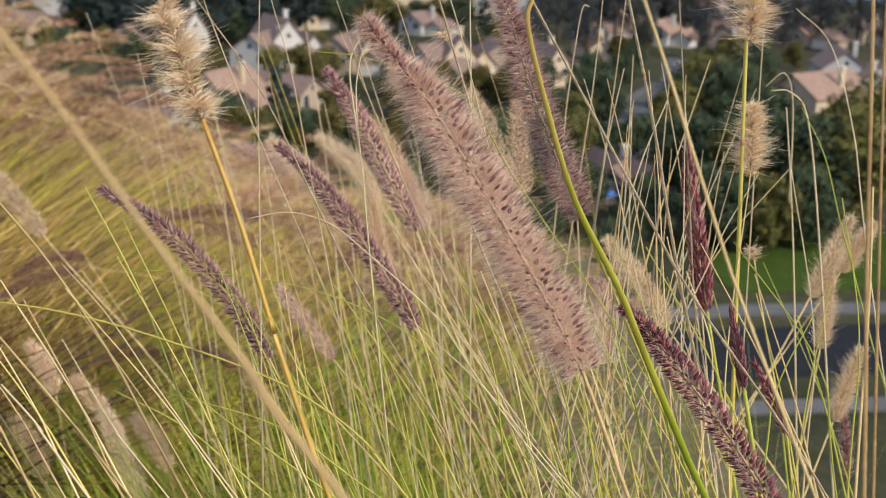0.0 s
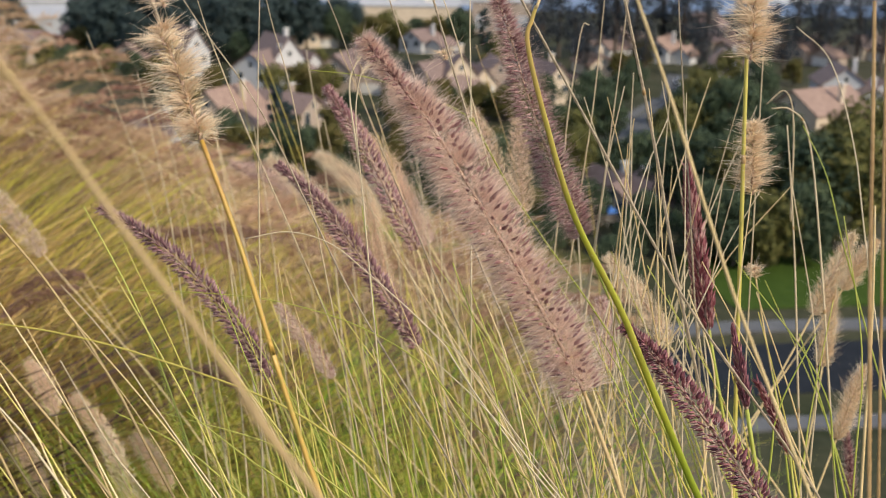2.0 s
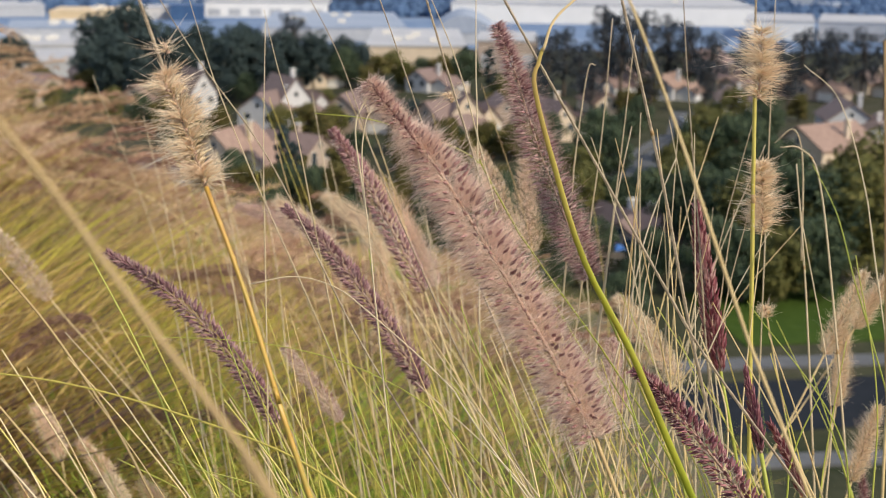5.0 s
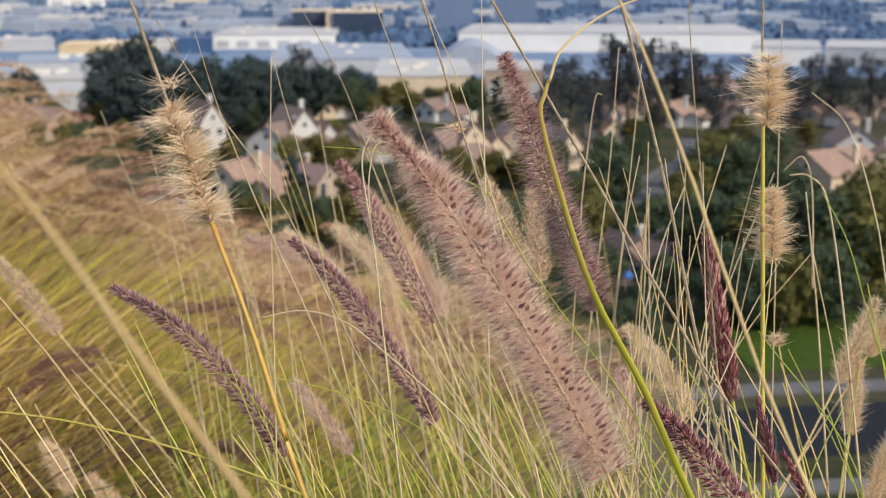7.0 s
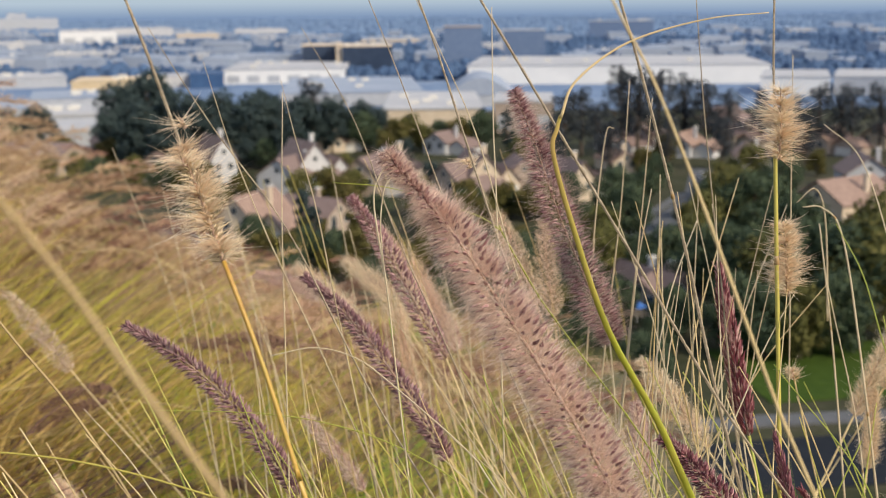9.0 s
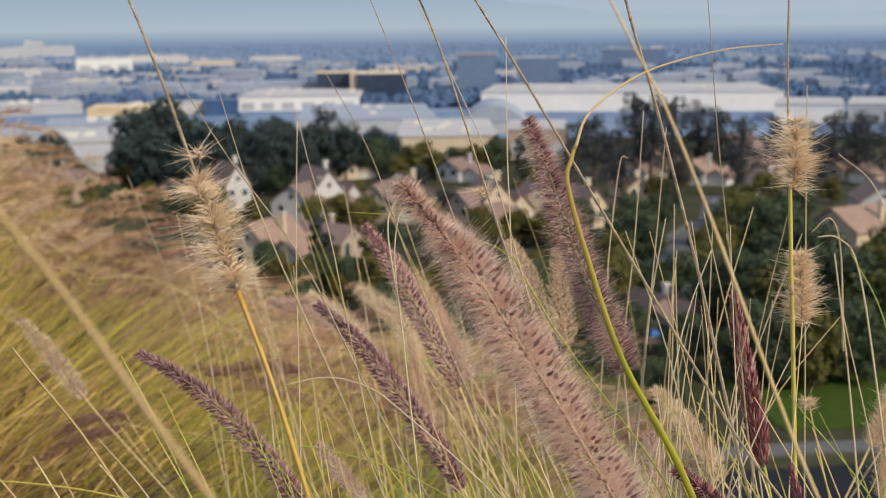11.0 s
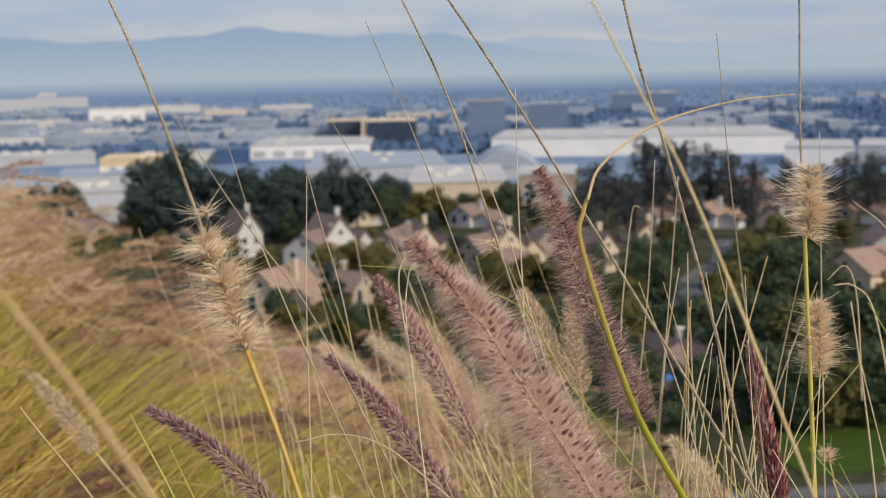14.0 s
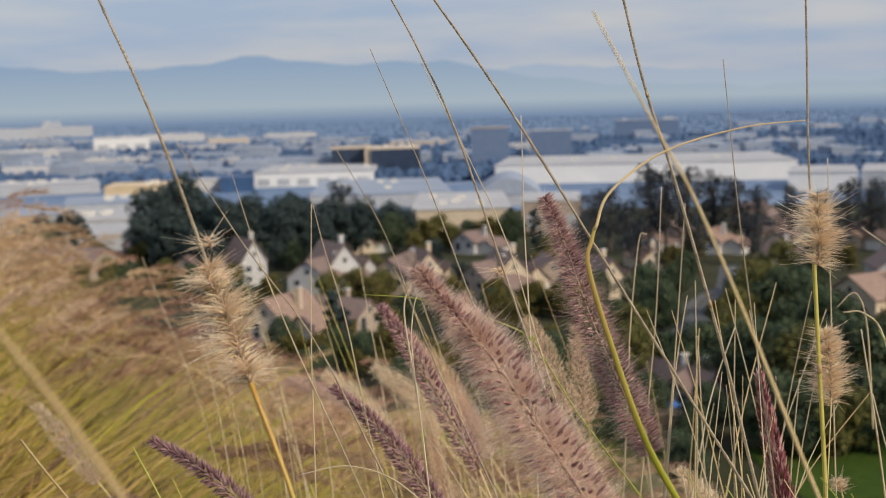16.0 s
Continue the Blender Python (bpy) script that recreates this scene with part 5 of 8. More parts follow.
plume("ripe cream seed head with ragged tufts", [(-0.1155, 0.571, 0.889), (-0.1225, 0.577, 0.907), (-0.1300, 0.583, 0.925), (-0.1370, 0.588, 0.941)], "tuft", 0.0042, 1600, 0.0158, 0.00013, 170, 0.0095, 0.0008, 1.35,
      M_HAIR_BUFF, M_GRAIN_BUFF, [(0.168, 0.382, -0.250), (0.064, 0.450, 0.373), (-0.069, 0.536, 0.762), (-0.080, 0.543, 0.795), (-0.097, 0.556, 0.845), (-0.1155, 0.571, 0.889)], 0.0015, M_ORANGE, 22, clumps=26)
plume("small tuft of bristles remaining on the stalk", [(-0.132, 0.578, 0.950), (-0.134, 0.579, 0.955)], "tuft", 0.0021, 60, 0.014, 9e-05, 6, 0.005, 0.0007, 1.2,
      M_HAIR_BUFF, M_GRAIN_BUFF, (), 0.0011, None, 23, clumps=8)
plume("ragged whorl of bristles high on the stalk", [(-0.132, 0.574, 0.933), (-0.134, 0.575, 0.938)], "tuft", 0.0023, 110, 0.0175, 0.00011, 10, 0.007, 0.0007, 1.25,
      M_HAIR_BUFF, M_GRAIN_BUFF, (), 0.0011, None, 24, clumps=9)
plume("pale buff plume behind the large one", [(0.105, 1.570, 0.605), (0.098, 1.583, 0.663), (0.092, 1.597, 0.728)], "fluffy", 0.0200, 900, 0.013749999999999998, 0.00013, 190, 0.0075, 0.001, 0.85,
      M_HAIR_PEACH, M_GRAIN_BUFF, [(0.207, 1.395, -0.452), (0.161, 1.475, 0.184), (0.107, 1.566, 0.591), (0.105, 1.570, 0.605)], 0.0011, None, 25)
plume("pale buff plume beside the green leaf", [(0.247, 1.250, 0.541), (0.214, 1.261, 0.591), (0.175, 1.270, 0.635)], "fluffy", 0.0154, 1300, 0.013749999999999998, 0.00013, 190, 0.0075, 0.001, 0.85,
      M_HAIR_BUFF, M_GRAIN_BUFF, [(0.823, 1.062, -0.799), (0.485, 1.172, 0.185), (0.255, 1.247, 0.529), (0.247, 1.250, 0.541)], 0.0011, None, 26)
plume("buff plume against the lawn", [(0.371, 1.164, 0.608), (0.389, 1.173, 0.645), (0.410, 1.183, 0.689)], "fluffy", 0.0113, 900, 0.013749999999999998, 0.00013, 190, 0.0075, 0.001, 0.85,
      M_HAIR_BUFF, M_GRAIN_BUFF, [(0.011, 0.993, -0.277), (0.184, 1.075, 0.230), (0.366, 1.162, 0.598), (0.371, 1.164, 0.608)], 0.0011, None, 27)
plume("buff plume hanging beside another", [(0.383, 1.153, 0.557), (0.388, 1.161, 0.590), (0.391, 1.170, 0.631)], "fluffy", 0.0090, 900, 0.013749999999999998, 0.00013, 190, 0.0075, 0.001, 0.85,
      M_HAIR_BUFF, M_GRAIN_BUFF, [(0.265, 0.968, -0.468), (0.322, 1.058, 0.143), (0.382, 1.151, 0.548), (0.383, 1.153, 0.557)], 0.0011, None, 28)
plume("buff plume at the lawn's edge", [(0.408, 1.193, 0.626), (0.423, 1.200, 0.650), (0.443, 1.208, 0.675)], "fluffy", 0.0108, 900, 0.013749999999999998, 0.00013, 190, 0.0075, 0.001, 0.85,
      M_HAIR_BUFF, M_GRAIN_BUFF, [(-0.070, 0.975, -0.266), (0.179, 1.089, 0.280), (0.404, 1.191, 0.620), (0.408, 1.193, 0.626)], 0.0011, None, 29)
plume("mauve plume in the thicket", [(0.178, 1.214, 0.523), (0.173, 1.225, 0.560), (0.168, 1.236, 0.598)], "fluffy", 0.0128, 900, 0.013749999999999998, 0.00013, 190, 0.0075, 0.001, 0.85,
      M_HAIR_PINK, M_GRAIN_MAUVE, [(0.278, 0.995, -0.487), (0.234, 1.091, 0.115), (0.179, 1.211, 0.513), (0.178, 1.214, 0.523)], 0.0011, None, 30)
plume("buff plume low on the slope", [(-0.569, 1.665, 0.503), (-0.611, 1.669, 0.559), (-0.657, 1.674, 0.615)], "fluffy", 0.0174, 700, 0.015, 0.00013, 190, 0.0075, 0.001, 0.85,
      M_HAIR_MAUVE, M_GRAIN_BUFF, [(-0.078, 1.613, -0.423), (-0.306, 1.637, 0.155), (-0.558, 1.664, 0.489), (-0.569, 1.665, 0.503)], 0.0011, None, 31)
plume("pinkish plume in the green grass", [(-0.132, 1.396, 0.435), (-0.167, 1.409, 0.477), (-0.205, 1.422, 0.520)], "fluffy", 0.0118, 900, 0.013749999999999998, 0.00013, 190, 0.0075, 0.001, 0.85,
      M_HAIR_PINK, M_GRAIN_PINK, [(0.381, 1.213, -0.623), (0.141, 1.299, 0.112), (-0.123, 1.393, 0.424), (-0.132, 1.396, 0.435)], 0.0011, None, 32)
plume("buff plume behind the tall mauve one", [(0.080, 1.510, 0.634), (0.053, 1.516, 0.697), (0.027, 1.521, 0.753)], "fluffy", 0.0190, 900, 0.013749999999999998, 0.00013, 190, 0.0075, 0.001, 0.85,
      M_HAIR_PEACH, M_GRAIN_BUFF, [(0.429, 1.430, -0.714), (0.249, 1.471, 0.233), (0.086, 1.508, 0.618), (0.080, 1.510, 0.634)], 0.0011, None, 33)
plume("buff plume near the thicket", [(-0.069, 1.489, 0.520), (-0.085, 1.495, 0.576), (-0.094, 1.501, 0.632)], "fluffy", 0.0118, 900, 0.013749999999999998, 0.00013, 190, 0.0075, 0.001, 0.85,
      M_HAIR_PEACH, M_GRAIN_BUFF, [(0.134, 1.419, -0.415), (0.052, 1.447, 0.105), (-0.064, 1.488, 0.506), (-0.069, 1.489, 0.520)], 0.0011, None, 34)
plume("buff plume at the path's edge", [(0.356, 1.011, 0.542), (0.368, 1.021, 0.574), (0.380, 1.030, 0.606)], "fluffy", 0.0087, 900, 0.013749999999999998, 0.00013, 190, 0.0075, 0.001, 0.85,
      M_HAIR_BUFF, M_GRAIN_BUFF, [(0.095, 0.800, -0.256), (0.212, 0.894, 0.156), (0.353, 1.009, 0.534), (0.356, 1.011, 0.542)], 0.0011, None, 35)
plume("buff plume by the dark leaves", [(-0.380, 1.431, 0.204), (-0.416, 1.452, 0.274), (-0.443, 1.469, 0.330)], "fluffy", 0.0177, 900, 0.013749999999999998, 0.00013, 190, 0.0075, 0.001, 0.85,
      M_HAIR_BUFF, M_GRAIN_BUFF, [(-0.173, 1.307, -0.341), (-0.237, 1.345, -0.084), (-0.372, 1.426, 0.186), (-0.380, 1.431, 0.204)], 0.0011, None, 36)
plume("buff plume nodding at the edge of the slope", [(-0.173, 1.848, 0.496), (-0.212, 1.861, 0.557), (-0.279, 1.872, 0.610)], "fluffy", 0.0195, 1300, 0.025, 0.00013, 190, 0.0075, 0.001, 0.85,
      M_HAIR_BUFF, M_GRAIN_BUFF, [(0.296, 1.695, -0.594), (0.065, 1.770, 0.137), (-0.163, 1.845, 0.481), (-0.173, 1.848, 0.496)], 0.0011, None, 37)
plume("buff plume nodding at the edge of the slope", [(-0.113, 2.046, 0.462), (-0.157, 2.061, 0.529), (-0.225, 2.071, 0.576)], "fluffy", 0.0199, 1300, 0.027499999999999997, 0.00013, 190, 0.0075, 0.001, 0.85,
      M_HAIR_BUFF, M_GRAIN_BUFF, [(0.367, 1.889, -0.704), (0.126, 1.968, 0.101), (-0.102, 2.043, 0.446), (-0.113, 2.046, 0.462)], 0.0011, None, 38)
plume("dusty pink plume over the edge of the slope", [(-0.022, 1.750, 0.507), (-0.059, 1.765, 0.572), (-0.105, 1.774, 0.617)], "fluffy", 0.0170, 1300, 0.025, 0.00013, 190, 0.0075, 0.001, 0.85,
      M_HAIR_PINK, M_GRAIN_MAUVE, [(0.405, 1.590, -0.712), (0.195, 1.669, 0.133), (-0.012, 1.747, 0.490), (-0.022, 1.750, 0.507)], 0.0011, None, 39)
plume("dusty mauve plume over the edge of the slope", [(-0.238, 1.958, 0.533), (-0.293, 1.963, 0.560), (-0.358, 1.966, 0.578)], "fluffy", 0.0142, 900, 0.02, 0.00013, 190, 0.0075, 0.001, 0.85,
      M_HAIR_MAUVE, M_GRAIN_MAUVE, [(1.200, 1.822, -1.247), (0.152, 1.921, 0.343), (-0.224, 1.957, 0.526), (-0.238, 1.958, 0.533)], 0.0011, None, 40)
plume("buff plume behind the large one", [(-0.036, 1.694, 0.532), (-0.074, 1.702, 0.620), (-0.132, 1.708, 0.692)], "fluffy", 0.0188, 1500, 0.025, 0.00013, 190, 0.0075, 0.001, 0.85,
      M_HAIR_PEACH, M_GRAIN_BUFF, [(0.285, 1.623, -0.573), (0.139, 1.655, 0.126), (-0.027, 1.692, 0.511), (-0.036, 1.694, 0.532)], 0.0011, None, 41)
plume("dusty pink plume behind the large one", [(0.004, 1.607, 0.633), (-0.024, 1.614, 0.708), (-0.056, 1.619, 0.767)], "fluffy", 0.0139, 1300, 0.0225, 0.00013, 190, 0.0075, 0.001, 0.85,
      M_HAIR_PINK, M_GRAIN_MAUVE, [(0.307, 1.528, -0.587), (0.159, 1.567, 0.223), (0.011, 1.605, 0.615), (0.004, 1.607, 0.633)], 0.0011, None, 42)
plume("mauve plume low in the grass", [(0.421, 1.131, 0.422), (0.418, 1.141, 0.455), (0.414, 1.151, 0.489)], "fluffy", 0.0059, 400, 0.01, 0.00013, 190, 0.0075, 0.001, 0.85,
      M_HAIR_MAUVE, M_GRAIN_PURPLE, [(0.480, 0.900, -0.581), (0.452, 1.008, 0.013), (0.421, 1.129, 0.414), (0.421, 1.131, 0.422)], 0.0011, None, 43)
plume("dark maroon plume arching over the slope", [(-0.378, 2.202, 0.337), (-0.464, 2.216, 0.383), (-0.555, 2.220, 0.394)], "fluffy", 0.0127, 700, 0.0125, 0.00013, 190, 0.0075, 0.001, 0.85,
      M_HAIR_DARK, M_GRAIN_PURPLE, [(0.756, 2.021, -1.115), (0.011, 2.140, 0.130), (-0.356, 2.199, 0.325), (-0.378, 2.202, 0.337)], 0.0011, None, 44)
plume("dark maroon plume arching over the slope", [(-0.235, 2.323, 0.321), (-0.354, 2.333, 0.354), (-0.454, 2.327, 0.333)], "fluffy", 0.0134, 700, 0.0125, 0.00013, 190, 0.0075, 0.001, 0.85,
      M_HAIR_DARK, M_GRAIN_PURPLE, [(1.207, 2.203, -1.392), (0.178, 2.289, 0.145), (-0.205, 2.320, 0.313), (-0.235, 2.323, 0.321)], 0.0011, None, 45)
plume("dark maroon plume arching over the slope", [(-0.763, 2.414, 0.208), (-0.850, 2.404, 0.175), (-0.932, 2.390, 0.128)], "fluffy", 0.0140, 700, 0.0125, 0.00013, 190, 0.0075, 0.001, 0.85,
      M_HAIR_DARK, M_GRAIN_PURPLE, [(0.466, 2.552, -0.904), (-0.360, 2.459, 0.044), (-0.741, 2.417, 0.216), (-0.763, 2.414, 0.208)], 0.0011, None, 46)
plume("dark maroon plume arching over the slope", [(-0.547, 2.467, -0.033), (-0.628, 2.472, -0.015), (-0.707, 2.465, -0.040)], "fluffy", 0.0147, 700, 0.0125, 0.00013, 190, 0.0075, 0.001, 0.85,
      M_HAIR_DARK, M_GRAIN_PURPLE, [(0.398, 2.403, -0.805), (-0.142, 2.439, -0.203), (-0.527, 2.466, -0.037), (-0.547, 2.467, -0.033)], 0.0011, None, 47)
plume("dark maroon plume arching over the slope", [(-0.392, 2.659, 0.190), (-0.496, 2.670, 0.225), (-0.586, 2.667, 0.217)], "fluffy", 0.0153, 700, 0.0125, 0.00013, 190, 0.0075, 0.001, 0.85,
      M_HAIR_DARK, M_GRAIN_PURPLE, [(0.908, 2.529, -1.357), (0.016, 2.618, 0.012), (-0.366, 2.657, 0.181), (-0.392, 2.659, 0.190)], 0.0011, None, 48)
plume("dark maroon plume arching over the slope", [(-0.980, 2.858, 0.432), (-1.060, 2.849, 0.404), (-1.140, 2.838, 0.368)], "fluffy", 0.0160, 700, 0.0125, 0.00013, 190, 0.0075, 0.001, 0.85,
      M_HAIR_DARK, M_GRAIN_PURPLE, [(0.585, 3.020, -1.104), (-0.579, 2.899, 0.268), (-0.960, 2.860, 0.439), (-0.980, 2.858, 0.432)], 0.0011, None, 49)
plume("dark maroon plume arching over the slope", [(-0.117, 2.879, 0.087), (-0.201, 2.887, 0.112), (-0.285, 2.884, 0.103)], "fluffy", 0.0167, 700, 0.0125, 0.00013, 190, 0.0075, 0.001, 0.85,
      M_HAIR_DARK, M_GRAIN_PURPLE, [(1.234, 2.759, -1.623), (0.288, 2.843, -0.087), (-0.095, 2.877, 0.081), (-0.117, 2.879, 0.087)], 0.0011, None, 50)
plume("small cream tuft on a stalk", [(0.261, 0.979, 0.703), (0.259, 0.981, 0.712)], "tuft", 0.0042, 260, 0.01, 0.00014, 10, 0.005, 0.0009, 1.2,
      M_HAIR_BUFF, M_GRAIN_BUFF, [(0.440, 0.779, -0.518), (0.350, 0.880, 0.261), (0.269, 0.970, 0.664), (0.261, 0.979, 0.703)], 0.0008, None, 51, clumps=10)
plume("small cream tuft on a stalk", [(-0.001, 0.930, 0.884), (-0.005, 0.931, 0.892)], "tuft", 0.0038, 140, 0.014, 0.00012, 10, 0.005, 0.0009, 1.2,
      M_HAIR_BUFF, M_GRAIN_BUFF, (), 0.0011, None, 52, clumps=10)

plume("buff plume standing high on the slope", [(-1.467, 3.392, 0.629), (-1.424, 3.416, 0.703), (-1.367, 3.437, 0.758)], "fluffy", 0.0160, 280, 0.0220, 0.0002, 150, 0.009, 0.0012, 0.85,
      M_HAIR_PEACH, M_GRAIN_BUFF, [(-1.588, 3.338, -0.121), (-1.562, 3.349, 0.208), (-1.467, 3.392, 0.629)], 0.0012, None, 300)
plume("buff plume standing high on the slope", [(-1.441, 3.465, 0.574), (-1.394, 3.487, 0.632), (-1.334, 3.506, 0.670)], "fluffy", 0.0160, 280, 0.0220, 0.0002, 150, 0.009, 0.0012, 0.85,
      M_HAIR_PEACH, M_GRAIN_BUFF, [(-1.571, 3.417, -0.176), (-1.544, 3.427, 0.165), (-1.441, 3.465, 0.574)], 0.0012, None, 301)
plume("buff plume standing high on the slope", [(-1.463, 3.341, 0.511), (-1.428, 3.365, 0.588), (-1.381, 3.387, 0.648)], "fluffy", 0.0160, 280, 0.0220, 0.0002, 150, 0.009, 0.0012, 0.85,
      M_HAIR_PEACH, M_GRAIN_BUFF, [(-1.561, 3.286, -0.239), (-1.540, 3.298, 0.088), (-1.463, 3.341, 0.511)], 0.0012, None, 302)
plume("buff plume standing high on the slope", [(-1.401, 3.547, 0.461), (-1.352, 3.566, 0.509), (-1.290, 3.584, 0.536)], "fluffy", 0.0160, 280, 0.0220, 0.0002, 150, 0.009, 0.0012, 0.85,
      M_HAIR_PEACH, M_GRAIN_BUFF, [(-1.534, 3.502, -0.289), (-1.507, 3.511, 0.060), (-1.401, 3.547, 0.461)], 0.0012, None, 303)
plume("buff plume standing high on the slope", [(-1.354, 3.639, 0.394), (-1.304, 3.658, 0.436), (-1.240, 3.674, 0.457)], "fluffy", 0.0160, 280, 0.0220, 0.0002, 150, 0.009, 0.0012, 0.85,
      M_HAIR_PEACH, M_GRAIN_BUFF, [(-1.492, 3.597, -0.356), (-1.463, 3.606, -0.003), (-1.354, 3.639, 0.394)], 0.0012, None, 304)
plume("buff plume standing high on the slope", [(-1.444, 3.403, 0.460), (-1.405, 3.422, 0.510), (-1.354, 3.440, 0.540)], "fluffy", 0.0160, 280, 0.0220, 0.0002, 150, 0.009, 0.0012, 0.85,
      M_HAIR_PEACH, M_GRAIN_BUFF, [(-1.552, 3.358, -0.290), (-1.529, 3.368, 0.057), (-1.444, 3.403, 0.460)], 0.0012, None, 305)
plume("buff plume standing high on the slope", [(-1.306, 3.744, 0.339), (-1.249, 3.763, 0.378), (-1.178, 3.779, 0.395)], "fluffy", 0.0160, 280, 0.0220, 0.0002, 150, 0.009, 0.0012, 0.85,
      M_HAIR_PEACH, M_GRAIN_BUFF, [(-1.459, 3.703, -0.411), (-1.427, 3.711, -0.056), (-1.306, 3.744, 0.339)], 0.0012, None, 306)
plume("maroon brown plume arching over the slope", [(-0.655, 2.094, 0.317), (-0.734, 2.098, 0.296), (-0.814, 2.095, 0.248)], "fluffy", 0.0130, 520, 0.0180, 0.0003, 160, 0.0110, 0.0016, 0.75,
      M_HAIR_DARK, M_GRAIN_BROWN, [(-0.512, 2.093, -0.183), (-0.520, 2.093, 0.094), (-0.655, 2.094, 0.317)], 0.0012, None, 330)
plume("maroon brown plume arching over the slope", [(-0.488, 2.050, 0.169), (-0.559, 2.061, 0.169), (-0.631, 2.063, 0.141)], "fluffy", 0.0130, 520, 0.0180, 0.0003, 160, 0.0110, 0.0016, 0.75,
      M_HAIR_DARK, M_GRAIN_BROWN, [(-0.359, 2.039, -0.331), (-0.367, 2.040, -0.070), (-0.488, 2.050, 0.169)], 0.0012, None, 331)
plume("maroon brown plume arching over the slope", [(-0.331, 2.123, 0.414), (-0.420, 2.135, 0.421), (-0.509, 2.140, 0.401)], "fluffy", 0.0130, 520, 0.0180, 0.0003, 160, 0.0110, 0.0016, 0.75,
      M_HAIR_DARK, M_GRAIN_BROWN, [(-0.171, 2.107, -0.086), (-0.180, 2.108, 0.170), (-0.331, 2.123, 0.414)], 0.0012, None, 332)
plume("maroon brown plume arching over the slope", [(-0.139, 2.148, 0.501), (-0.194, 2.163, 0.515), (-0.249, 2.169, 0.502)], "fluffy", 0.0130, 520, 0.0180, 0.0003, 160, 0.0110, 0.0016, 0.75,
      M_HAIR_DARK, M_GRAIN_BROWN, [(-0.041, 2.129, 0.001), (-0.046, 2.130, 0.250), (-0.139, 2.148, 0.501)], 0.0012, None, 333)
plume("maroon brown plume arching over the slope", [(-0.645, 2.100, 0.337), (-0.715, 2.108, 0.329), (-0.784, 2.108, 0.293)], "fluffy", 0.0130, 520, 0.0180, 0.0003, 160, 0.0110, 0.0016, 0.75,
      M_HAIR_DARK, M_GRAIN_BROWN, [(-0.520, 2.093, -0.163), (-0.527, 2.093, 0.104), (-0.645, 2.100, 0.337)], 0.0012, None, 334)
plume("maroon brown plume arching over the slope", [(-0.365, 2.045, 0.149), (-0.414, 2.062, 0.172), (-0.462, 2.071, 0.167)], "fluffy", 0.0130, 520, 0.0180, 0.0003, 160, 0.0110, 0.0016, 0.75,
      M_HAIR_DARK, M_GRAIN_BROWN, [(-0.278, 2.021, -0.351), (-0.283, 2.022, -0.108), (-0.365, 2.045, 0.149)], 0.0012, None, 335)
plume("soft buff plume low in the grass", [(-0.551, 1.613, 0.282), (-0.573, 1.634, 0.317), (-0.600, 1.653, 0.346)], "fluffy", 0.0165, 700, 0.0180, 0.0002, 150, 0.009, 0.0012, 0.85,
      M_HAIR_PEACH, M_GRAIN_BUFF, [(-0.492, 1.565, -0.468), (-0.504, 1.575, -0.115), (-0.551, 1.613, 0.282)], 0.0012, None, 307)
plume("soft buff plume low in the grass", [(-0.455, 1.594, 0.217), (-0.491, 1.617, 0.261), (-0.533, 1.639, 0.300)], "fluffy", 0.0165, 700, 0.0180, 0.0002, 150, 0.009, 0.0012, 0.85,
      M_HAIR_PEACH, M_GRAIN_BUFF, [(-0.361, 1.538, -0.533), (-0.381, 1.550, -0.188), (-0.455, 1.594, 0.217)], 0.0012, None, 308)
plume("soft buff plume low in the grass", [(-0.564, 1.579, 0.169), (-0.589, 1.602, 0.209), (-0.620, 1.622, 0.243)], "fluffy", 0.0165, 700, 0.0180, 0.0002, 150, 0.009, 0.0012, 0.85,
      M_HAIR_PEACH, M_GRAIN_BUFF, [(-0.497, 1.528, -0.581), (-0.511, 1.538, -0.232), (-0.564, 1.579, 0.169)], 0.0012, None, 309)
plume("soft buff plume low in the grass", [(-0.384, 1.583, 0.181), (-0.413, 1.604, 0.217), (-0.446, 1.624, 0.247)], "fluffy", 0.0165, 700, 0.0180, 0.0002, 150, 0.009, 0.0012, 0.85,
      M_HAIR_PEACH, M_GRAIN_BUFF, [(-0.309, 1.534, -0.569), (-0.325, 1.544, -0.217), (-0.384, 1.583, 0.181)], 0.0012, None, 310)

# ---------------------------------------------------------------- bare stalks and long leaves near the path
stalk("thick straw stalk close by", [(0.588, 0.011, -0.296), (0.240, 0.138, 0.557), (-0.020, 0.233, 0.873), (-0.031, 0.237, 0.886), (-0.042, 0.242, 0.901), (-0.064, 0.250, 0.928), (-0.082, 0.257, 0.951), (-0.096, 0.262, 0.967), (-0.106, 0.265, 0.978)], 0.00102, 0.00072, M_TAN, seed=53)
stalk("straw stalk above the seed head", [(-0.119, 0.582, 0.886), (-0.130, 0.585, 0.922), (-0.141, 0.589, 0.954), (-0.153, 0.592, 0.989), (-0.168, 0.596, 1.027), (-0.183, 0.599, 1.061), (-0.190, 0.601, 1.079)], 0.00110, 0.00055, M_TALL, 1, 0.2, seed=54)
stalk("long straight straw stalk", [(0.289, 0.743, -0.437), (0.110, 0.776, 0.380), (-0.074, 0.811, 0.756), (-0.124, 0.820, 0.858), (-0.171, 0.826, 0.925), (-0.213, 0.831, 0.992)], 0.00102, 0.00031, M_TALL, 1, 0.22, seed=55)
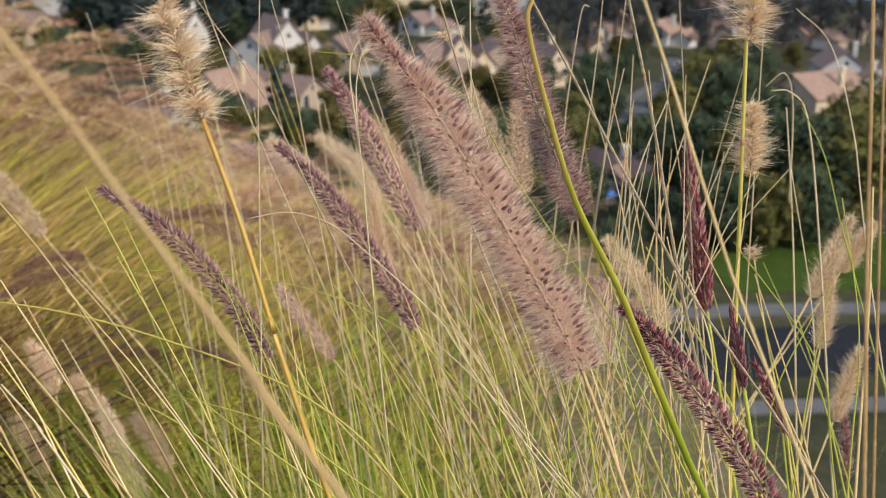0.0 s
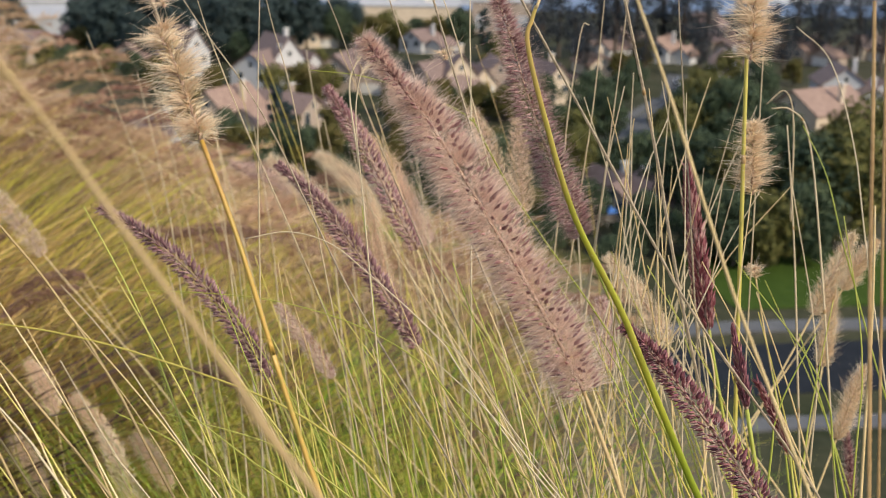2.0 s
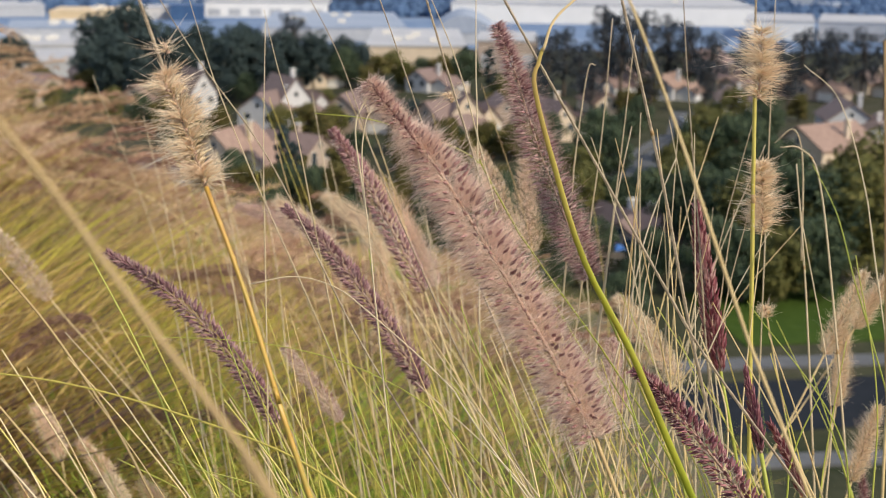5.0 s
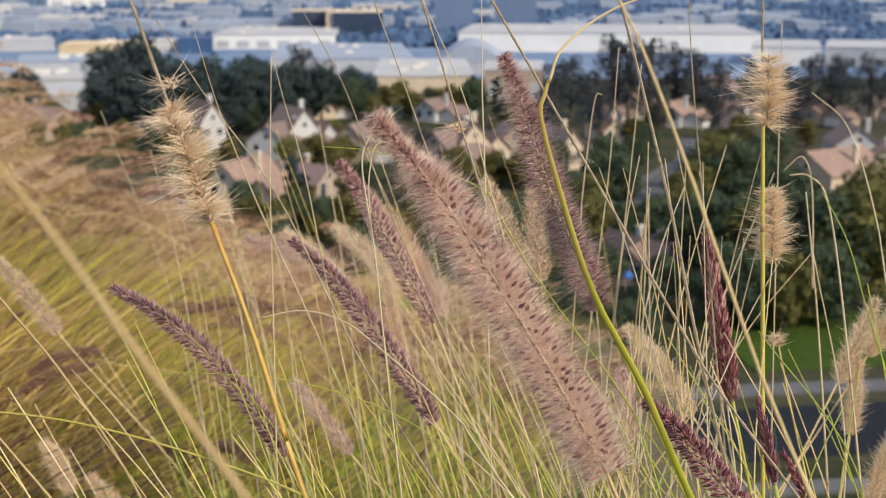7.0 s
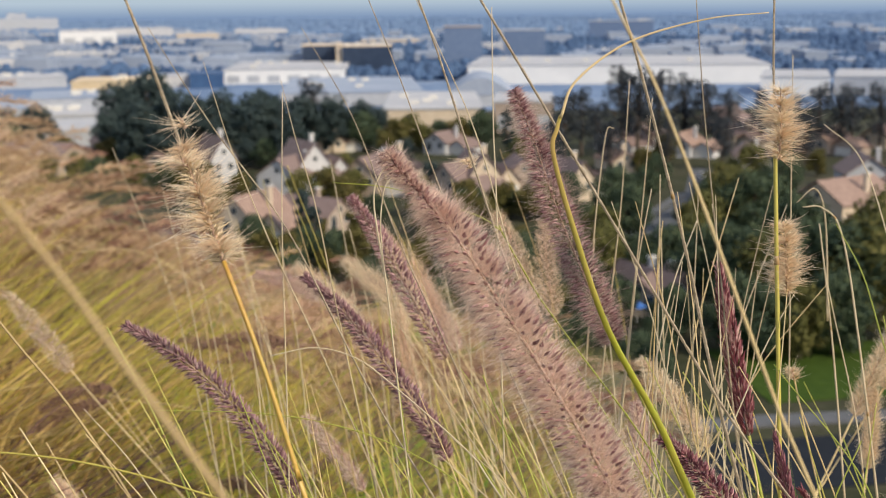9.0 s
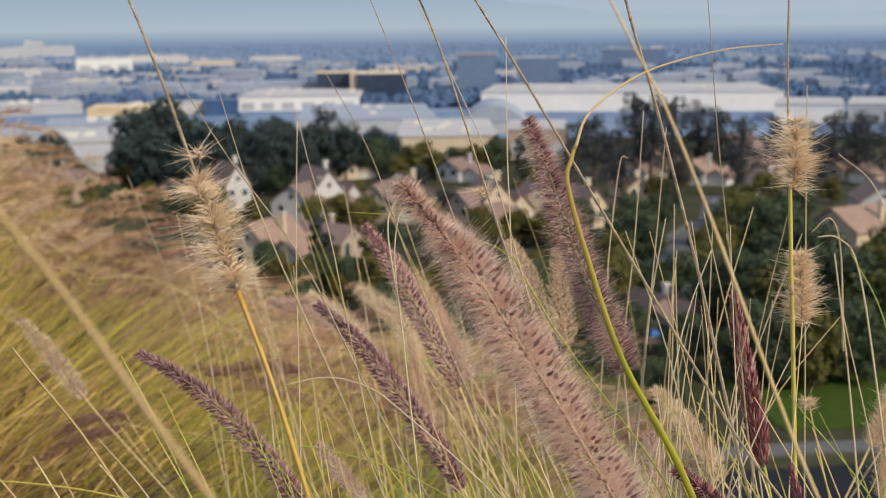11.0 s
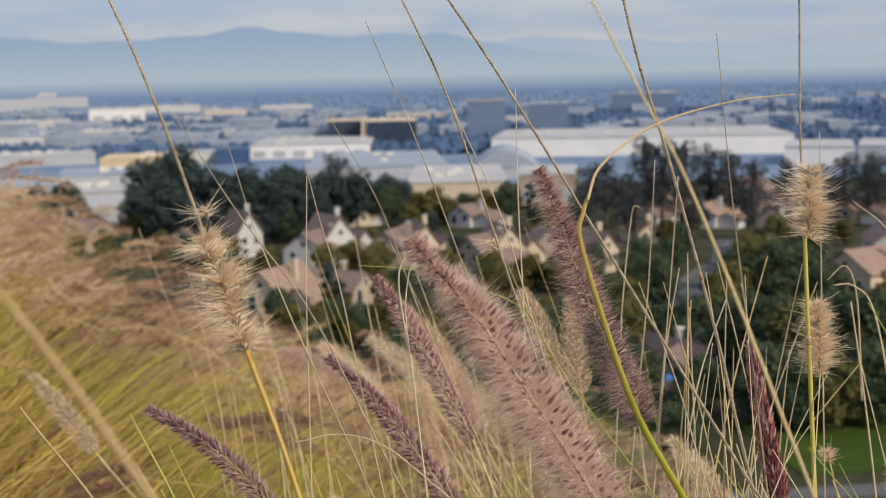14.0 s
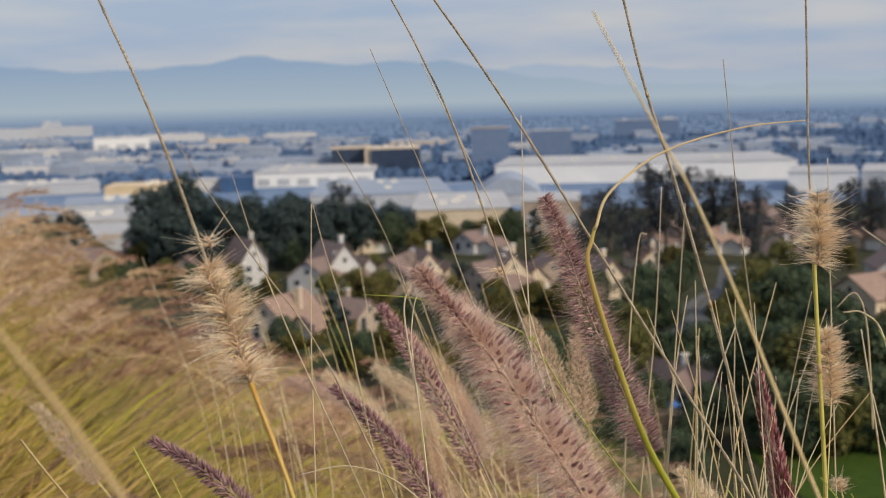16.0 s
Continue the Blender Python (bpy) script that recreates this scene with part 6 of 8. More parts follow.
stalk("long thin straw stalk", [(0.318, 0.740, -0.452), (0.163, 0.780, 0.393), (0.015, 0.818, 0.784), (-0.016, 0.826, 0.868), (-0.051, 0.836, 0.966), (-0.085, 0.844, 1.050)], 0.00093, 0.00028, M_TALL, 1, 0.22, seed=56)
stalk("long dry straw-coloured stalk", [(0.298, 0.658, -0.411), (0.170, 0.698, 0.380), (0.043, 0.738, 0.779), (0.002, 0.751, 0.906), (-0.026, 0.760, 0.993), (-0.048, 0.765, 1.044), (-0.067, 0.768, 1.081)], 0.00092, 0.00055, M_TALL, 1, 0.22, seed=57)
stalk("long straw stalk crossing the plumes", [(0.650, 0.648, -0.550), (0.352, 0.692, 0.422), (0.139, 0.723, 0.783), (0.067, 0.734, 0.904), (0.014, 0.742, 0.993), (-0.015, 0.746, 1.039), (-0.038, 0.748, 1.073), (-0.049, 0.750, 1.091)], 0.00105, 0.00058, M_TALL, 1, 0.2, seed=58)
stalk("thin dry straw-coloured stalk", [(0.327, 0.789, -0.476), (0.159, 0.826, 0.355), (-0.008, 0.862, 0.739), (-0.053, 0.872, 0.842), (-0.083, 0.880, 0.925), (-0.119, 0.886, 0.990)], 0.00089, 0.00027, M_TALL, 1, 0.22, seed=59)
stalk("thin dry straw-coloured stalk", [(0.041, 0.831, -0.239), (-0.022, 0.867, 0.348), (-0.099, 0.911, 0.759), (-0.118, 0.921, 0.859), (-0.132, 0.926, 0.909), (-0.142, 0.931, 0.951)], 0.00083, 0.00025, M_PALE, seed=60)
stalk("thin upright straw stalk", [(-0.136, 0.822, -0.214), (-0.138, 0.857, 0.309), (-0.142, 0.905, 0.726), (-0.143, 0.918, 0.843), (-0.141, 0.930, 0.942)], 0.00083, 0.00033, M_PALE, seed=61)
stalk("thin dry straw-coloured stalk", [(0.139, 0.841, -0.301), (-0.016, 0.881, 0.469), (-0.164, 0.919, 0.860), (-0.180, 0.923, 0.902), (-0.199, 0.930, 0.965)], 0.00083, 0.00025, M_PALE, seed=62)
stalk("stout dry straw-coloured stalk", [(0.352, 0.713, -0.455), (0.253, 0.759, 0.349), (0.160, 0.802, 0.756), (0.142, 0.810, 0.837), (0.122, 0.819, 0.916), (0.107, 0.824, 0.971), (0.092, 0.829, 1.021), (0.080, 0.835, 1.075), (0.077, 0.837, 1.094)], 0.00136, 0.00075, M_TALL, 1, 0.18, seed=63)
stalk("straw stalk close by, broad and bent", [(0.417, 0.349, -0.331), (0.249, 0.392, 0.486), (0.101, 0.430, 0.878), (0.080, 0.436, 0.934), (0.062, 0.440, 0.978), (0.050, 0.442, 1.001), (0.030, 0.445, 1.040)], 0.00083, 0.00033, M_STRAW, seed=64)
stalk("thin upright straw stalk", [(0.284, 0.828, -0.454), (0.239, 0.875, 0.311), (0.196, 0.921, 0.726), (0.187, 0.930, 0.810), (0.175, 0.942, 0.918), (0.165, 0.956, 1.040)], 0.00104, 0.00031, M_TALL, 1, 0.12, seed=65)
stalk("yellow-green stem of the seed heads", [(0.244, 0.777, -0.410), (0.232, 0.825, 0.312), (0.221, 0.872, 0.729), (0.218, 0.883, 0.827), (0.216, 0.892, 0.902)], 0.00177, 0.00142, M_YELLOW, seed=66)
stalk("thin pale stalk above the seed head", [(0.217, 0.891, 0.894), (0.214, 0.899, 0.961), (0.214, 0.909, 1.055), (0.214, 0.915, 1.102)], 0.00089, 0.00062, M_TALL, 1, 0.2, seed=67)
stalk("thin pale stalk behind the seed heads", [(0.260, 0.874, -0.446), (0.257, 0.923, 0.283), (0.255, 0.971, 0.700), (0.254, 0.990, 0.867), (0.254, 1.002, 0.963)], 0.00088, 0.00035, M_PALE, seed=68)
stalk("long green leaf bent over near its tip", [(0.467, 0.422, -0.382), (0.286, 0.512, 0.360), (0.120, 0.595, 0.736), (0.094, 0.608, 0.795), (0.068, 0.618, 0.843), (0.051, 0.629, 0.893), (0.041, 0.637, 0.930), (0.043, 0.640, 0.942), (0.045, 0.642, 0.949)], 0.00230, 0.00090, M_BEND, 0.35, name="grass_leaf", seed=69)
stalk("dry tip of the bent leaf", [(0.045, 0.641, 0.948), (0.053, 0.646, 0.966), (0.080, 0.651, 0.985), (0.119, 0.654, 0.996), (0.151, 0.655, 0.999)], 0.00079, 0.00024, M_STRAW, 0.4, name="grass_leaf", seed=70)
stalk("stout brown dry grass stalk", [(0.186, 0.246, -0.206), (0.184, 0.347, 0.350), (0.182, 0.468, 0.752), (0.181, 0.495, 0.841), (0.181, 0.519, 0.921), (0.181, 0.532, 0.963)], 0.00096, 0.00077, M_BROWN, 1, 0.08, seed=71)
stalk("stout brown dry grass stalk", [(0.195, 0.272, -0.219), (0.196, 0.374, 0.336), (0.197, 0.496, 0.738), (0.197, 0.524, 0.831), (0.197, 0.553, 0.929), (0.198, 0.562, 0.958)], 0.00076, 0.00061, M_BROWN, 1, 0.08, seed=72)
stalk("straw-coloured stalk beside brown ones", [(0.177, 0.319, -0.228), (0.190, 0.419, 0.312), (0.206, 0.541, 0.714), (0.210, 0.566, 0.800), (0.211, 0.585, 0.861)], 0.00097, 0.00049, M_STRAW, seed=73)
stalk("yellow leaf arching across", [(0.596, 0.339, -0.391), (0.261, 0.459, 0.374), (-0.004, 0.553, 0.686), (-0.033, 0.564, 0.722), (-0.062, 0.570, 0.744), (-0.094, 0.575, 0.759), (-0.152, 0.580, 0.777), (-0.193, 0.583, 0.786), (-0.225, 0.584, 0.790), (-0.248, 0.585, 0.791)], 0.00086, 0.00043, M_YELLOW, 0.5, name="grass_leaf", seed=74)
stalk("thin leaf arching across", [(0.709, 0.557, -0.525), (0.301, 0.691, 0.347), (0.025, 0.782, 0.650), (-0.012, 0.794, 0.690), (-0.056, 0.802, 0.714), (-0.103, 0.806, 0.728), (-0.151, 0.808, 0.734), (-0.218, 0.808, 0.736)], 0.00079, 0.00024, M_GREEN, 0.5, name="grass_leaf", seed=75)
stalk("thin curved dry grass leaf", [(0.587, 0.511, -0.463), (0.272, 0.640, 0.352), (0.030, 0.740, 0.681), (-0.000, 0.752, 0.723), (-0.053, 0.766, 0.768), (-0.076, 0.770, 0.784), (-0.102, 0.772, 0.790), (-0.130, 0.771, 0.785)], 0.00074, 0.00030, M_PALE, 0.6, name="grass_leaf", seed=76)
stalk("thin rough stalk tip", [(0.659, 0.458, -0.464), (0.319, 0.586, 0.346), (0.064, 0.683, 0.666), (0.035, 0.693, 0.702), (-0.008, 0.711, 0.760), (-0.037, 0.725, 0.806), (-0.069, 0.737, 0.845)], 0.00070, 0.00017, M_PALE, 1, 0.25, seed=77)
stalk("thin hooked dry grass leaf", [(0.035, 0.617, -0.187), (0.001, 0.684, 0.324), (-0.046, 0.775, 0.732), (-0.054, 0.792, 0.804), (-0.060, 0.803, 0.855), (-0.059, 0.809, 0.880), (-0.055, 0.812, 0.892), (-0.046, 0.813, 0.895)], 0.00074, 0.00030, M_PALE, 0.6, name="grass_leaf", seed=78)
stalk("thin hooked dry grass leaf", [(-0.062, 0.868, 0.811), (-0.070, 0.874, 0.866), (-0.066, 0.877, 0.886), (-0.056, 0.878, 0.896), (-0.043, 0.879, 0.896)], 0.00079, 0.00032, M_PALE, 0.6, name="grass_leaf", seed=79)
stalk("thin leaf arching over", [(0.540, 0.796, -0.569), (0.249, 0.841, 0.445), (0.041, 0.873, 0.809), (0.018, 0.876, 0.848), (-0.017, 0.876, 0.865), (-0.060, 0.876, 0.878), (-0.099, 0.875, 0.882)], 0.00079, 0.00028, M_GREEN, 0.6, name="grass_leaf", seed=80)
stalk("pale grass stalk curved over", [(0.384, 0.680, -0.455), (0.354, 0.791, 0.159), (0.322, 0.912, 0.560), (0.308, 0.962, 0.728), (0.297, 0.990, 0.819), (0.282, 0.996, 0.841), (0.266, 0.997, 0.842)], 0.00116, 0.00058, M_PALE, seed=81)
stalk("pale grass stalk curved over", [(0.326, 0.683, -0.432), (0.311, 0.790, 0.157), (0.294, 0.911, 0.559), (0.288, 0.954, 0.701), (0.284, 0.974, 0.767), (0.279, 0.993, 0.829)], 0.00116, 0.00058, M_PALE, seed=82)
stalk("green grass stalk curved over", [(0.577, 0.638, -0.524), (0.441, 0.780, 0.296), (0.330, 0.897, 0.683), (0.310, 0.917, 0.750), (0.296, 0.932, 0.801), (0.277, 0.943, 0.838)], 0.00088, 0.00035, M_GREEN, seed=83)
stalk("thin arching pale grass stalk", [(0.467, 0.693, -0.498), (0.400, 0.843, 0.330), (0.346, 0.963, 0.729), (0.334, 0.988, 0.813), (0.314, 1.008, 0.879), (0.285, 1.016, 0.907)], 0.00081, 0.00032, M_PALE, seed=84)
stalk("thin curl of a stalk", [(0.300, 1.028, 0.739), (0.297, 1.038, 0.822), (0.288, 1.041, 0.850), (0.272, 1.038, 0.839)], 0.00093, 0.00037, M_PALE, seed=85)
stalk("thin pale dry grass stalk", [(0.030, 0.742, -0.216), (0.072, 0.841, 0.325), (0.123, 0.961, 0.724), (0.133, 0.984, 0.799), (0.145, 1.001, 0.857)], 0.00093, 0.00037, M_PALE, seed=86)
stalk("thin pale dry grass stalk", [(-0.036, 0.742, -0.211), (0.042, 0.837, 0.311), (0.140, 0.955, 0.702), (0.159, 0.977, 0.778), (0.181, 0.994, 0.832)], 0.00093, 0.00037, M_PALE, seed=87)
stalk("thin pale dry grass stalk", [(0.050, 0.929, -0.265), (0.073, 0.972, 0.346), (0.099, 1.021, 0.763), (0.102, 1.028, 0.818), (0.111, 1.037, 0.896), (0.118, 1.038, 0.903)], 0.00093, 0.00037, M_PALE, seed=88)
stalk("thin pale dry grass stalk", [(0.033, 0.927, -0.262), (0.069, 0.968, 0.311), (0.112, 1.018, 0.725), (0.124, 1.031, 0.836), (0.131, 1.044, 0.941)], 0.00093, 0.00037, M_PALE, seed=89)
stalk("thin pale dry grass stalk", [(0.051, 0.927, -0.265), (0.087, 0.969, 0.310), (0.131, 1.019, 0.725), (0.142, 1.032, 0.835), (0.150, 1.043, 0.927)], 0.00093, 0.00037, M_PALE, seed=90)
stalk("thin pale dry grass stalk", [(0.038, 0.833, -0.240), (0.029, 0.876, 0.405), (0.019, 0.924, 0.822), (0.016, 0.934, 0.914), (0.015, 0.944, 1.003)], 0.00083, 0.00033, M_PALE, seed=91)
stalk("thin pale dry grass stalk", [(0.266, 0.790, -0.430), (0.148, 0.831, 0.407), (0.033, 0.872, 0.809), (0.004, 0.883, 0.911), (-0.023, 0.889, 0.975), (-0.055, 0.895, 1.042)], 0.00079, 0.00024, M_PALE, seed=92)
stalk("plain dry straw-coloured stalk", [(0.145, 0.348, -0.227), (-0.004, 0.430, 0.348), (-0.198, 0.538, 0.705), (-0.216, 0.547, 0.737), (-0.233, 0.557, 0.768)], 0.00083, 0.00058, M_TAN, seed=93)
stalk("plain dry straw-coloured stalk", [(0.353, 0.440, -0.355), (0.089, 0.534, 0.345), (-0.176, 0.628, 0.657), (-0.213, 0.641, 0.700), (-0.253, 0.654, 0.743), (-0.273, 0.660, 0.764)], 0.00097, 0.00068, M_TAN, seed=94)
stalk("plain dry straw-coloured stalk", [(0.209, 0.488, -0.308), (0.054, 0.567, 0.284), (-0.154, 0.673, 0.633), (-0.201, 0.697, 0.713), (-0.241, 0.714, 0.768), (-0.273, 0.724, 0.804), (-0.288, 0.729, 0.821)], 0.00104, 0.00073, M_TAN, seed=95)
stalk("plain dry straw-coloured stalk", [(0.395, 0.478, -0.389), (0.133, 0.577, 0.315), (-0.123, 0.673, 0.634), (-0.173, 0.692, 0.697), (-0.205, 0.705, 0.739), (-0.234, 0.714, 0.769)], 0.00087, 0.00035, M_PALE, seed=96)
stalk("plain dry straw-coloured stalk", [(0.352, 0.343, -0.308), (0.087, 0.442, 0.388), (-0.171, 0.538, 0.705), (-0.196, 0.548, 0.737), (-0.216, 0.554, 0.758)], 0.00083, 0.00050, M_PALE, seed=97)
stalk("yellow-green upright grass stalk", [(0.089, 0.535, -0.203), (0.000, 0.604, 0.232), (-0.146, 0.718, 0.609), (-0.182, 0.746, 0.701), (-0.205, 0.760, 0.751), (-0.236, 0.776, 0.803)], 0.00111, 0.00045, M_GREEN, seed=98)
stalk("plain dry straw-coloured stalk", [(0.440, 0.384, -0.355), (0.128, 0.490, 0.375), (-0.143, 0.583, 0.682), (-0.171, 0.593, 0.714), (-0.202, 0.607, 0.762)], 0.00075, 0.00026, M_PALE, 1, 0.2, seed=99)
stalk("straw stem in the thicket", [(0.171, 0.625, -0.313), (0.086, 0.694, 0.184), (-0.056, 0.808, 0.563), (-0.091, 0.837, 0.659), (-0.118, 0.861, 0.738)], 0.00104, 0.00037, M_STRAW, seed=100)
stalk("green stem in the thicket", [(0.150, 0.719, -0.298), (0.085, 0.782, 0.129), (-0.034, 0.898, 0.515), (-0.064, 0.928, 0.613), (-0.103, 0.952, 0.692)], 0.00116, 0.00041, M_GREEN, seed=101)
stalk("green stem in the thicket", [(0.274, 0.613, -0.384), (0.155, 0.697, 0.192), (-0.006, 0.809, 0.564), (-0.037, 0.830, 0.636), (-0.061, 0.875, 0.783)], 0.00104, 0.00037, M_GREEN, seed=102)
stalk("straw stem in the thicket", [(0.206, 0.520, -0.318), (0.128, 0.602, 0.225), (0.017, 0.719, 0.613), (-0.007, 0.745, 0.698), (-0.035, 0.764, 0.762)], 0.00093, 0.00032, M_STRAW, seed=103)
stalk("green stem in the thicket", [(0.148, 0.523, -0.272), (0.109, 0.599, 0.216), (0.047, 0.719, 0.614), (0.034, 0.745, 0.699), (0.006, 0.767, 0.773)], 0.00111, 0.00039, M_GREEN, seed=104)
stalk("straw stem in the thicket", [(0.180, 0.616, -0.321), (0.128, 0.690, 0.171), (0.044, 0.809, 0.565), (0.021, 0.843, 0.677), (0.002, 0.871, 0.773)], 0.00083, 0.00029, M_STRAW, seed=105)
stalk("straw stem in the thicket", [(0.254, 0.510, -0.335), (0.173, 0.602, 0.224), (0.069, 0.719, 0.614), (0.045, 0.747, 0.707), (0.025, 0.762, 0.756)], 0.00093, 0.00032, M_STRAW, seed=106)
stalk("green stem in the thicket", [(0.142, 0.520, -0.265), (0.121, 0.599, 0.214), (0.088, 0.719, 0.615), (0.082, 0.739, 0.679), (0.051, 0.758, 0.742)], 0.00093, 0.00032, M_GREEN, seed=107)
stalk("green stem in the thicket", [(0.240, 0.462, -0.310), (0.178, 0.556, 0.244), (0.100, 0.675, 0.639), (0.088, 0.693, 0.699), (0.062, 0.709, 0.752)], 0.00087, 0.00030, M_GREEN, seed=108)
stalk("straw stem in the thicket", [(0.407, 0.591, -0.433), (0.278, 0.695, 0.189), (0.136, 0.810, 0.567), (0.100, 0.838, 0.663), (0.086, 0.858, 0.727)], 0.00104, 0.00037, M_STRAW, seed=109)
stalk("green stem in the thicket", [(0.282, 0.504, -0.344), (0.218, 0.601, 0.221), (0.140, 0.720, 0.616), (0.127, 0.739, 0.680), (0.111, 0.754, 0.729)], 0.00130, 0.00045, M_GREEN, seed=110)
stalk("green stem in the thicket", [(0.416, 0.498, -0.406), (0.292, 0.605, 0.235), (0.158, 0.720, 0.616), (0.138, 0.737, 0.673), (0.103, 0.754, 0.729)], 0.00111, 0.00039, M_GREEN, seed=111)
stalk("straw stem in the thicket", [(0.279, 0.594, -0.378), (0.243, 0.690, 0.169), (0.199, 0.810, 0.569), (0.188, 0.839, 0.665), (0.165, 0.865, 0.753)], 0.00125, 0.00044, M_STRAW, seed=112)
stalk("straw stem in the thicket", [(0.250, 0.595, -0.367), (0.235, 0.689, 0.167), (0.216, 0.810, 0.569), (0.211, 0.838, 0.662), (0.226, 0.880, 0.802)], 0.00104, 0.00037, M_STRAW, seed=113)
stalk("green stem in the thicket", [(0.130, 0.511, -0.249), (0.165, 0.600, 0.218), (0.212, 0.720, 0.617), (0.220, 0.740, 0.682), (0.244, 0.755, 0.733)], 0.00111, 0.00039, M_GREEN, seed=114)
stalk("green stem in the thicket", [(0.174, 0.646, -0.319), (0.218, 0.735, 0.148), (0.276, 0.855, 0.546), (0.287, 0.879, 0.623), (0.303, 0.904, 0.708)], 0.00110, 0.00039, M_GREEN, seed=115)
stalk("straw stem in the thicket", [(0.265, 0.684, -0.404), (0.280, 0.780, 0.121), (0.300, 0.901, 0.523), (0.306, 0.938, 0.648), (0.284, 0.978, 0.781)], 0.00116, 0.00041, M_PALE, seed=116)
stalk("green stem in the thicket", [(0.416, 0.584, -0.435), (0.359, 0.691, 0.173), (0.295, 0.811, 0.571), (0.280, 0.839, 0.663), (0.215, 0.865, 0.750)], 0.00104, 0.00037, M_GREEN, seed=117)
stalk("straw stem in the thicket", [(0.676, 0.578, -0.524), (0.469, 0.702, 0.209), (0.286, 0.811, 0.571), (0.238, 0.839, 0.666), (0.190, 0.864, 0.749)], 0.00104, 0.00037, M_STRAW, seed=118)
stalk("green stem in the thicket", [(0.267, 0.589, -0.371), (0.283, 0.690, 0.169), (0.303, 0.811, 0.571), (0.309, 0.845, 0.684), (0.294, 0.875, 0.783)], 0.00104, 0.00037, M_GREEN, seed=119)
stalk("green stem in the thicket", [(0.981, 0.421, -0.575), (0.286, 0.560, 0.431), (-0.059, 0.629, 0.660), (-0.106, 0.638, 0.690), (-0.145, 0.646, 0.717)], 0.00081, 0.00028, M_GREEN, seed=120)
stalk("green stem in the thicket", [(1.014, 0.511, -0.620), (0.309, 0.650, 0.385), (-0.038, 0.719, 0.612), (-0.102, 0.731, 0.654), (-0.185, 0.738, 0.676)], 0.00093, 0.00032, M_GREEN, seed=121)
stalk("green stem in the thicket", [(0.742, 0.615, -0.563), (0.210, 0.734, 0.315), (-0.122, 0.808, 0.561), (-0.186, 0.822, 0.609), (-0.241, 0.830, 0.635)], 0.00104, 0.00037, M_GREEN, seed=122)
stalk("straw stem in the thicket", [(0.638, 0.602, -0.524), (0.263, 0.719, 0.268), (-0.022, 0.808, 0.564), (-0.091, 0.830, 0.635), (-0.126, 0.847, 0.690)], 0.00083, 0.00029, M_STRAW, seed=123)
stalk("straw stem in the thicket", [(0.464, 0.634, -0.476), (0.325, 0.741, 0.167), (0.179, 0.855, 0.544), (0.141, 0.884, 0.641), (0.128, 0.913, 0.738)], 0.00088, 0.00031, M_PALE, seed=124)
stalk("straw stem in the thicket", [(0.744, 0.408, -0.475), (0.355, 0.538, 0.359), (0.080, 0.629, 0.663), (0.030, 0.646, 0.718), (-0.020, 0.659, 0.761)], 0.00065, 0.00023, M_PALE, seed=125)
stalk("straw stem in the thicket", [(0.503, 0.456, -0.410), (0.279, 0.569, 0.289), (0.072, 0.674, 0.638), (0.025, 0.698, 0.718), (-0.015, 0.709, 0.754)], 0.00070, 0.00024, M_PALE, seed=126)
stalk("straw stem in the thicket", [(0.122, 0.611, -0.252), (0.149, 0.689, 0.168), (0.190, 0.810, 0.569), (0.201, 0.839, 0.665), (0.180, 0.858, 0.729)], 0.00125, 0.00044, M_STRAW, seed=127)
stalk("straw stem in the thicket", [(0.352, 0.589, -0.407), (0.285, 0.691, 0.174), (0.207, 0.810, 0.569), (0.193, 0.832, 0.641), (0.173, 0.849, 0.697)], 0.00104, 0.00037, M_PALE, seed=128)
stalk("thin dry stem rising from the tuft", [(0.202, 0.735, -0.363), (0.188, 0.784, 0.304), (0.174, 0.838, 0.721), (0.171, 0.848, 0.798), (0.168, 0.858, 0.874)], 0.00071, 0.00025, M_PALE, 1, 0.15, seed=129)
stalk("thin dry stem rising from the tuft", [(0.083, 0.843, -0.260), (0.141, 0.889, 0.272), (0.213, 0.946, 0.682), (0.223, 0.954, 0.739), (0.235, 0.961, 0.794)], 0.00087, 0.00030, M_PALE, 1, 0.15, seed=130)
stalk("thin dry stem rising from the tuft", [(-0.225, 0.899, -0.192), (-0.012, 0.952, 0.311), (0.215, 1.008, 0.660), (0.252, 1.017, 0.717), (0.297, 1.026, 0.771)], 0.00087, 0.00031, M_STRAW, 1, 0.15, seed=131)
stalk("thin dry stem rising from the tuft", [(0.045, 0.730, -0.217), (0.082, 0.773, 0.311), (0.130, 0.829, 0.724), (0.137, 0.837, 0.778), (0.144, 0.844, 0.830)], 0.00079, 0.00028, M_PALE, 1, 0.15, seed=132)
stalk("thin dry stem rising from the tuft", [(0.157, 0.878, -0.327), (0.166, 0.923, 0.254), (0.178, 0.978, 0.670), (0.180, 0.991, 0.763), (0.183, 1.002, 0.853)], 0.00098, 0.00034, M_PALE, 1, 0.15, seed=133)
stalk("thin dry stem rising from the tuft", [(0.112, 0.913, -0.290), (0.153, 0.957, 0.245), (0.204, 1.014, 0.658), (0.211, 1.021, 0.710), (0.218, 1.028, 0.761)], 0.00105, 0.00037, M_PALE, 1, 0.15, seed=134)
stalk("thin dry stem rising from the tuft", [(0.176, 0.911, -0.354), (0.170, 0.955, 0.243), (0.162, 1.009, 0.660), (0.160, 1.020, 0.740), (0.158, 1.030, 0.819)], 0.00102, 0.00036, M_PALE, 1, 0.15, seed=135)
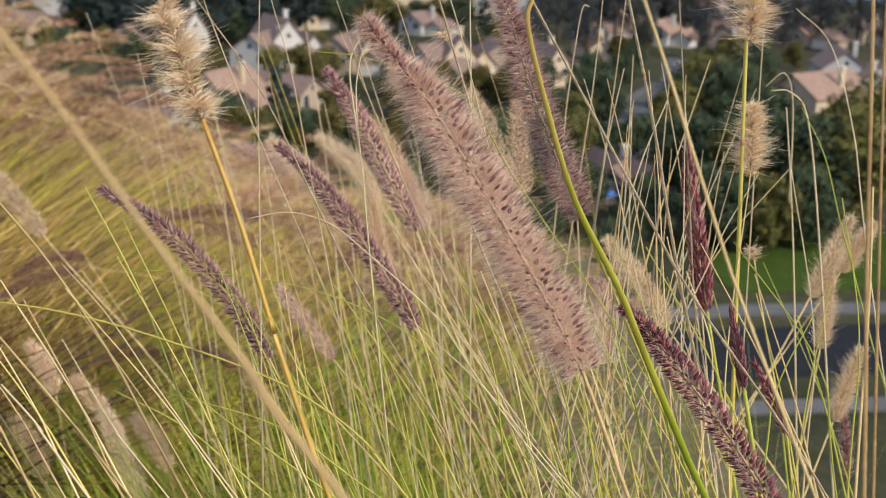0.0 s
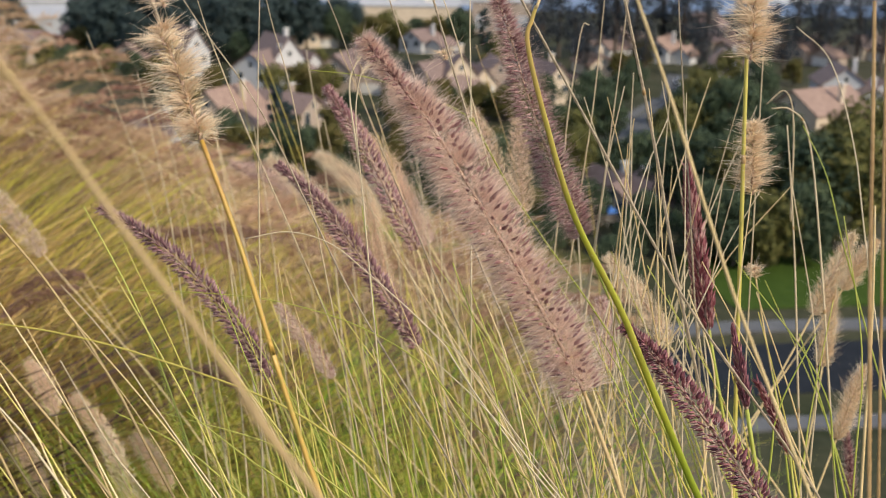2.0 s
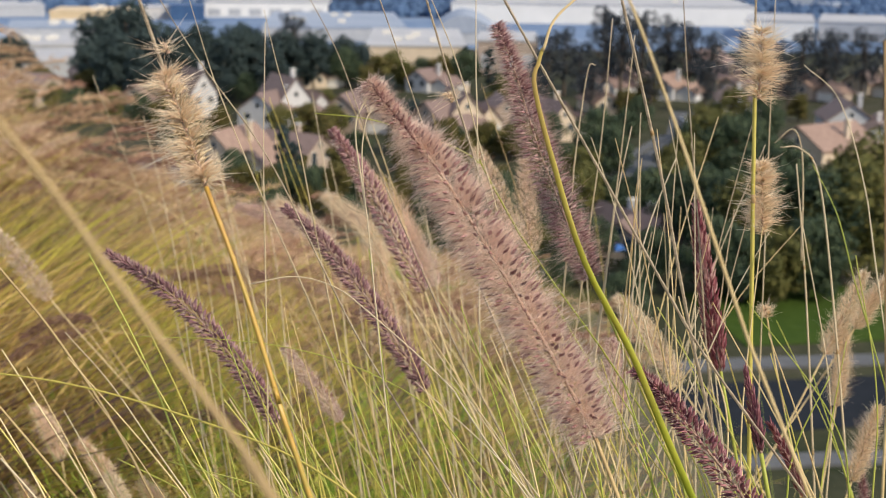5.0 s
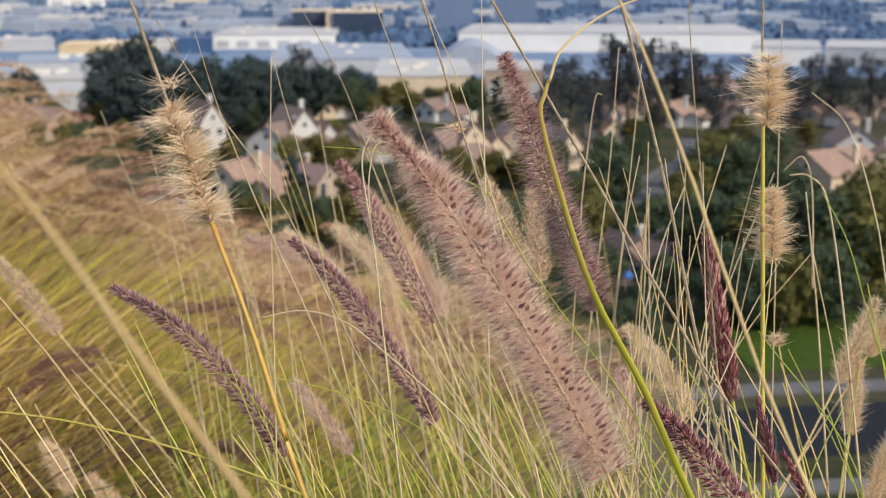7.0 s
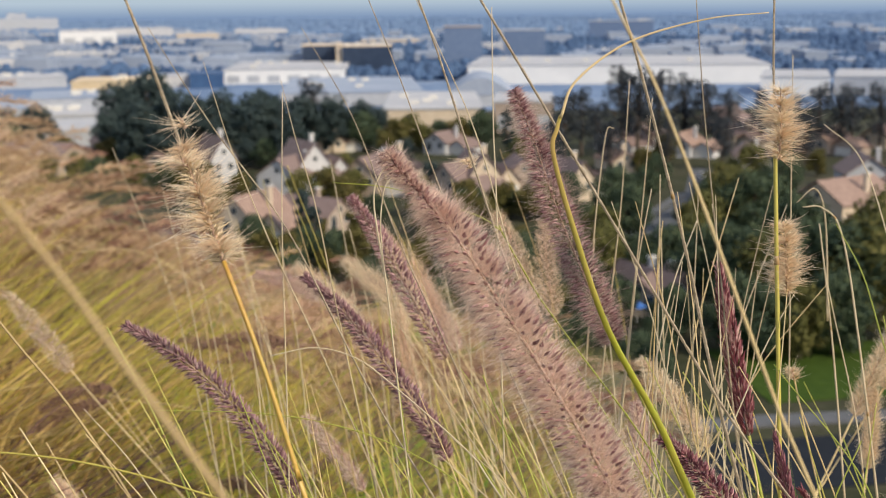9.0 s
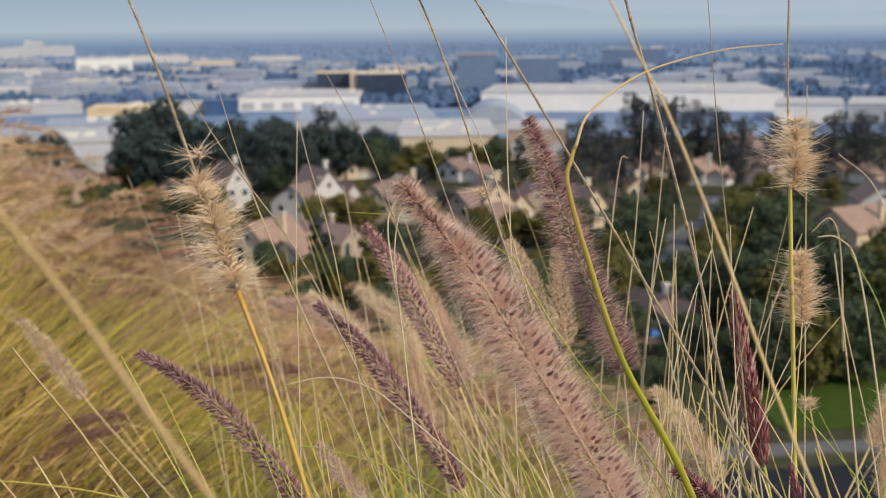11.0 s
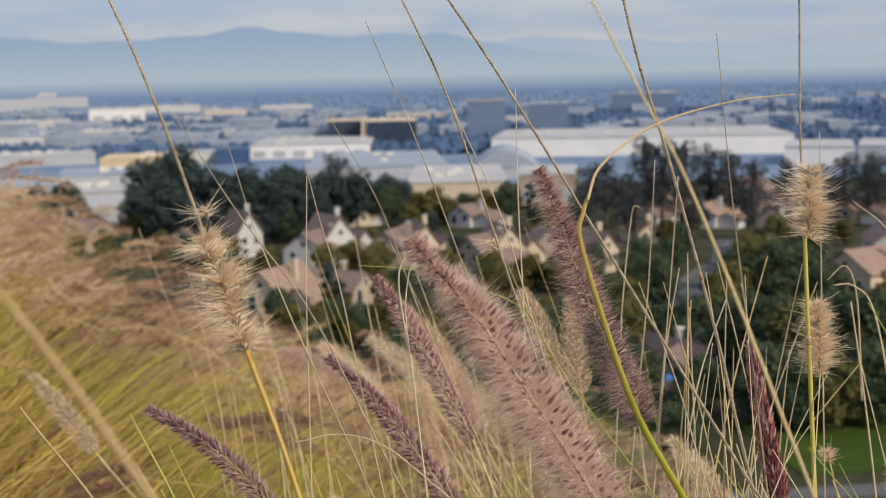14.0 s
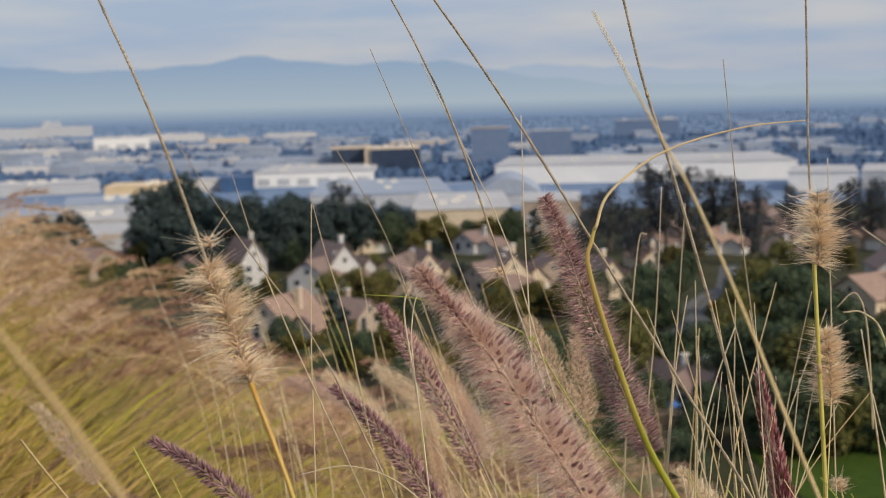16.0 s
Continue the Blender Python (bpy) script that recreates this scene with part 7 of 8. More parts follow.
stalk("thin dry stem rising from the tuft", [(0.135, 0.860, -0.298), (0.171, 0.907, 0.262), (0.215, 0.963, 0.676), (0.221, 0.971, 0.736), (0.228, 0.979, 0.794)], 0.00097, 0.00034, M_PALE, 1, 0.15, seed=136)
stalk("thin dry stem rising from the tuft", [(0.385, 0.809, -0.506), (0.267, 0.859, 0.294), (0.155, 0.907, 0.696), (0.133, 0.916, 0.778), (0.104, 0.926, 0.859)], 0.00081, 0.00028, M_PALE, 1, 0.15, seed=137)
stalk("thin dry stem rising from the tuft", [(0.224, 0.823, -0.401), (0.200, 0.871, 0.274), (0.172, 0.924, 0.690), (0.168, 0.931, 0.745), (0.164, 0.938, 0.799)], 0.00087, 0.00031, M_STRAW, 1, 0.15, seed=138)
stalk("thin dry stem rising from the tuft", [(0.088, 0.891, -0.274), (0.111, 0.933, 0.252), (0.142, 0.989, 0.667), (0.149, 1.000, 0.749), (0.156, 1.010, 0.829)], 0.00095, 0.00033, M_STRAW, 1, 0.15, seed=139)
stalk("thin dry stem rising from the tuft", [(0.147, 0.930, -0.322), (0.151, 0.973, 0.237), (0.157, 1.028, 0.653), (0.159, 1.041, 0.758), (0.160, 1.055, 0.861)], 0.00096, 0.00034, M_PALE, 1, 0.15, seed=140)
stalk("thin dry stem rising from the tuft", [(0.050, 0.838, -0.244), (0.109, 0.882, 0.275), (0.184, 0.939, 0.684), (0.194, 0.946, 0.737), (0.205, 0.953, 0.787)], 0.00065, 0.00023, M_STRAW, 1, 0.15, seed=141)
stalk("thin dry stem rising from the tuft", [(0.362, 0.890, -0.530), (0.288, 0.942, 0.254), (0.217, 0.993, 0.665), (0.200, 1.005, 0.763), (0.178, 1.017, 0.860)], 0.00088, 0.00031, M_PALE, 1, 0.15, seed=142)
stalk("thin dry stem rising from the tuft", [(0.068, 0.879, -0.262), (0.127, 0.923, 0.260), (0.204, 0.980, 0.669), (0.222, 0.994, 0.765), (0.244, 1.007, 0.858)], 0.00076, 0.00027, M_PALE, 1, 0.15, seed=143)
stalk("thin dry stem rising from the tuft", [(-0.097, 0.800, -0.221), (0.036, 0.848, 0.313), (0.198, 0.905, 0.696), (0.218, 0.912, 0.745), (0.243, 0.920, 0.791)], 0.00077, 0.00027, M_PALE, 1, 0.15, seed=144)
stalk("thin dry stem rising from the tuft", [(0.035, 0.745, -0.218), (0.079, 0.788, 0.306), (0.137, 0.844, 0.718), (0.143, 0.851, 0.766), (0.151, 0.857, 0.812)], 0.00060, 0.00021, M_PALE, 1, 0.15, seed=145)
stalk("thin dry stem rising from the tuft", [(-0.016, 0.942, -0.262), (0.082, 0.987, 0.250), (0.207, 1.045, 0.646), (0.237, 1.058, 0.740), (0.273, 1.072, 0.832)], 0.00093, 0.00033, M_PALE, 1, 0.15, seed=146)
stalk("thin dry stem rising from the tuft", [(0.242, 0.733, -0.398), (0.202, 0.782, 0.307), (0.160, 0.834, 0.722), (0.152, 0.844, 0.800), (0.141, 0.854, 0.877)], 0.00075, 0.00026, M_STRAW, 1, 0.15, seed=147)
stalk("thin dry stem rising from the tuft", [(0.169, 0.921, -0.347), (0.179, 0.967, 0.239), (0.192, 1.022, 0.655), (0.194, 1.030, 0.720), (0.196, 1.038, 0.783)], 0.00071, 0.00025, M_STRAW, 1, 0.15, seed=148)
stalk("thin dry stem rising from the tuft", [(0.032, 0.922, -0.261), (0.083, 0.964, 0.245), (0.152, 1.021, 0.655), (0.161, 1.028, 0.709), (0.172, 1.036, 0.761)], 0.00089, 0.00031, M_PALE, 1, 0.15, seed=149)
stalk("thin dry stem rising from the tuft", [(0.101, 0.737, -0.245), (0.111, 0.779, 0.306), (0.124, 0.834, 0.722), (0.126, 0.842, 0.782), (0.128, 0.849, 0.839)], 0.00077, 0.00027, M_STRAW, 1, 0.15, seed=150)
stalk("thin dry stem rising from the tuft", [(0.342, 0.757, -0.468), (0.247, 0.807, 0.307), (0.154, 0.856, 0.714), (0.136, 0.865, 0.792), (0.115, 0.874, 0.867)], 0.00083, 0.00029, M_STRAW, 1, 0.15, seed=151)
stalk("thin dry stem rising from the tuft", [(0.185, 0.926, -0.366), (0.201, 0.974, 0.236), (0.219, 1.029, 0.652), (0.222, 1.038, 0.717), (0.225, 1.046, 0.781)], 0.00074, 0.00026, M_PALE, 1, 0.15, seed=152)
stalk("thin dry stem rising from the tuft", [(0.004, 0.892, -0.251), (0.074, 0.935, 0.260), (0.168, 0.992, 0.666), (0.191, 1.006, 0.766), (0.219, 1.020, 0.863)], 0.00103, 0.00036, M_STRAW, 1, 0.15, seed=153)
stalk("thin dry stem rising from the tuft", [(0.321, 0.866, -0.492), (0.269, 0.918, 0.259), (0.217, 0.970, 0.673), (0.206, 0.981, 0.761), (0.192, 0.991, 0.846)], 0.00080, 0.00028, M_PALE, 1, 0.15, seed=154)
stalk("thin dry stem in the grass behind", [(0.037, 1.322, -0.360), (-0.020, 1.357, 0.061), (-0.116, 1.418, 0.465), (-0.158, 1.445, 0.643), (-0.222, 1.470, 0.818)], 0.00108, 0.00038, M_YELLOW, seed=155)
stalk("thin dry stem in the grass behind", [(0.201, 1.134, -0.411), (0.181, 1.180, 0.119), (0.153, 1.245, 0.533), (0.146, 1.260, 0.631), (0.136, 1.275, 0.727)], 0.00109, 0.00038, M_PALE, seed=156)
stalk("thin dry stem in the grass behind", [(-0.123, 1.482, -0.387), (-0.165, 1.514, -0.004), (-0.246, 1.576, 0.404), (-0.284, 1.605, 0.597), (-0.343, 1.633, 0.786)], 0.00122, 0.00043, M_PALE, seed=157)
stalk("thin dry stem in the grass behind", [(0.281, 1.146, -0.509), (0.211, 1.194, 0.123), (0.121, 1.255, 0.529), (0.084, 1.280, 0.693), (0.029, 1.303, 0.855)], 0.00077, 0.00027, M_STRAW, seed=158)
stalk("thin dry stem in the grass behind", [(0.176, 1.528, -0.459), (0.122, 1.563, -0.019), (0.028, 1.624, 0.385), (-0.004, 1.645, 0.524), (-0.052, 1.664, 0.659)], 0.00125, 0.00044, M_PALE, seed=159)
stalk("thin dry stem in the grass behind", [(-0.147, 1.113, -0.295), (-0.185, 1.149, 0.135), (-0.249, 1.212, 0.545), (-0.270, 1.233, 0.682), (-0.303, 1.253, 0.816)], 0.00095, 0.00033, M_PALE, seed=160)
stalk("thin dry stem in the grass behind", [(-0.187, 1.160, -0.292), (-0.219, 1.195, 0.116), (-0.278, 1.258, 0.528), (-0.299, 1.281, 0.674), (-0.331, 1.302, 0.818)], 0.00114, 0.00040, M_PALE, seed=161)
stalk("thin dry stem in the grass behind", [(-0.058, 1.316, -0.351), (-0.072, 1.352, 0.052), (-0.099, 1.417, 0.466), (-0.105, 1.432, 0.561), (-0.115, 1.446, 0.654)], 0.00125, 0.00044, M_YELLOW, seed=162)
stalk("thin dry stem in the grass behind", [(0.307, 1.496, -0.583), (0.235, 1.538, -0.007), (0.131, 1.598, 0.395), (0.077, 1.629, 0.603), (-0.005, 1.658, 0.807)], 0.00120, 0.00042, M_PALE, seed=163)
stalk("thin dry stem in the grass behind", [(-0.308, 1.727, -0.405), (-0.331, 1.752, -0.101), (-0.387, 1.816, 0.311), (-0.413, 1.844, 0.496), (-0.452, 1.871, 0.677)], 0.00149, 0.00052, M_STRAW, seed=164)
stalk("thin dry stem in the grass behind", [(0.232, 1.453, -0.488), (0.172, 1.491, 0.008), (0.078, 1.552, 0.413), (0.052, 1.570, 0.529), (0.011, 1.586, 0.641)], 0.00106, 0.00037, M_STRAW, seed=165)
stalk("thin dry stem in the grass behind", [(-0.212, 1.693, -0.433), (-0.239, 1.722, -0.089), (-0.295, 1.786, 0.322), (-0.321, 1.814, 0.508), (-0.360, 1.842, 0.689)], 0.00143, 0.00050, M_STRAW, seed=166)
stalk("thin dry stem in the grass behind", [(-0.008, 1.596, -0.424), (-0.052, 1.628, -0.047), (-0.137, 1.689, 0.360), (-0.161, 1.706, 0.473), (-0.197, 1.722, 0.582)], 0.00134, 0.00047, M_YELLOW, seed=167)
stalk("thin dry stem in the grass behind", [(-0.026, 1.192, -0.323), (-0.067, 1.229, 0.105), (-0.136, 1.292, 0.514), (-0.160, 1.313, 0.654), (-0.196, 1.334, 0.791)], 0.00108, 0.00038, M_STRAW, seed=168)
stalk("thin dry stem in the grass behind", [(-0.173, 1.693, -0.436), (-0.198, 1.723, -0.090), (-0.250, 1.787, 0.322), (-0.277, 1.820, 0.537), (-0.319, 1.852, 0.748)], 0.00112, 0.00039, M_YELLOW, seed=169)
stalk("thin dry stem in the grass behind", [(0.019, 1.269, -0.346), (-0.004, 1.306, 0.071), (-0.044, 1.370, 0.484), (-0.056, 1.390, 0.611), (-0.075, 1.409, 0.735)], 0.00122, 0.00043, M_PALE, seed=170)
stalk("thin dry stem in the grass behind", [(0.182, 1.265, -0.405), (0.106, 1.304, 0.088), (-0.011, 1.363, 0.487), (-0.037, 1.375, 0.575), (-0.075, 1.387, 0.659)], 0.00119, 0.00042, M_PALE, seed=171)
stalk("thin dry stem in the grass behind", [(-0.010, 1.349, -0.363), (-0.042, 1.385, 0.043), (-0.100, 1.448, 0.454), (-0.120, 1.470, 0.597), (-0.151, 1.491, 0.737)], 0.00123, 0.00043, M_PALE, seed=172)
stalk("thin dry stem in the grass behind", [(0.152, 1.434, -0.427), (0.113, 1.471, 0.011), (0.047, 1.534, 0.420), (0.018, 1.562, 0.604), (-0.028, 1.589, 0.785)], 0.00135, 0.00047, M_STRAW, seed=173)
stalk("thin dry stem in the grass behind", [(0.026, 1.356, -0.368), (-0.030, 1.391, 0.048), (-0.127, 1.452, 0.452), (-0.170, 1.479, 0.634), (-0.236, 1.505, 0.813)], 0.00085, 0.00030, M_YELLOW, seed=174)
stalk("thin dry stem in the grass behind", [(0.389, 1.652, -0.700), (0.321, 1.700, -0.074), (0.233, 1.761, 0.332), (0.197, 1.785, 0.494), (0.144, 1.808, 0.653)], 0.00102, 0.00036, M_PALE, seed=175)
stalk("thin dry stem in the grass behind", [(-0.055, 1.314, -0.351), (-0.079, 1.350, 0.054), (-0.122, 1.414, 0.467), (-0.141, 1.442, 0.648), (-0.170, 1.469, 0.826)], 0.00129, 0.00045, M_PALE, seed=176)
stalk("thin dry stem in the grass behind", [(0.028, 1.367, -0.371), (-0.037, 1.402, 0.048), (-0.148, 1.462, 0.448), (-0.177, 1.477, 0.552), (-0.220, 1.491, 0.651)], 0.00092, 0.00032, M_PALE, seed=177)
stalk("thin dry stem in the grass behind", [(0.145, 1.711, -0.487), (0.087, 1.742, -0.085), (-0.022, 1.802, 0.316), (-0.064, 1.825, 0.470), (-0.128, 1.846, 0.621)], 0.00144, 0.00050, M_STRAW, seed=178)
stalk("thin dry stem in the grass behind", [(-0.075, 1.078, -0.291), (-0.123, 1.116, 0.151), (-0.201, 1.178, 0.559), (-0.222, 1.194, 0.667), (-0.254, 1.210, 0.772)], 0.00088, 0.00031, M_PALE, seed=179)
stalk("thin dry stem in the grass behind", [(-0.050, 1.460, -0.387), (-0.115, 1.493, 0.014), (-0.230, 1.552, 0.413), (-0.282, 1.578, 0.591), (-0.360, 1.603, 0.766)], 0.00138, 0.00048, M_PALE, seed=180)
stalk("thin dry stem in the grass behind", [(0.027, 1.079, -0.299), (0.017, 1.119, 0.142), (0.001, 1.184, 0.556), (-0.003, 1.201, 0.664), (-0.010, 1.218, 0.768)], 0.00096, 0.00034, M_PALE, seed=181)
stalk("thin dry stem in the grass behind", [(-0.011, 1.115, -0.305), (-0.032, 1.154, 0.129), (-0.067, 1.218, 0.543), (-0.076, 1.236, 0.652), (-0.090, 1.252, 0.758)], 0.00085, 0.00030, M_STRAW, seed=182)
stalk("thin dry stem in the grass behind", [(0.133, 1.089, -0.339), (0.076, 1.129, 0.148), (-0.011, 1.190, 0.554), (-0.043, 1.213, 0.703), (-0.091, 1.234, 0.849)], 0.00091, 0.00032, M_STRAW, seed=183)
stalk("thin dry stem in the grass behind", [(-0.137, 1.203, -0.317), (-0.167, 1.239, 0.098), (-0.220, 1.303, 0.510), (-0.237, 1.324, 0.643), (-0.263, 1.343, 0.773)], 0.00088, 0.00031, M_PALE, seed=184)
stalk("thin dry stem in the grass behind", [(0.086, 1.372, -0.382), (0.036, 1.407, 0.039), (-0.050, 1.468, 0.446), (-0.077, 1.488, 0.574), (-0.118, 1.506, 0.698)], 0.00131, 0.00046, M_PALE, seed=185)
stalk("thin dry stem in the grass behind", [(0.057, 1.325, -0.363), (0.024, 1.361, 0.052), (-0.035, 1.425, 0.463), (-0.054, 1.445, 0.595), (-0.083, 1.464, 0.725)], 0.00104, 0.00036, M_YELLOW, seed=186)
stalk("thin dry stem in the grass behind", [(-0.065, 1.220, -0.327), (-0.126, 1.256, 0.102), (-0.228, 1.317, 0.505), (-0.264, 1.338, 0.647), (-0.319, 1.358, 0.787)], 0.00098, 0.00034, M_YELLOW, seed=187)
stalk("thin dry stem in the grass behind", [(0.235, 1.391, -0.484), (0.174, 1.431, 0.032), (0.080, 1.491, 0.437), (0.051, 1.510, 0.562), (0.006, 1.528, 0.684)], 0.00097, 0.00034, M_PALE, seed=188)
stalk("thin dry stem in the grass behind", [(-0.191, 1.436, -0.372), (-0.242, 1.468, 0.019), (-0.341, 1.528, 0.423), (-0.391, 1.559, 0.627), (-0.467, 1.588, 0.828)], 0.00119, 0.00042, M_PALE, seed=189)
stalk("thin dry stem in the grass behind", [(0.058, 1.206, -0.334), (-0.000, 1.243, 0.105), (-0.094, 1.304, 0.510), (-0.115, 1.316, 0.596), (-0.145, 1.328, 0.679)], 0.00118, 0.00041, M_STRAW, seed=190)
stalk("thin dry stem in the grass behind", [(0.077, 1.233, -0.347), (0.047, 1.271, 0.086), (-0.003, 1.335, 0.498), (-0.022, 1.358, 0.649), (-0.050, 1.380, 0.796)], 0.00118, 0.00041, M_PALE, seed=191)
stalk("thin dry stem in the grass behind", [(0.075, 1.456, -0.397), (0.057, 1.491, -0.002), (0.024, 1.556, 0.412), (0.012, 1.580, 0.561), (-0.007, 1.602, 0.707)], 0.00110, 0.00039, M_PALE, seed=192)
stalk("thin dry stem in the grass behind", [(-0.163, 1.083, -0.281), (-0.181, 1.120, 0.142), (-0.212, 1.185, 0.556), (-0.218, 1.197, 0.629), (-0.227, 1.207, 0.699)], 0.00107, 0.00037, M_PALE, seed=193)
stalk("thin dry stem in the grass behind", [(-0.099, 1.122, -0.300), (-0.125, 1.160, 0.128), (-0.170, 1.224, 0.541), (-0.182, 1.242, 0.657), (-0.201, 1.259, 0.770)], 0.00109, 0.00038, M_PALE, seed=194)
stalk("thin dry stem in the grass behind", [(0.196, 1.094, -0.400), (0.116, 1.135, 0.153), (0.001, 1.194, 0.552), (-0.043, 1.217, 0.704), (-0.109, 1.238, 0.854)], 0.00087, 0.00030, M_STRAW, seed=195)
stalk("thin dry stem in the grass behind", [(-0.241, 1.436, -0.350), (-0.261, 1.467, 0.008), (-0.304, 1.531, 0.421), (-0.316, 1.548, 0.532), (-0.333, 1.565, 0.638)], 0.00104, 0.00036, M_PALE, seed=196)
stalk("thin dry stem in the grass behind", [(0.316, 1.630, -0.610), (0.287, 1.675, -0.072), (0.245, 1.739, 0.341), (0.230, 1.763, 0.491), (0.206, 1.785, 0.638)], 0.00109, 0.00038, M_YELLOW, seed=197)
stalk("thin dry stem in the grass behind", [(-0.059, 1.552, -0.409), (-0.075, 1.584, -0.038), (-0.108, 1.649, 0.375), (-0.120, 1.673, 0.525), (-0.138, 1.695, 0.671)], 0.00095, 0.00033, M_PALE, seed=198)
stalk("yellow-green stem of the near grass", [(0.401, 0.696, -0.469), (0.353, 0.798, 0.103), (0.297, 0.918, 0.501), (0.288, 0.937, 0.566), (0.276, 0.956, 0.628)], 0.00139, 0.00042, M_GREEN, seed=199)
stalk("yellow-green stem of the near grass", [(0.382, 0.483, -0.384), (0.279, 0.587, 0.229), (0.163, 0.704, 0.616), (0.141, 0.726, 0.689), (0.112, 0.747, 0.760)], 0.00114, 0.00034, M_GREEN, seed=200)
stalk("yellow-green stem of the near grass", [(0.447, 0.737, -0.505), (0.371, 0.839, 0.085), (0.283, 0.958, 0.479), (0.258, 0.992, 0.592), (0.224, 1.025, 0.703)], 0.00121, 0.00036, M_YELLOW, seed=201)
stalk("yellow-green stem of the near grass", [(0.082, 0.586, -0.201), (0.044, 0.648, 0.179), (-0.028, 0.768, 0.575), (-0.039, 0.786, 0.634), (-0.053, 0.803, 0.691)], 0.00077, 0.00023, M_GREEN, seed=202)
stalk("yellow-green stem of the near grass", [(0.353, 0.564, -0.398), (0.249, 0.662, 0.189), (0.126, 0.778, 0.574), (0.110, 0.794, 0.625), (0.087, 0.809, 0.675)], 0.00078, 0.00023, M_YELLOW, seed=203)
stalk("dry stem of the near grass", [(0.548, 0.686, -0.535), (0.374, 0.795, 0.140), (0.199, 0.905, 0.505), (0.157, 0.931, 0.591), (0.101, 0.956, 0.675)], 0.00124, 0.00037, M_STRAW, seed=204)
stalk("yellow-green stem of the near grass", [(0.301, 0.573, -0.379), (0.212, 0.665, 0.184), (0.098, 0.782, 0.571), (0.072, 0.809, 0.659), (0.037, 0.835, 0.746)], 0.00130, 0.00039, M_YELLOW, seed=205)
stalk("yellow-green stem of the near grass", [(0.289, 0.503, -0.347), (0.139, 0.591, 0.251), (-0.045, 0.700, 0.612), (-0.066, 0.713, 0.653), (-0.095, 0.725, 0.693)], 0.00069, 0.00021, M_GREEN, seed=206)
stalk("yellow-green stem of the near grass", [(0.078, 0.741, -0.235), (0.026, 0.796, 0.106), (-0.084, 0.913, 0.494), (-0.116, 0.946, 0.604), (-0.158, 0.979, 0.713)], 0.00123, 0.00037, M_YELLOW, seed=207)
stalk("yellow-green stem of the near grass", [(0.485, 0.751, -0.527), (0.374, 0.855, 0.086), (0.251, 0.971, 0.470), (0.230, 0.991, 0.536), (0.202, 1.010, 0.599)], 0.00155, 0.00047, M_GREEN, seed=208)
stalk("dry stem of the near grass", [(0.438, 0.560, -0.438), (0.274, 0.666, 0.207), (0.102, 0.776, 0.574), (0.080, 0.791, 0.622), (0.049, 0.805, 0.668)], 0.00094, 0.00028, M_STRAW, seed=209)
stalk("yellow-green stem of the near grass", [(0.100, 0.717, -0.240), (0.039, 0.774, 0.122), (-0.086, 0.890, 0.506), (-0.114, 0.915, 0.591), (-0.151, 0.940, 0.674)], 0.00109, 0.00033, M_GREEN, seed=210)
stalk("yellow-green stem of the near grass", [(0.368, 0.545, -0.398), (0.226, 0.644, 0.212), (0.066, 0.756, 0.584), (0.038, 0.776, 0.649), (-0.000, 0.795, 0.712)], 0.00127, 0.00038, M_GREEN, seed=211)
stalk("dry stem of the near grass", [(0.187, 0.637, -0.331), (0.081, 0.705, 0.180), (-0.091, 0.816, 0.547), (-0.121, 0.835, 0.612), (-0.163, 0.854, 0.674)], 0.00126, 0.00038, M_STRAW, seed=212)
stalk("yellow-green stem of the near grass", [(0.102, 0.521, -0.217), (0.032, 0.588, 0.224), (-0.089, 0.704, 0.609), (-0.115, 0.728, 0.688), (-0.148, 0.752, 0.766)], 0.00114, 0.00034, M_GREEN, seed=213)
stalk("dry stem of the near grass", [(0.139, 0.690, -0.281), (0.087, 0.752, 0.129), (-0.013, 0.869, 0.520), (-0.031, 0.890, 0.589), (-0.055, 0.911, 0.657)], 0.00125, 0.00038, M_STRAW, seed=214)
stalk("yellow-green stem of the near grass", [(0.330, 0.495, -0.362), (0.170, 0.590, 0.251), (-0.012, 0.699, 0.613), (-0.035, 0.713, 0.657), (-0.065, 0.725, 0.699)], 0.00090, 0.00027, M_GREEN, seed=215)
stalk("yellow-green stem of the near grass", [(0.277, 0.543, -0.357), (0.188, 0.634, 0.201), (0.074, 0.750, 0.588), (0.050, 0.775, 0.668), (0.018, 0.798, 0.747)], 0.00120, 0.00036, M_GREEN, seed=216)
stalk("yellow-green stem of the near grass", [(0.300, 0.722, -0.438), (0.233, 0.809, 0.099), (0.142, 0.927, 0.492), (0.117, 0.960, 0.601), (0.083, 0.992, 0.708)], 0.00135, 0.00040, M_YELLOW, seed=217)
stalk("yellow-green stem of the near grass", [(0.381, 0.733, -0.475), (0.278, 0.826, 0.101), (0.151, 0.942, 0.484), (0.133, 0.958, 0.538), (0.108, 0.974, 0.590)], 0.00156, 0.00047, M_YELLOW, seed=218)
stalk("yellow-green stem of the near grass", [(0.517, 0.625, -0.499), (0.422, 0.735, 0.147), (0.321, 0.853, 0.538), (0.302, 0.875, 0.611), (0.277, 0.896, 0.683)], 0.00143, 0.00043, M_GREEN, seed=219)
stalk("yellow-green stem of the near grass", [(0.461, 0.548, -0.445), (0.282, 0.655, 0.218), (0.100, 0.764, 0.580), (0.054, 0.792, 0.672), (-0.009, 0.819, 0.762)], 0.00084, 0.00025, M_GREEN, seed=220)
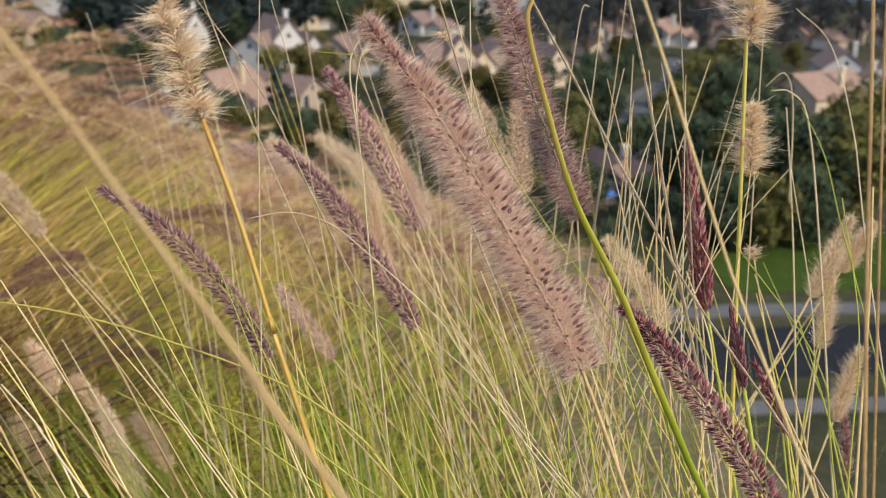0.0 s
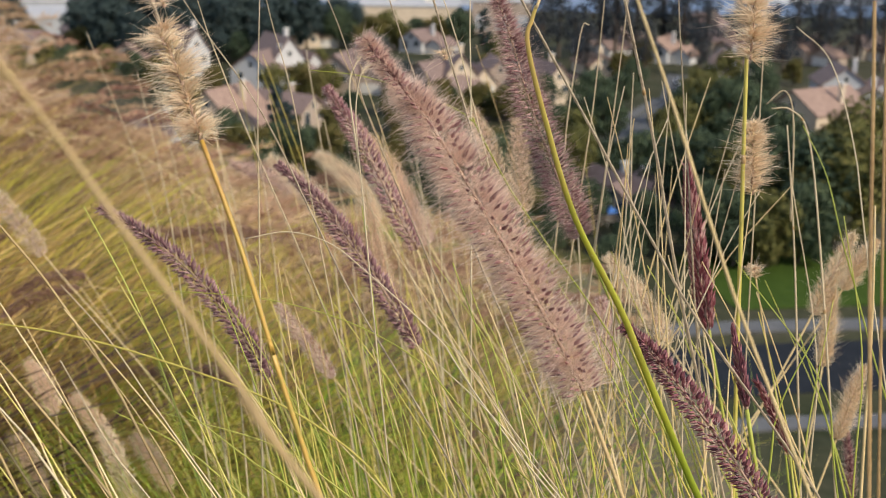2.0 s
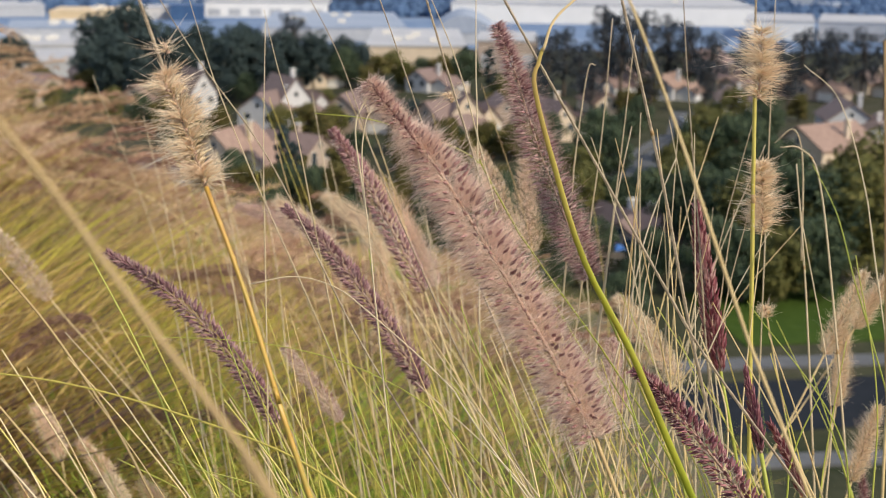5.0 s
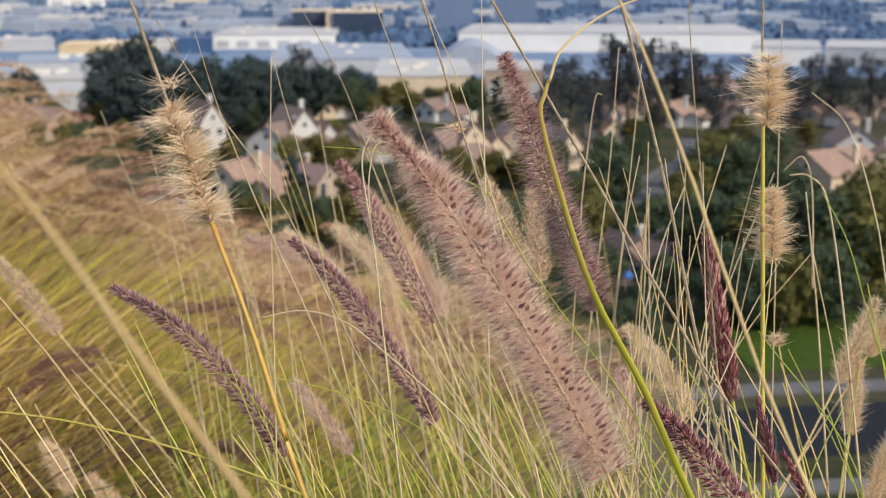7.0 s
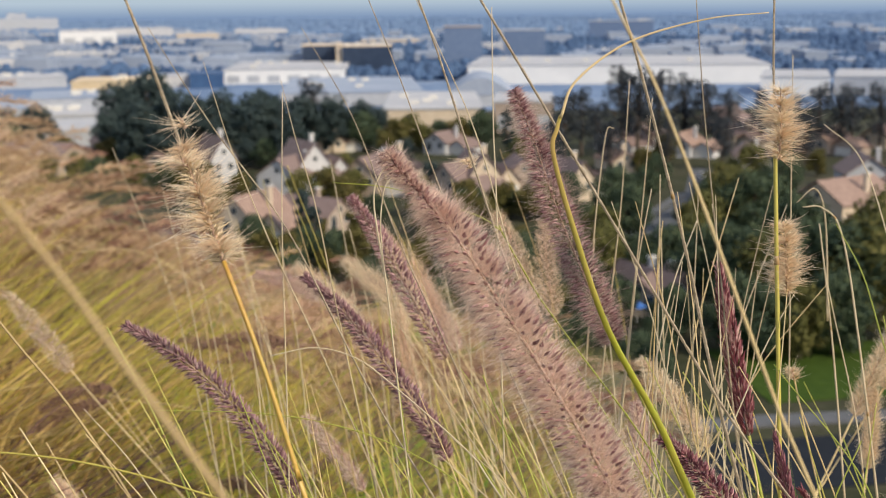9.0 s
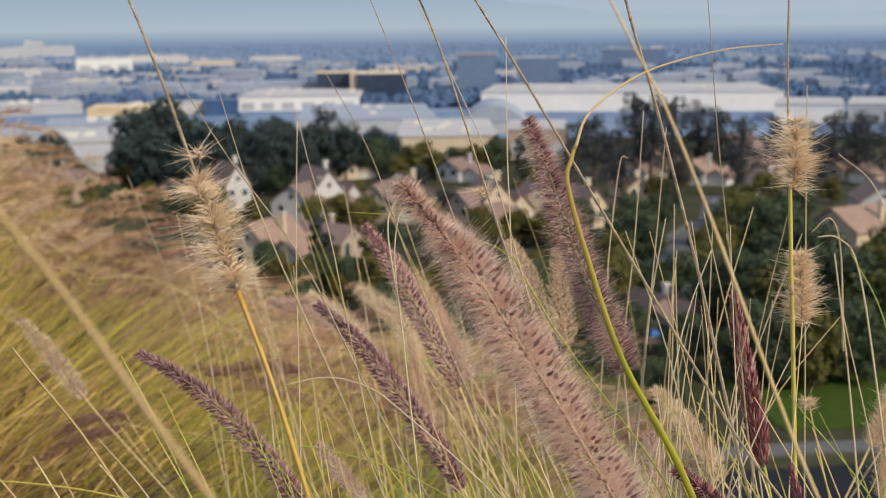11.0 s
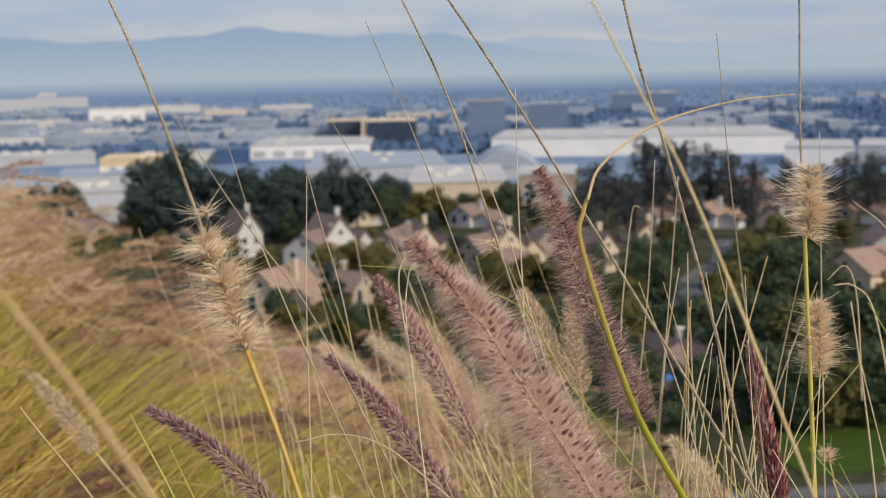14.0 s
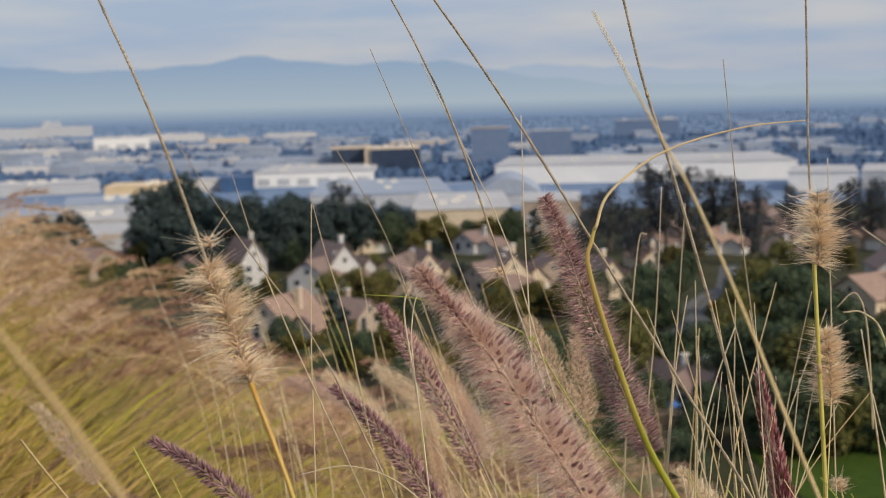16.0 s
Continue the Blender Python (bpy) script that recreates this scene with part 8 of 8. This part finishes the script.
stalk("yellow-green stem of the near grass", [(0.202, 0.742, -0.364), (0.140, 0.809, 0.101), (0.033, 0.926, 0.490), (0.006, 0.956, 0.589), (-0.031, 0.985, 0.685)], 0.00138, 0.00042, M_YELLOW, seed=221)
stalk("yellow-green stem of the near grass", [(0.517, 0.556, -0.465), (0.361, 0.667, 0.203), (0.203, 0.779, 0.575), (0.170, 0.802, 0.653), (0.125, 0.825, 0.728)], 0.00096, 0.00029, M_YELLOW, seed=222)
stalk("yellow-green stem of the near grass", [(0.251, 0.751, -0.409), (0.127, 0.820, 0.128), (-0.065, 0.928, 0.486), (-0.115, 0.956, 0.579), (-0.184, 0.983, 0.669)], 0.00140, 0.00042, M_GREEN, seed=223)
stalk("yellow-green stem of the near grass", [(0.205, 0.530, -0.320), (0.120, 0.609, 0.216), (-0.006, 0.725, 0.600), (-0.026, 0.742, 0.659), (-0.052, 0.760, 0.716)], 0.00084, 0.00025, M_GREEN, seed=224)
stalk("yellow-green stem of the near grass", [(0.239, 0.567, -0.352), (0.107, 0.644, 0.222), (-0.080, 0.753, 0.582), (-0.117, 0.775, 0.655), (-0.168, 0.796, 0.726)], 0.00078, 0.00023, M_GREEN, seed=225)
stalk("yellow-green stem of the near grass", [(0.007, 0.590, -0.177), (-0.022, 0.651, 0.174), (-0.080, 0.771, 0.572), (-0.090, 0.790, 0.638), (-0.102, 0.810, 0.701)], 0.00103, 0.00031, M_YELLOW, seed=226)
stalk("yellow-green stem of the near grass", [(0.579, 0.582, -0.496), (0.411, 0.697, 0.190), (0.248, 0.809, 0.560), (0.206, 0.837, 0.654), (0.150, 0.864, 0.745)], 0.00122, 0.00037, M_GREEN, seed=227)
stalk("yellow-green stem of the near grass", [(0.347, 0.721, -0.456), (0.289, 0.815, 0.094), (0.217, 0.934, 0.490), (0.199, 0.963, 0.584), (0.176, 0.990, 0.675)], 0.00093, 0.00028, M_YELLOW, seed=228)
stalk("yellow-green stem of the near grass", [(0.174, 0.567, -0.304), (0.081, 0.638, 0.208), (-0.068, 0.751, 0.583), (-0.086, 0.764, 0.627), (-0.109, 0.777, 0.668)], 0.00091, 0.00027, M_GREEN, seed=229)
stalk("yellow-green stem of the near grass", [(0.501, 0.645, -0.498), (0.338, 0.752, 0.159), (0.169, 0.863, 0.528), (0.120, 0.896, 0.636), (0.053, 0.928, 0.741)], 0.00137, 0.00041, M_YELLOW, seed=230)
stalk("yellow-green stem of the near grass", [(0.350, 0.451, -0.357), (0.223, 0.553, 0.255), (0.082, 0.667, 0.634), (0.059, 0.686, 0.696), (0.027, 0.704, 0.756)], 0.00085, 0.00026, M_GREEN, seed=231)
stalk("yellow-green stem of the near grass", [(-0.027, 0.654, -0.190), (-0.064, 0.711, 0.143), (-0.144, 0.830, 0.538), (-0.154, 0.846, 0.591), (-0.168, 0.861, 0.642)], 0.00099, 0.00030, M_GREEN, seed=232)
stalk("yellow-green stem of the near grass", [(0.643, 0.729, -0.590), (0.505, 0.845, 0.100), (0.369, 0.959, 0.480), (0.331, 0.991, 0.585), (0.281, 1.022, 0.687)], 0.00097, 0.00029, M_GREEN, seed=233)
stalk("yellow-green stem of the near grass", [(0.067, 0.481, -0.171), (0.014, 0.549, 0.237), (-0.078, 0.667, 0.630), (-0.091, 0.684, 0.685), (-0.109, 0.700, 0.738)], 0.00077, 0.00023, M_YELLOW, seed=234)
stalk("yellow-green stem of the near grass", [(0.436, 0.650, -0.468), (0.324, 0.754, 0.141), (0.200, 0.869, 0.525), (0.170, 0.897, 0.617), (0.130, 0.923, 0.705)], 0.00144, 0.00043, M_YELLOW, seed=235)
stalk("dry stem of the near grass", [(-0.005, 0.551, -0.166), (-0.032, 0.613, 0.194), (-0.085, 0.733, 0.593), (-0.096, 0.760, 0.680), (-0.111, 0.786, 0.765)], 0.00093, 0.00028, M_STRAW, seed=236)
stalk("yellow-green stem of the near grass", [(0.028, 0.655, -0.195), (-0.016, 0.713, 0.146), (-0.107, 0.831, 0.538), (-0.124, 0.854, 0.613), (-0.148, 0.875, 0.686)], 0.00108, 0.00032, M_YELLOW, seed=237)
stalk("yellow-green stem of the near grass", [(0.251, 0.434, -0.304), (0.141, 0.524, 0.268), (0.003, 0.639, 0.647), (-0.019, 0.657, 0.708), (-0.049, 0.675, 0.767)], 0.00067, 0.00020, M_GREEN, seed=238)
stalk("yellow-green stem of the near grass", [(0.126, 0.693, -0.266), (0.051, 0.754, 0.140), (-0.090, 0.868, 0.518), (-0.121, 0.892, 0.599), (-0.162, 0.916, 0.678)], 0.00137, 0.00041, M_GREEN, seed=239)
stalk("yellow-green stem of the near grass", [(0.034, 0.665, -0.198), (0.005, 0.722, 0.135), (-0.055, 0.842, 0.533), (-0.065, 0.863, 0.602), (-0.079, 0.883, 0.668)], 0.00101, 0.00030, M_GREEN, seed=240)
stalk("yellow-green stem of the near grass", [(0.352, 0.672, -0.439), (0.207, 0.762, 0.155), (0.030, 0.872, 0.519), (0.001, 0.890, 0.580), (-0.039, 0.907, 0.638)], 0.00117, 0.00035, M_YELLOW, seed=241)
stalk("yellow-green stem of the near grass", [(0.478, 0.743, -0.521), (0.378, 0.847, 0.087), (0.266, 0.964, 0.475), (0.237, 0.994, 0.574), (0.198, 1.023, 0.671)], 0.00148, 0.00044, M_GREEN, seed=242)
stalk("yellow-green stem of the near grass", [(0.099, 0.779, -0.253), (0.072, 0.833, 0.076), (0.012, 0.953, 0.474), (-0.001, 0.977, 0.554), (-0.017, 1.001, 0.632)], 0.00143, 0.00043, M_YELLOW, seed=243)
stalk("yellow-green stem of the near grass", [(-0.090, 0.770, -0.214), (-0.113, 0.819, 0.078), (-0.171, 0.939, 0.477), (-0.181, 0.959, 0.542), (-0.193, 0.978, 0.606)], 0.00097, 0.00029, M_YELLOW, seed=244)
stalk("yellow-green stem of the near grass", [(0.299, 0.663, -0.414), (0.187, 0.747, 0.150), (0.037, 0.860, 0.526), (0.010, 0.881, 0.593), (-0.026, 0.900, 0.659)], 0.00085, 0.00025, M_GREEN, seed=245)
stalk("yellow-green stem of the near grass", [(0.584, 0.496, -0.455), (0.371, 0.613, 0.251), (0.176, 0.720, 0.607), (0.152, 0.733, 0.651), (0.119, 0.746, 0.693)], 0.00110, 0.00033, M_YELLOW, seed=246)
stalk("yellow-green stem of the near grass", [(0.493, 0.543, -0.451), (0.331, 0.653, 0.213), (0.166, 0.764, 0.582), (0.125, 0.792, 0.673), (0.070, 0.818, 0.762)], 0.00123, 0.00037, M_GREEN, seed=247)
stalk("dry stem of the near grass", [(0.445, 0.579, -0.448), (0.267, 0.684, 0.204), (0.081, 0.792, 0.564), (0.031, 0.822, 0.662), (-0.037, 0.851, 0.757)], 0.00105, 0.00031, M_STRAW, seed=248)
stalk("yellow-green stem of the near grass", [(0.409, 0.562, -0.424), (0.222, 0.663, 0.221), (0.024, 0.770, 0.575), (-0.019, 0.793, 0.652), (-0.077, 0.816, 0.727)], 0.00110, 0.00033, M_YELLOW, seed=249)
stalk("yellow-green stem of the near grass", [(0.427, 0.601, -0.446), (0.356, 0.706, 0.157), (0.275, 0.825, 0.552), (0.259, 0.849, 0.631), (0.237, 0.872, 0.708)], 0.00114, 0.00034, M_YELLOW, seed=250)
stalk("dry stem of the near grass", [(0.494, 0.608, -0.482), (0.397, 0.717, 0.157), (0.293, 0.835, 0.547), (0.269, 0.861, 0.634), (0.238, 0.886, 0.719)], 0.00133, 0.00040, M_STRAW, seed=251)
stalk("yellow-green stem of the near grass", [(0.179, 0.555, -0.305), (0.087, 0.626, 0.213), (-0.059, 0.740, 0.590), (-0.087, 0.762, 0.663), (-0.126, 0.783, 0.734)], 0.00073, 0.00022, M_GREEN, seed=252)
stalk("yellow-green stem of the near grass", [(0.300, 0.495, -0.349), (0.225, 0.593, 0.218), (0.133, 0.711, 0.611), (0.117, 0.731, 0.679), (0.096, 0.751, 0.744)], 0.00095, 0.00029, M_YELLOW, seed=253)
stalk("yellow-green stem of the near grass", [(0.227, 0.477, -0.311), (0.167, 0.567, 0.229), (0.087, 0.686, 0.623), (0.078, 0.699, 0.667), (0.066, 0.712, 0.708)], 0.00063, 0.00019, M_GREEN, seed=254)
stalk("yellow-green stem of the near grass", [(0.511, 0.681, -0.515), (0.393, 0.789, 0.124), (0.268, 0.904, 0.508), (0.244, 0.926, 0.581), (0.211, 0.948, 0.652)], 0.00109, 0.00033, M_YELLOW, seed=255)
stalk("yellow-green stem of the near grass", [(0.040, 0.662, -0.199), (0.004, 0.720, 0.139), (-0.072, 0.839, 0.535), (-0.085, 0.860, 0.605), (-0.103, 0.881, 0.673)], 0.00131, 0.00039, M_YELLOW, seed=256)
stalk("yellow-green stem of the near grass", [(0.093, 0.567, -0.212), (0.010, 0.633, 0.206), (-0.134, 0.746, 0.584), (-0.171, 0.775, 0.680), (-0.220, 0.804, 0.774)], 0.00122, 0.00037, M_YELLOW, seed=257)
stalk("yellow-green stem of the near grass", [(0.484, 0.684, -0.503), (0.362, 0.789, 0.125), (0.228, 0.904, 0.507), (0.190, 0.938, 0.617), (0.138, 0.970, 0.725)], 0.00117, 0.00035, M_GREEN, seed=258)
stalk("yellow-green stem of the near grass", [(0.430, 0.485, -0.403), (0.240, 0.591, 0.257), (0.049, 0.699, 0.615), (0.026, 0.712, 0.658), (-0.006, 0.724, 0.699)], 0.00101, 0.00030, M_GREEN, seed=259)
stalk("yellow-green stem of the near grass", [(0.650, 0.713, -0.583), (0.451, 0.828, 0.129), (0.265, 0.937, 0.490), (0.220, 0.963, 0.577), (0.158, 0.989, 0.662)], 0.00088, 0.00026, M_GREEN, seed=260)
stalk("yellow-green stem of the near grass", [(0.084, 0.594, -0.205), (0.051, 0.656, 0.174), (-0.013, 0.776, 0.571), (-0.022, 0.792, 0.624), (-0.033, 0.808, 0.676)], 0.00081, 0.00024, M_GREEN, seed=261)
stalk("dry stem of the near grass", [(0.322, 0.538, -0.374), (0.236, 0.635, 0.198), (0.132, 0.752, 0.588), (0.116, 0.770, 0.646), (0.096, 0.787, 0.702)], 0.00117, 0.00035, M_STRAW, seed=262)
stalk("dry straw leaning across the slope", [(0.409, 0.499, -0.403), (0.174, 0.600, 0.277), (-0.060, 0.701, 0.611), (-0.098, 0.717, 0.667), (-0.143, 0.733, 0.720)], 0.00127, 0.00051, M_YELLOW, 1, 0.1, seed=263)
stalk("dry straw leaning across the slope", [(0.232, 0.545, -0.340), (0.041, 0.623, 0.268), (-0.201, 0.721, 0.596), (-0.232, 0.734, 0.638), (-0.268, 0.746, 0.677)], 0.00079, 0.00032, M_TAN, 1, 0.1, seed=264)
stalk("dry straw leaning across the slope", [(0.190, 0.611, -0.327), (-0.016, 0.686, 0.246), (-0.277, 0.781, 0.561), (-0.339, 0.804, 0.636), (-0.412, 0.826, 0.710)], 0.00098, 0.00039, M_YELLOW, 1, 0.1, seed=265)
stalk("dry straw leaning across the slope", [(0.228, 0.449, -0.300), (0.083, 0.530, 0.287), (-0.108, 0.638, 0.645), (-0.147, 0.660, 0.716), (-0.191, 0.681, 0.786)], 0.00078, 0.00031, M_YELLOW, 1, 0.1, seed=266)
stalk("dry straw leaning across the slope", [(0.137, 0.659, -0.275), (-0.037, 0.729, 0.209), (-0.283, 0.827, 0.535), (-0.354, 0.856, 0.630), (-0.437, 0.884, 0.723)], 0.00135, 0.00054, M_TAN, 1, 0.1, seed=267)
stalk("dry straw leaning across the slope", [(0.280, 0.438, -0.319), (0.091, 0.525, 0.308), (-0.131, 0.628, 0.650), (-0.167, 0.645, 0.705), (-0.209, 0.661, 0.758)], 0.00070, 0.00028, M_TAN, 1, 0.1, seed=268)
stalk("dry straw leaning across the slope", [(0.190, 0.442, -0.282), (0.035, 0.521, 0.300), (-0.172, 0.626, 0.650), (-0.210, 0.645, 0.713), (-0.254, 0.664, 0.775)], 0.00097, 0.00039, M_STRAW, 1, 0.1, seed=269)
stalk("dry straw leaning across the slope", [(0.102, 0.601, -0.227), (-0.042, 0.671, 0.221), (-0.259, 0.775, 0.565), (-0.298, 0.794, 0.628), (-0.345, 0.812, 0.689)], 0.00121, 0.00048, M_TAN, 1, 0.1, seed=270)
stalk("dry straw leaning across the slope", [(0.155, 0.583, -0.288), (-0.007, 0.655, 0.238), (-0.235, 0.756, 0.576), (-0.276, 0.775, 0.636), (-0.323, 0.792, 0.695)], 0.00127, 0.00051, M_YELLOW, 1, 0.1, seed=271)
stalk("dry straw leaning across the slope", [(0.049, 0.675, -0.207), (-0.055, 0.737, 0.165), (-0.239, 0.846, 0.526), (-0.279, 0.870, 0.605), (-0.325, 0.893, 0.682)], 0.00108, 0.00043, M_STRAW, 1, 0.1, seed=272)
stalk("dry straw leaning across the slope", [(0.135, 0.425, -0.239), (-0.003, 0.502, 0.301), (-0.197, 0.610, 0.658), (-0.224, 0.625, 0.709), (-0.256, 0.640, 0.758)], 0.00097, 0.00039, M_STRAW, 1, 0.1, seed=273)
stalk("dry straw leaning across the slope", [(0.407, 0.429, -0.368), (0.141, 0.531, 0.329), (-0.112, 0.628, 0.650), (-0.161, 0.646, 0.712), (-0.217, 0.664, 0.771)], 0.00082, 0.00033, M_STRAW, 1, 0.1, seed=274)
stalk("dry straw leaning across the slope", [(0.283, 0.413, -0.311), (0.123, 0.505, 0.300), (-0.065, 0.613, 0.659), (-0.083, 0.624, 0.695), (-0.105, 0.634, 0.729)], 0.00079, 0.00032, M_STRAW, 1, 0.1, seed=275)


# ---------------------------------------------------------------- the near thicket of leaves
def thicket():
    rng2 = np.random.default_rng(31)
    for lab, mat, n, x0, x1, y0, y1, h, wd, lx in (
            ("green leaves of the near grass", M_LEAF_GREEN, 4200, -0.15, 0.8, 0.8, 1.6, 0.70, 0.0018, -0.30),
            ("mixed green and straw leaves of the near grass", M_LEAF_MIX, 2500, -0.2, 0.85, 0.8, 1.7, 0.76, 0.0015, -0.34),
            ("upright straw stems of the near grass", M_LEAF_MIX, 700, 0.25, 1.0, 0.85, 1.7, 0.95, 0.0014, -0.12),
            ("tall yellow straw stems at the edge of the slope", M_LEAF_MIX, 260, 0.34, 0.78, 0.9, 1.4, 1.08, 0.0013, -0.16),
            ("tan straws leaning across the slope", M_LEAF_STRAW, 34, -0.55, 0.35, 0.72, 1.3, 0.95, 0.0017, -0.62),
            ("green leaves beside the plumes", M_FAR_GREEN, 800, -0.9, 0.2, 1.3, 2.6, 0.62, 0.0026, -0.35),
            ("straw leaves beside the plumes", M_LEAF_MIX, 260, -0.9, 0.2, 1.2, 2.4, 0.70, 0.0022, -0.45)):
        x, y = rng2.uniform(x0, x1, n), rng2.uniform(y0, y1, n)
        c = np.stack([np.round(x / 0.14) * 0.14, np.round(y / 0.14) * 0.14], 1) + rng2.normal(0, 0.028, (n, 2))
        f = np.stack([c[:, 0], c[:, 1], hill(c[:, 0], c[:, 1]) - 0.02], 1)
        blades("grass", lab, f, h, np.full((n, 2), [lx, -0.05]), 0.2, wd, mat, rng2, 0.25)


thicket()


# ---------------------------------------------------------------- small things of the street
def car(label, x, y, turn, paint):
    """A parked car: a lofted body with a cabin of glass, four wheels with rims."""
    root = tagged(new("parked_car"), label, "car", "parked cars")
    root.matrix_world = pose(x, y, FLOOR + 0.12, 0, 0, turn)
    bm = box_bm((-0.9, -2.2, 0.32), (0.9, 2.2, 0.95), 0.16)
    part("body", bm, paint, root)
    bm = box_bm((-0.8, -1.3, 0.93), (0.8, 1.2, 1.45), 0.05)
    for v in bm.verts:
        if v.co.z > 1.2:
            v.co.x *= 0.8
            v.co.y *= 0.68
    part("window", bm, M_PANE, root)
    part("roof", box_bm((-0.66, -0.85, 1.44), (0.66, 0.78, 1.5), 0.02), paint, root)
    for sx in (-1, 1):
        for sy in (-1.35, 1.35):
            bm = bmesh.new()
            bmesh.ops.create_cone(bm, cap_ends=True, segments=14, radius1=0.32, radius2=0.32, depth=0.2,
                                  matrix=pose(sx * 0.84, sy, 0.32, 0, 90, 0))
            w = part("wheel", bm, M_TYRE, root)
            bm = bmesh.new()
            bmesh.ops.create_cone(bm, cap_ends=True, segments=12, radius1=0.19, radius2=0.19, depth=0.03,
                                  matrix=pose(sx * 0.95, sy, 0.32, 0, 90, 0))
            part("rim", bm, M_TRIM, w)
    return root


def canopy(x, y):
    """A small garden canopy: four posts under a blue pointed cloth."""
    root = tagged(new("garden_canopy"), "bright blue cloth garden canopy on four posts", "canopy")
    root.matrix_world = pose(x, y, FLOOR, 0, 0, 20)
    for sx in (-0.75, 0.75):
        for sy in (-0.75, 0.75):
            part("post", box_bm((sx - 0.04, sy - 0.04, 0), (sx + 0.04, sy + 0.04, 2.0)), M_TRIM, root)
    bm = bmesh.new()
    base = [bm.verts.new((a, b, 2.0)) for a, b in ((-0.85, -0.85), (0.85, -0.85), (0.85, 0.85), (-0.85, 0.85))]
    low = [bm.verts.new((v.co.x, v.co.y, 1.75)) for v in base]
    top = bm.verts.new((0, 0, 2.6))
    for i in range(4):
        j = (i + 1) % 4
        bm.faces.new((base[i], base[j], top))
        bm.faces.new((low[i], low[j], base[j], base[i]))
    part("cloth", bm, M_CANOPY, root)


car("dark parked car on the street", 51.1, 273.0, 9, M_CAR_DARK)
car("pale parked car beside a dark one", 54.7, 288.1, 9, M_CAR_WHITE)
car("white parked car by the house", 66.4, 184.3, 40, M_CAR_WHITE)
car("silver parked car under the trees", 69.7, 190.6, 40, M_CAR_WHITE)
canopy(21.9, 156.5)
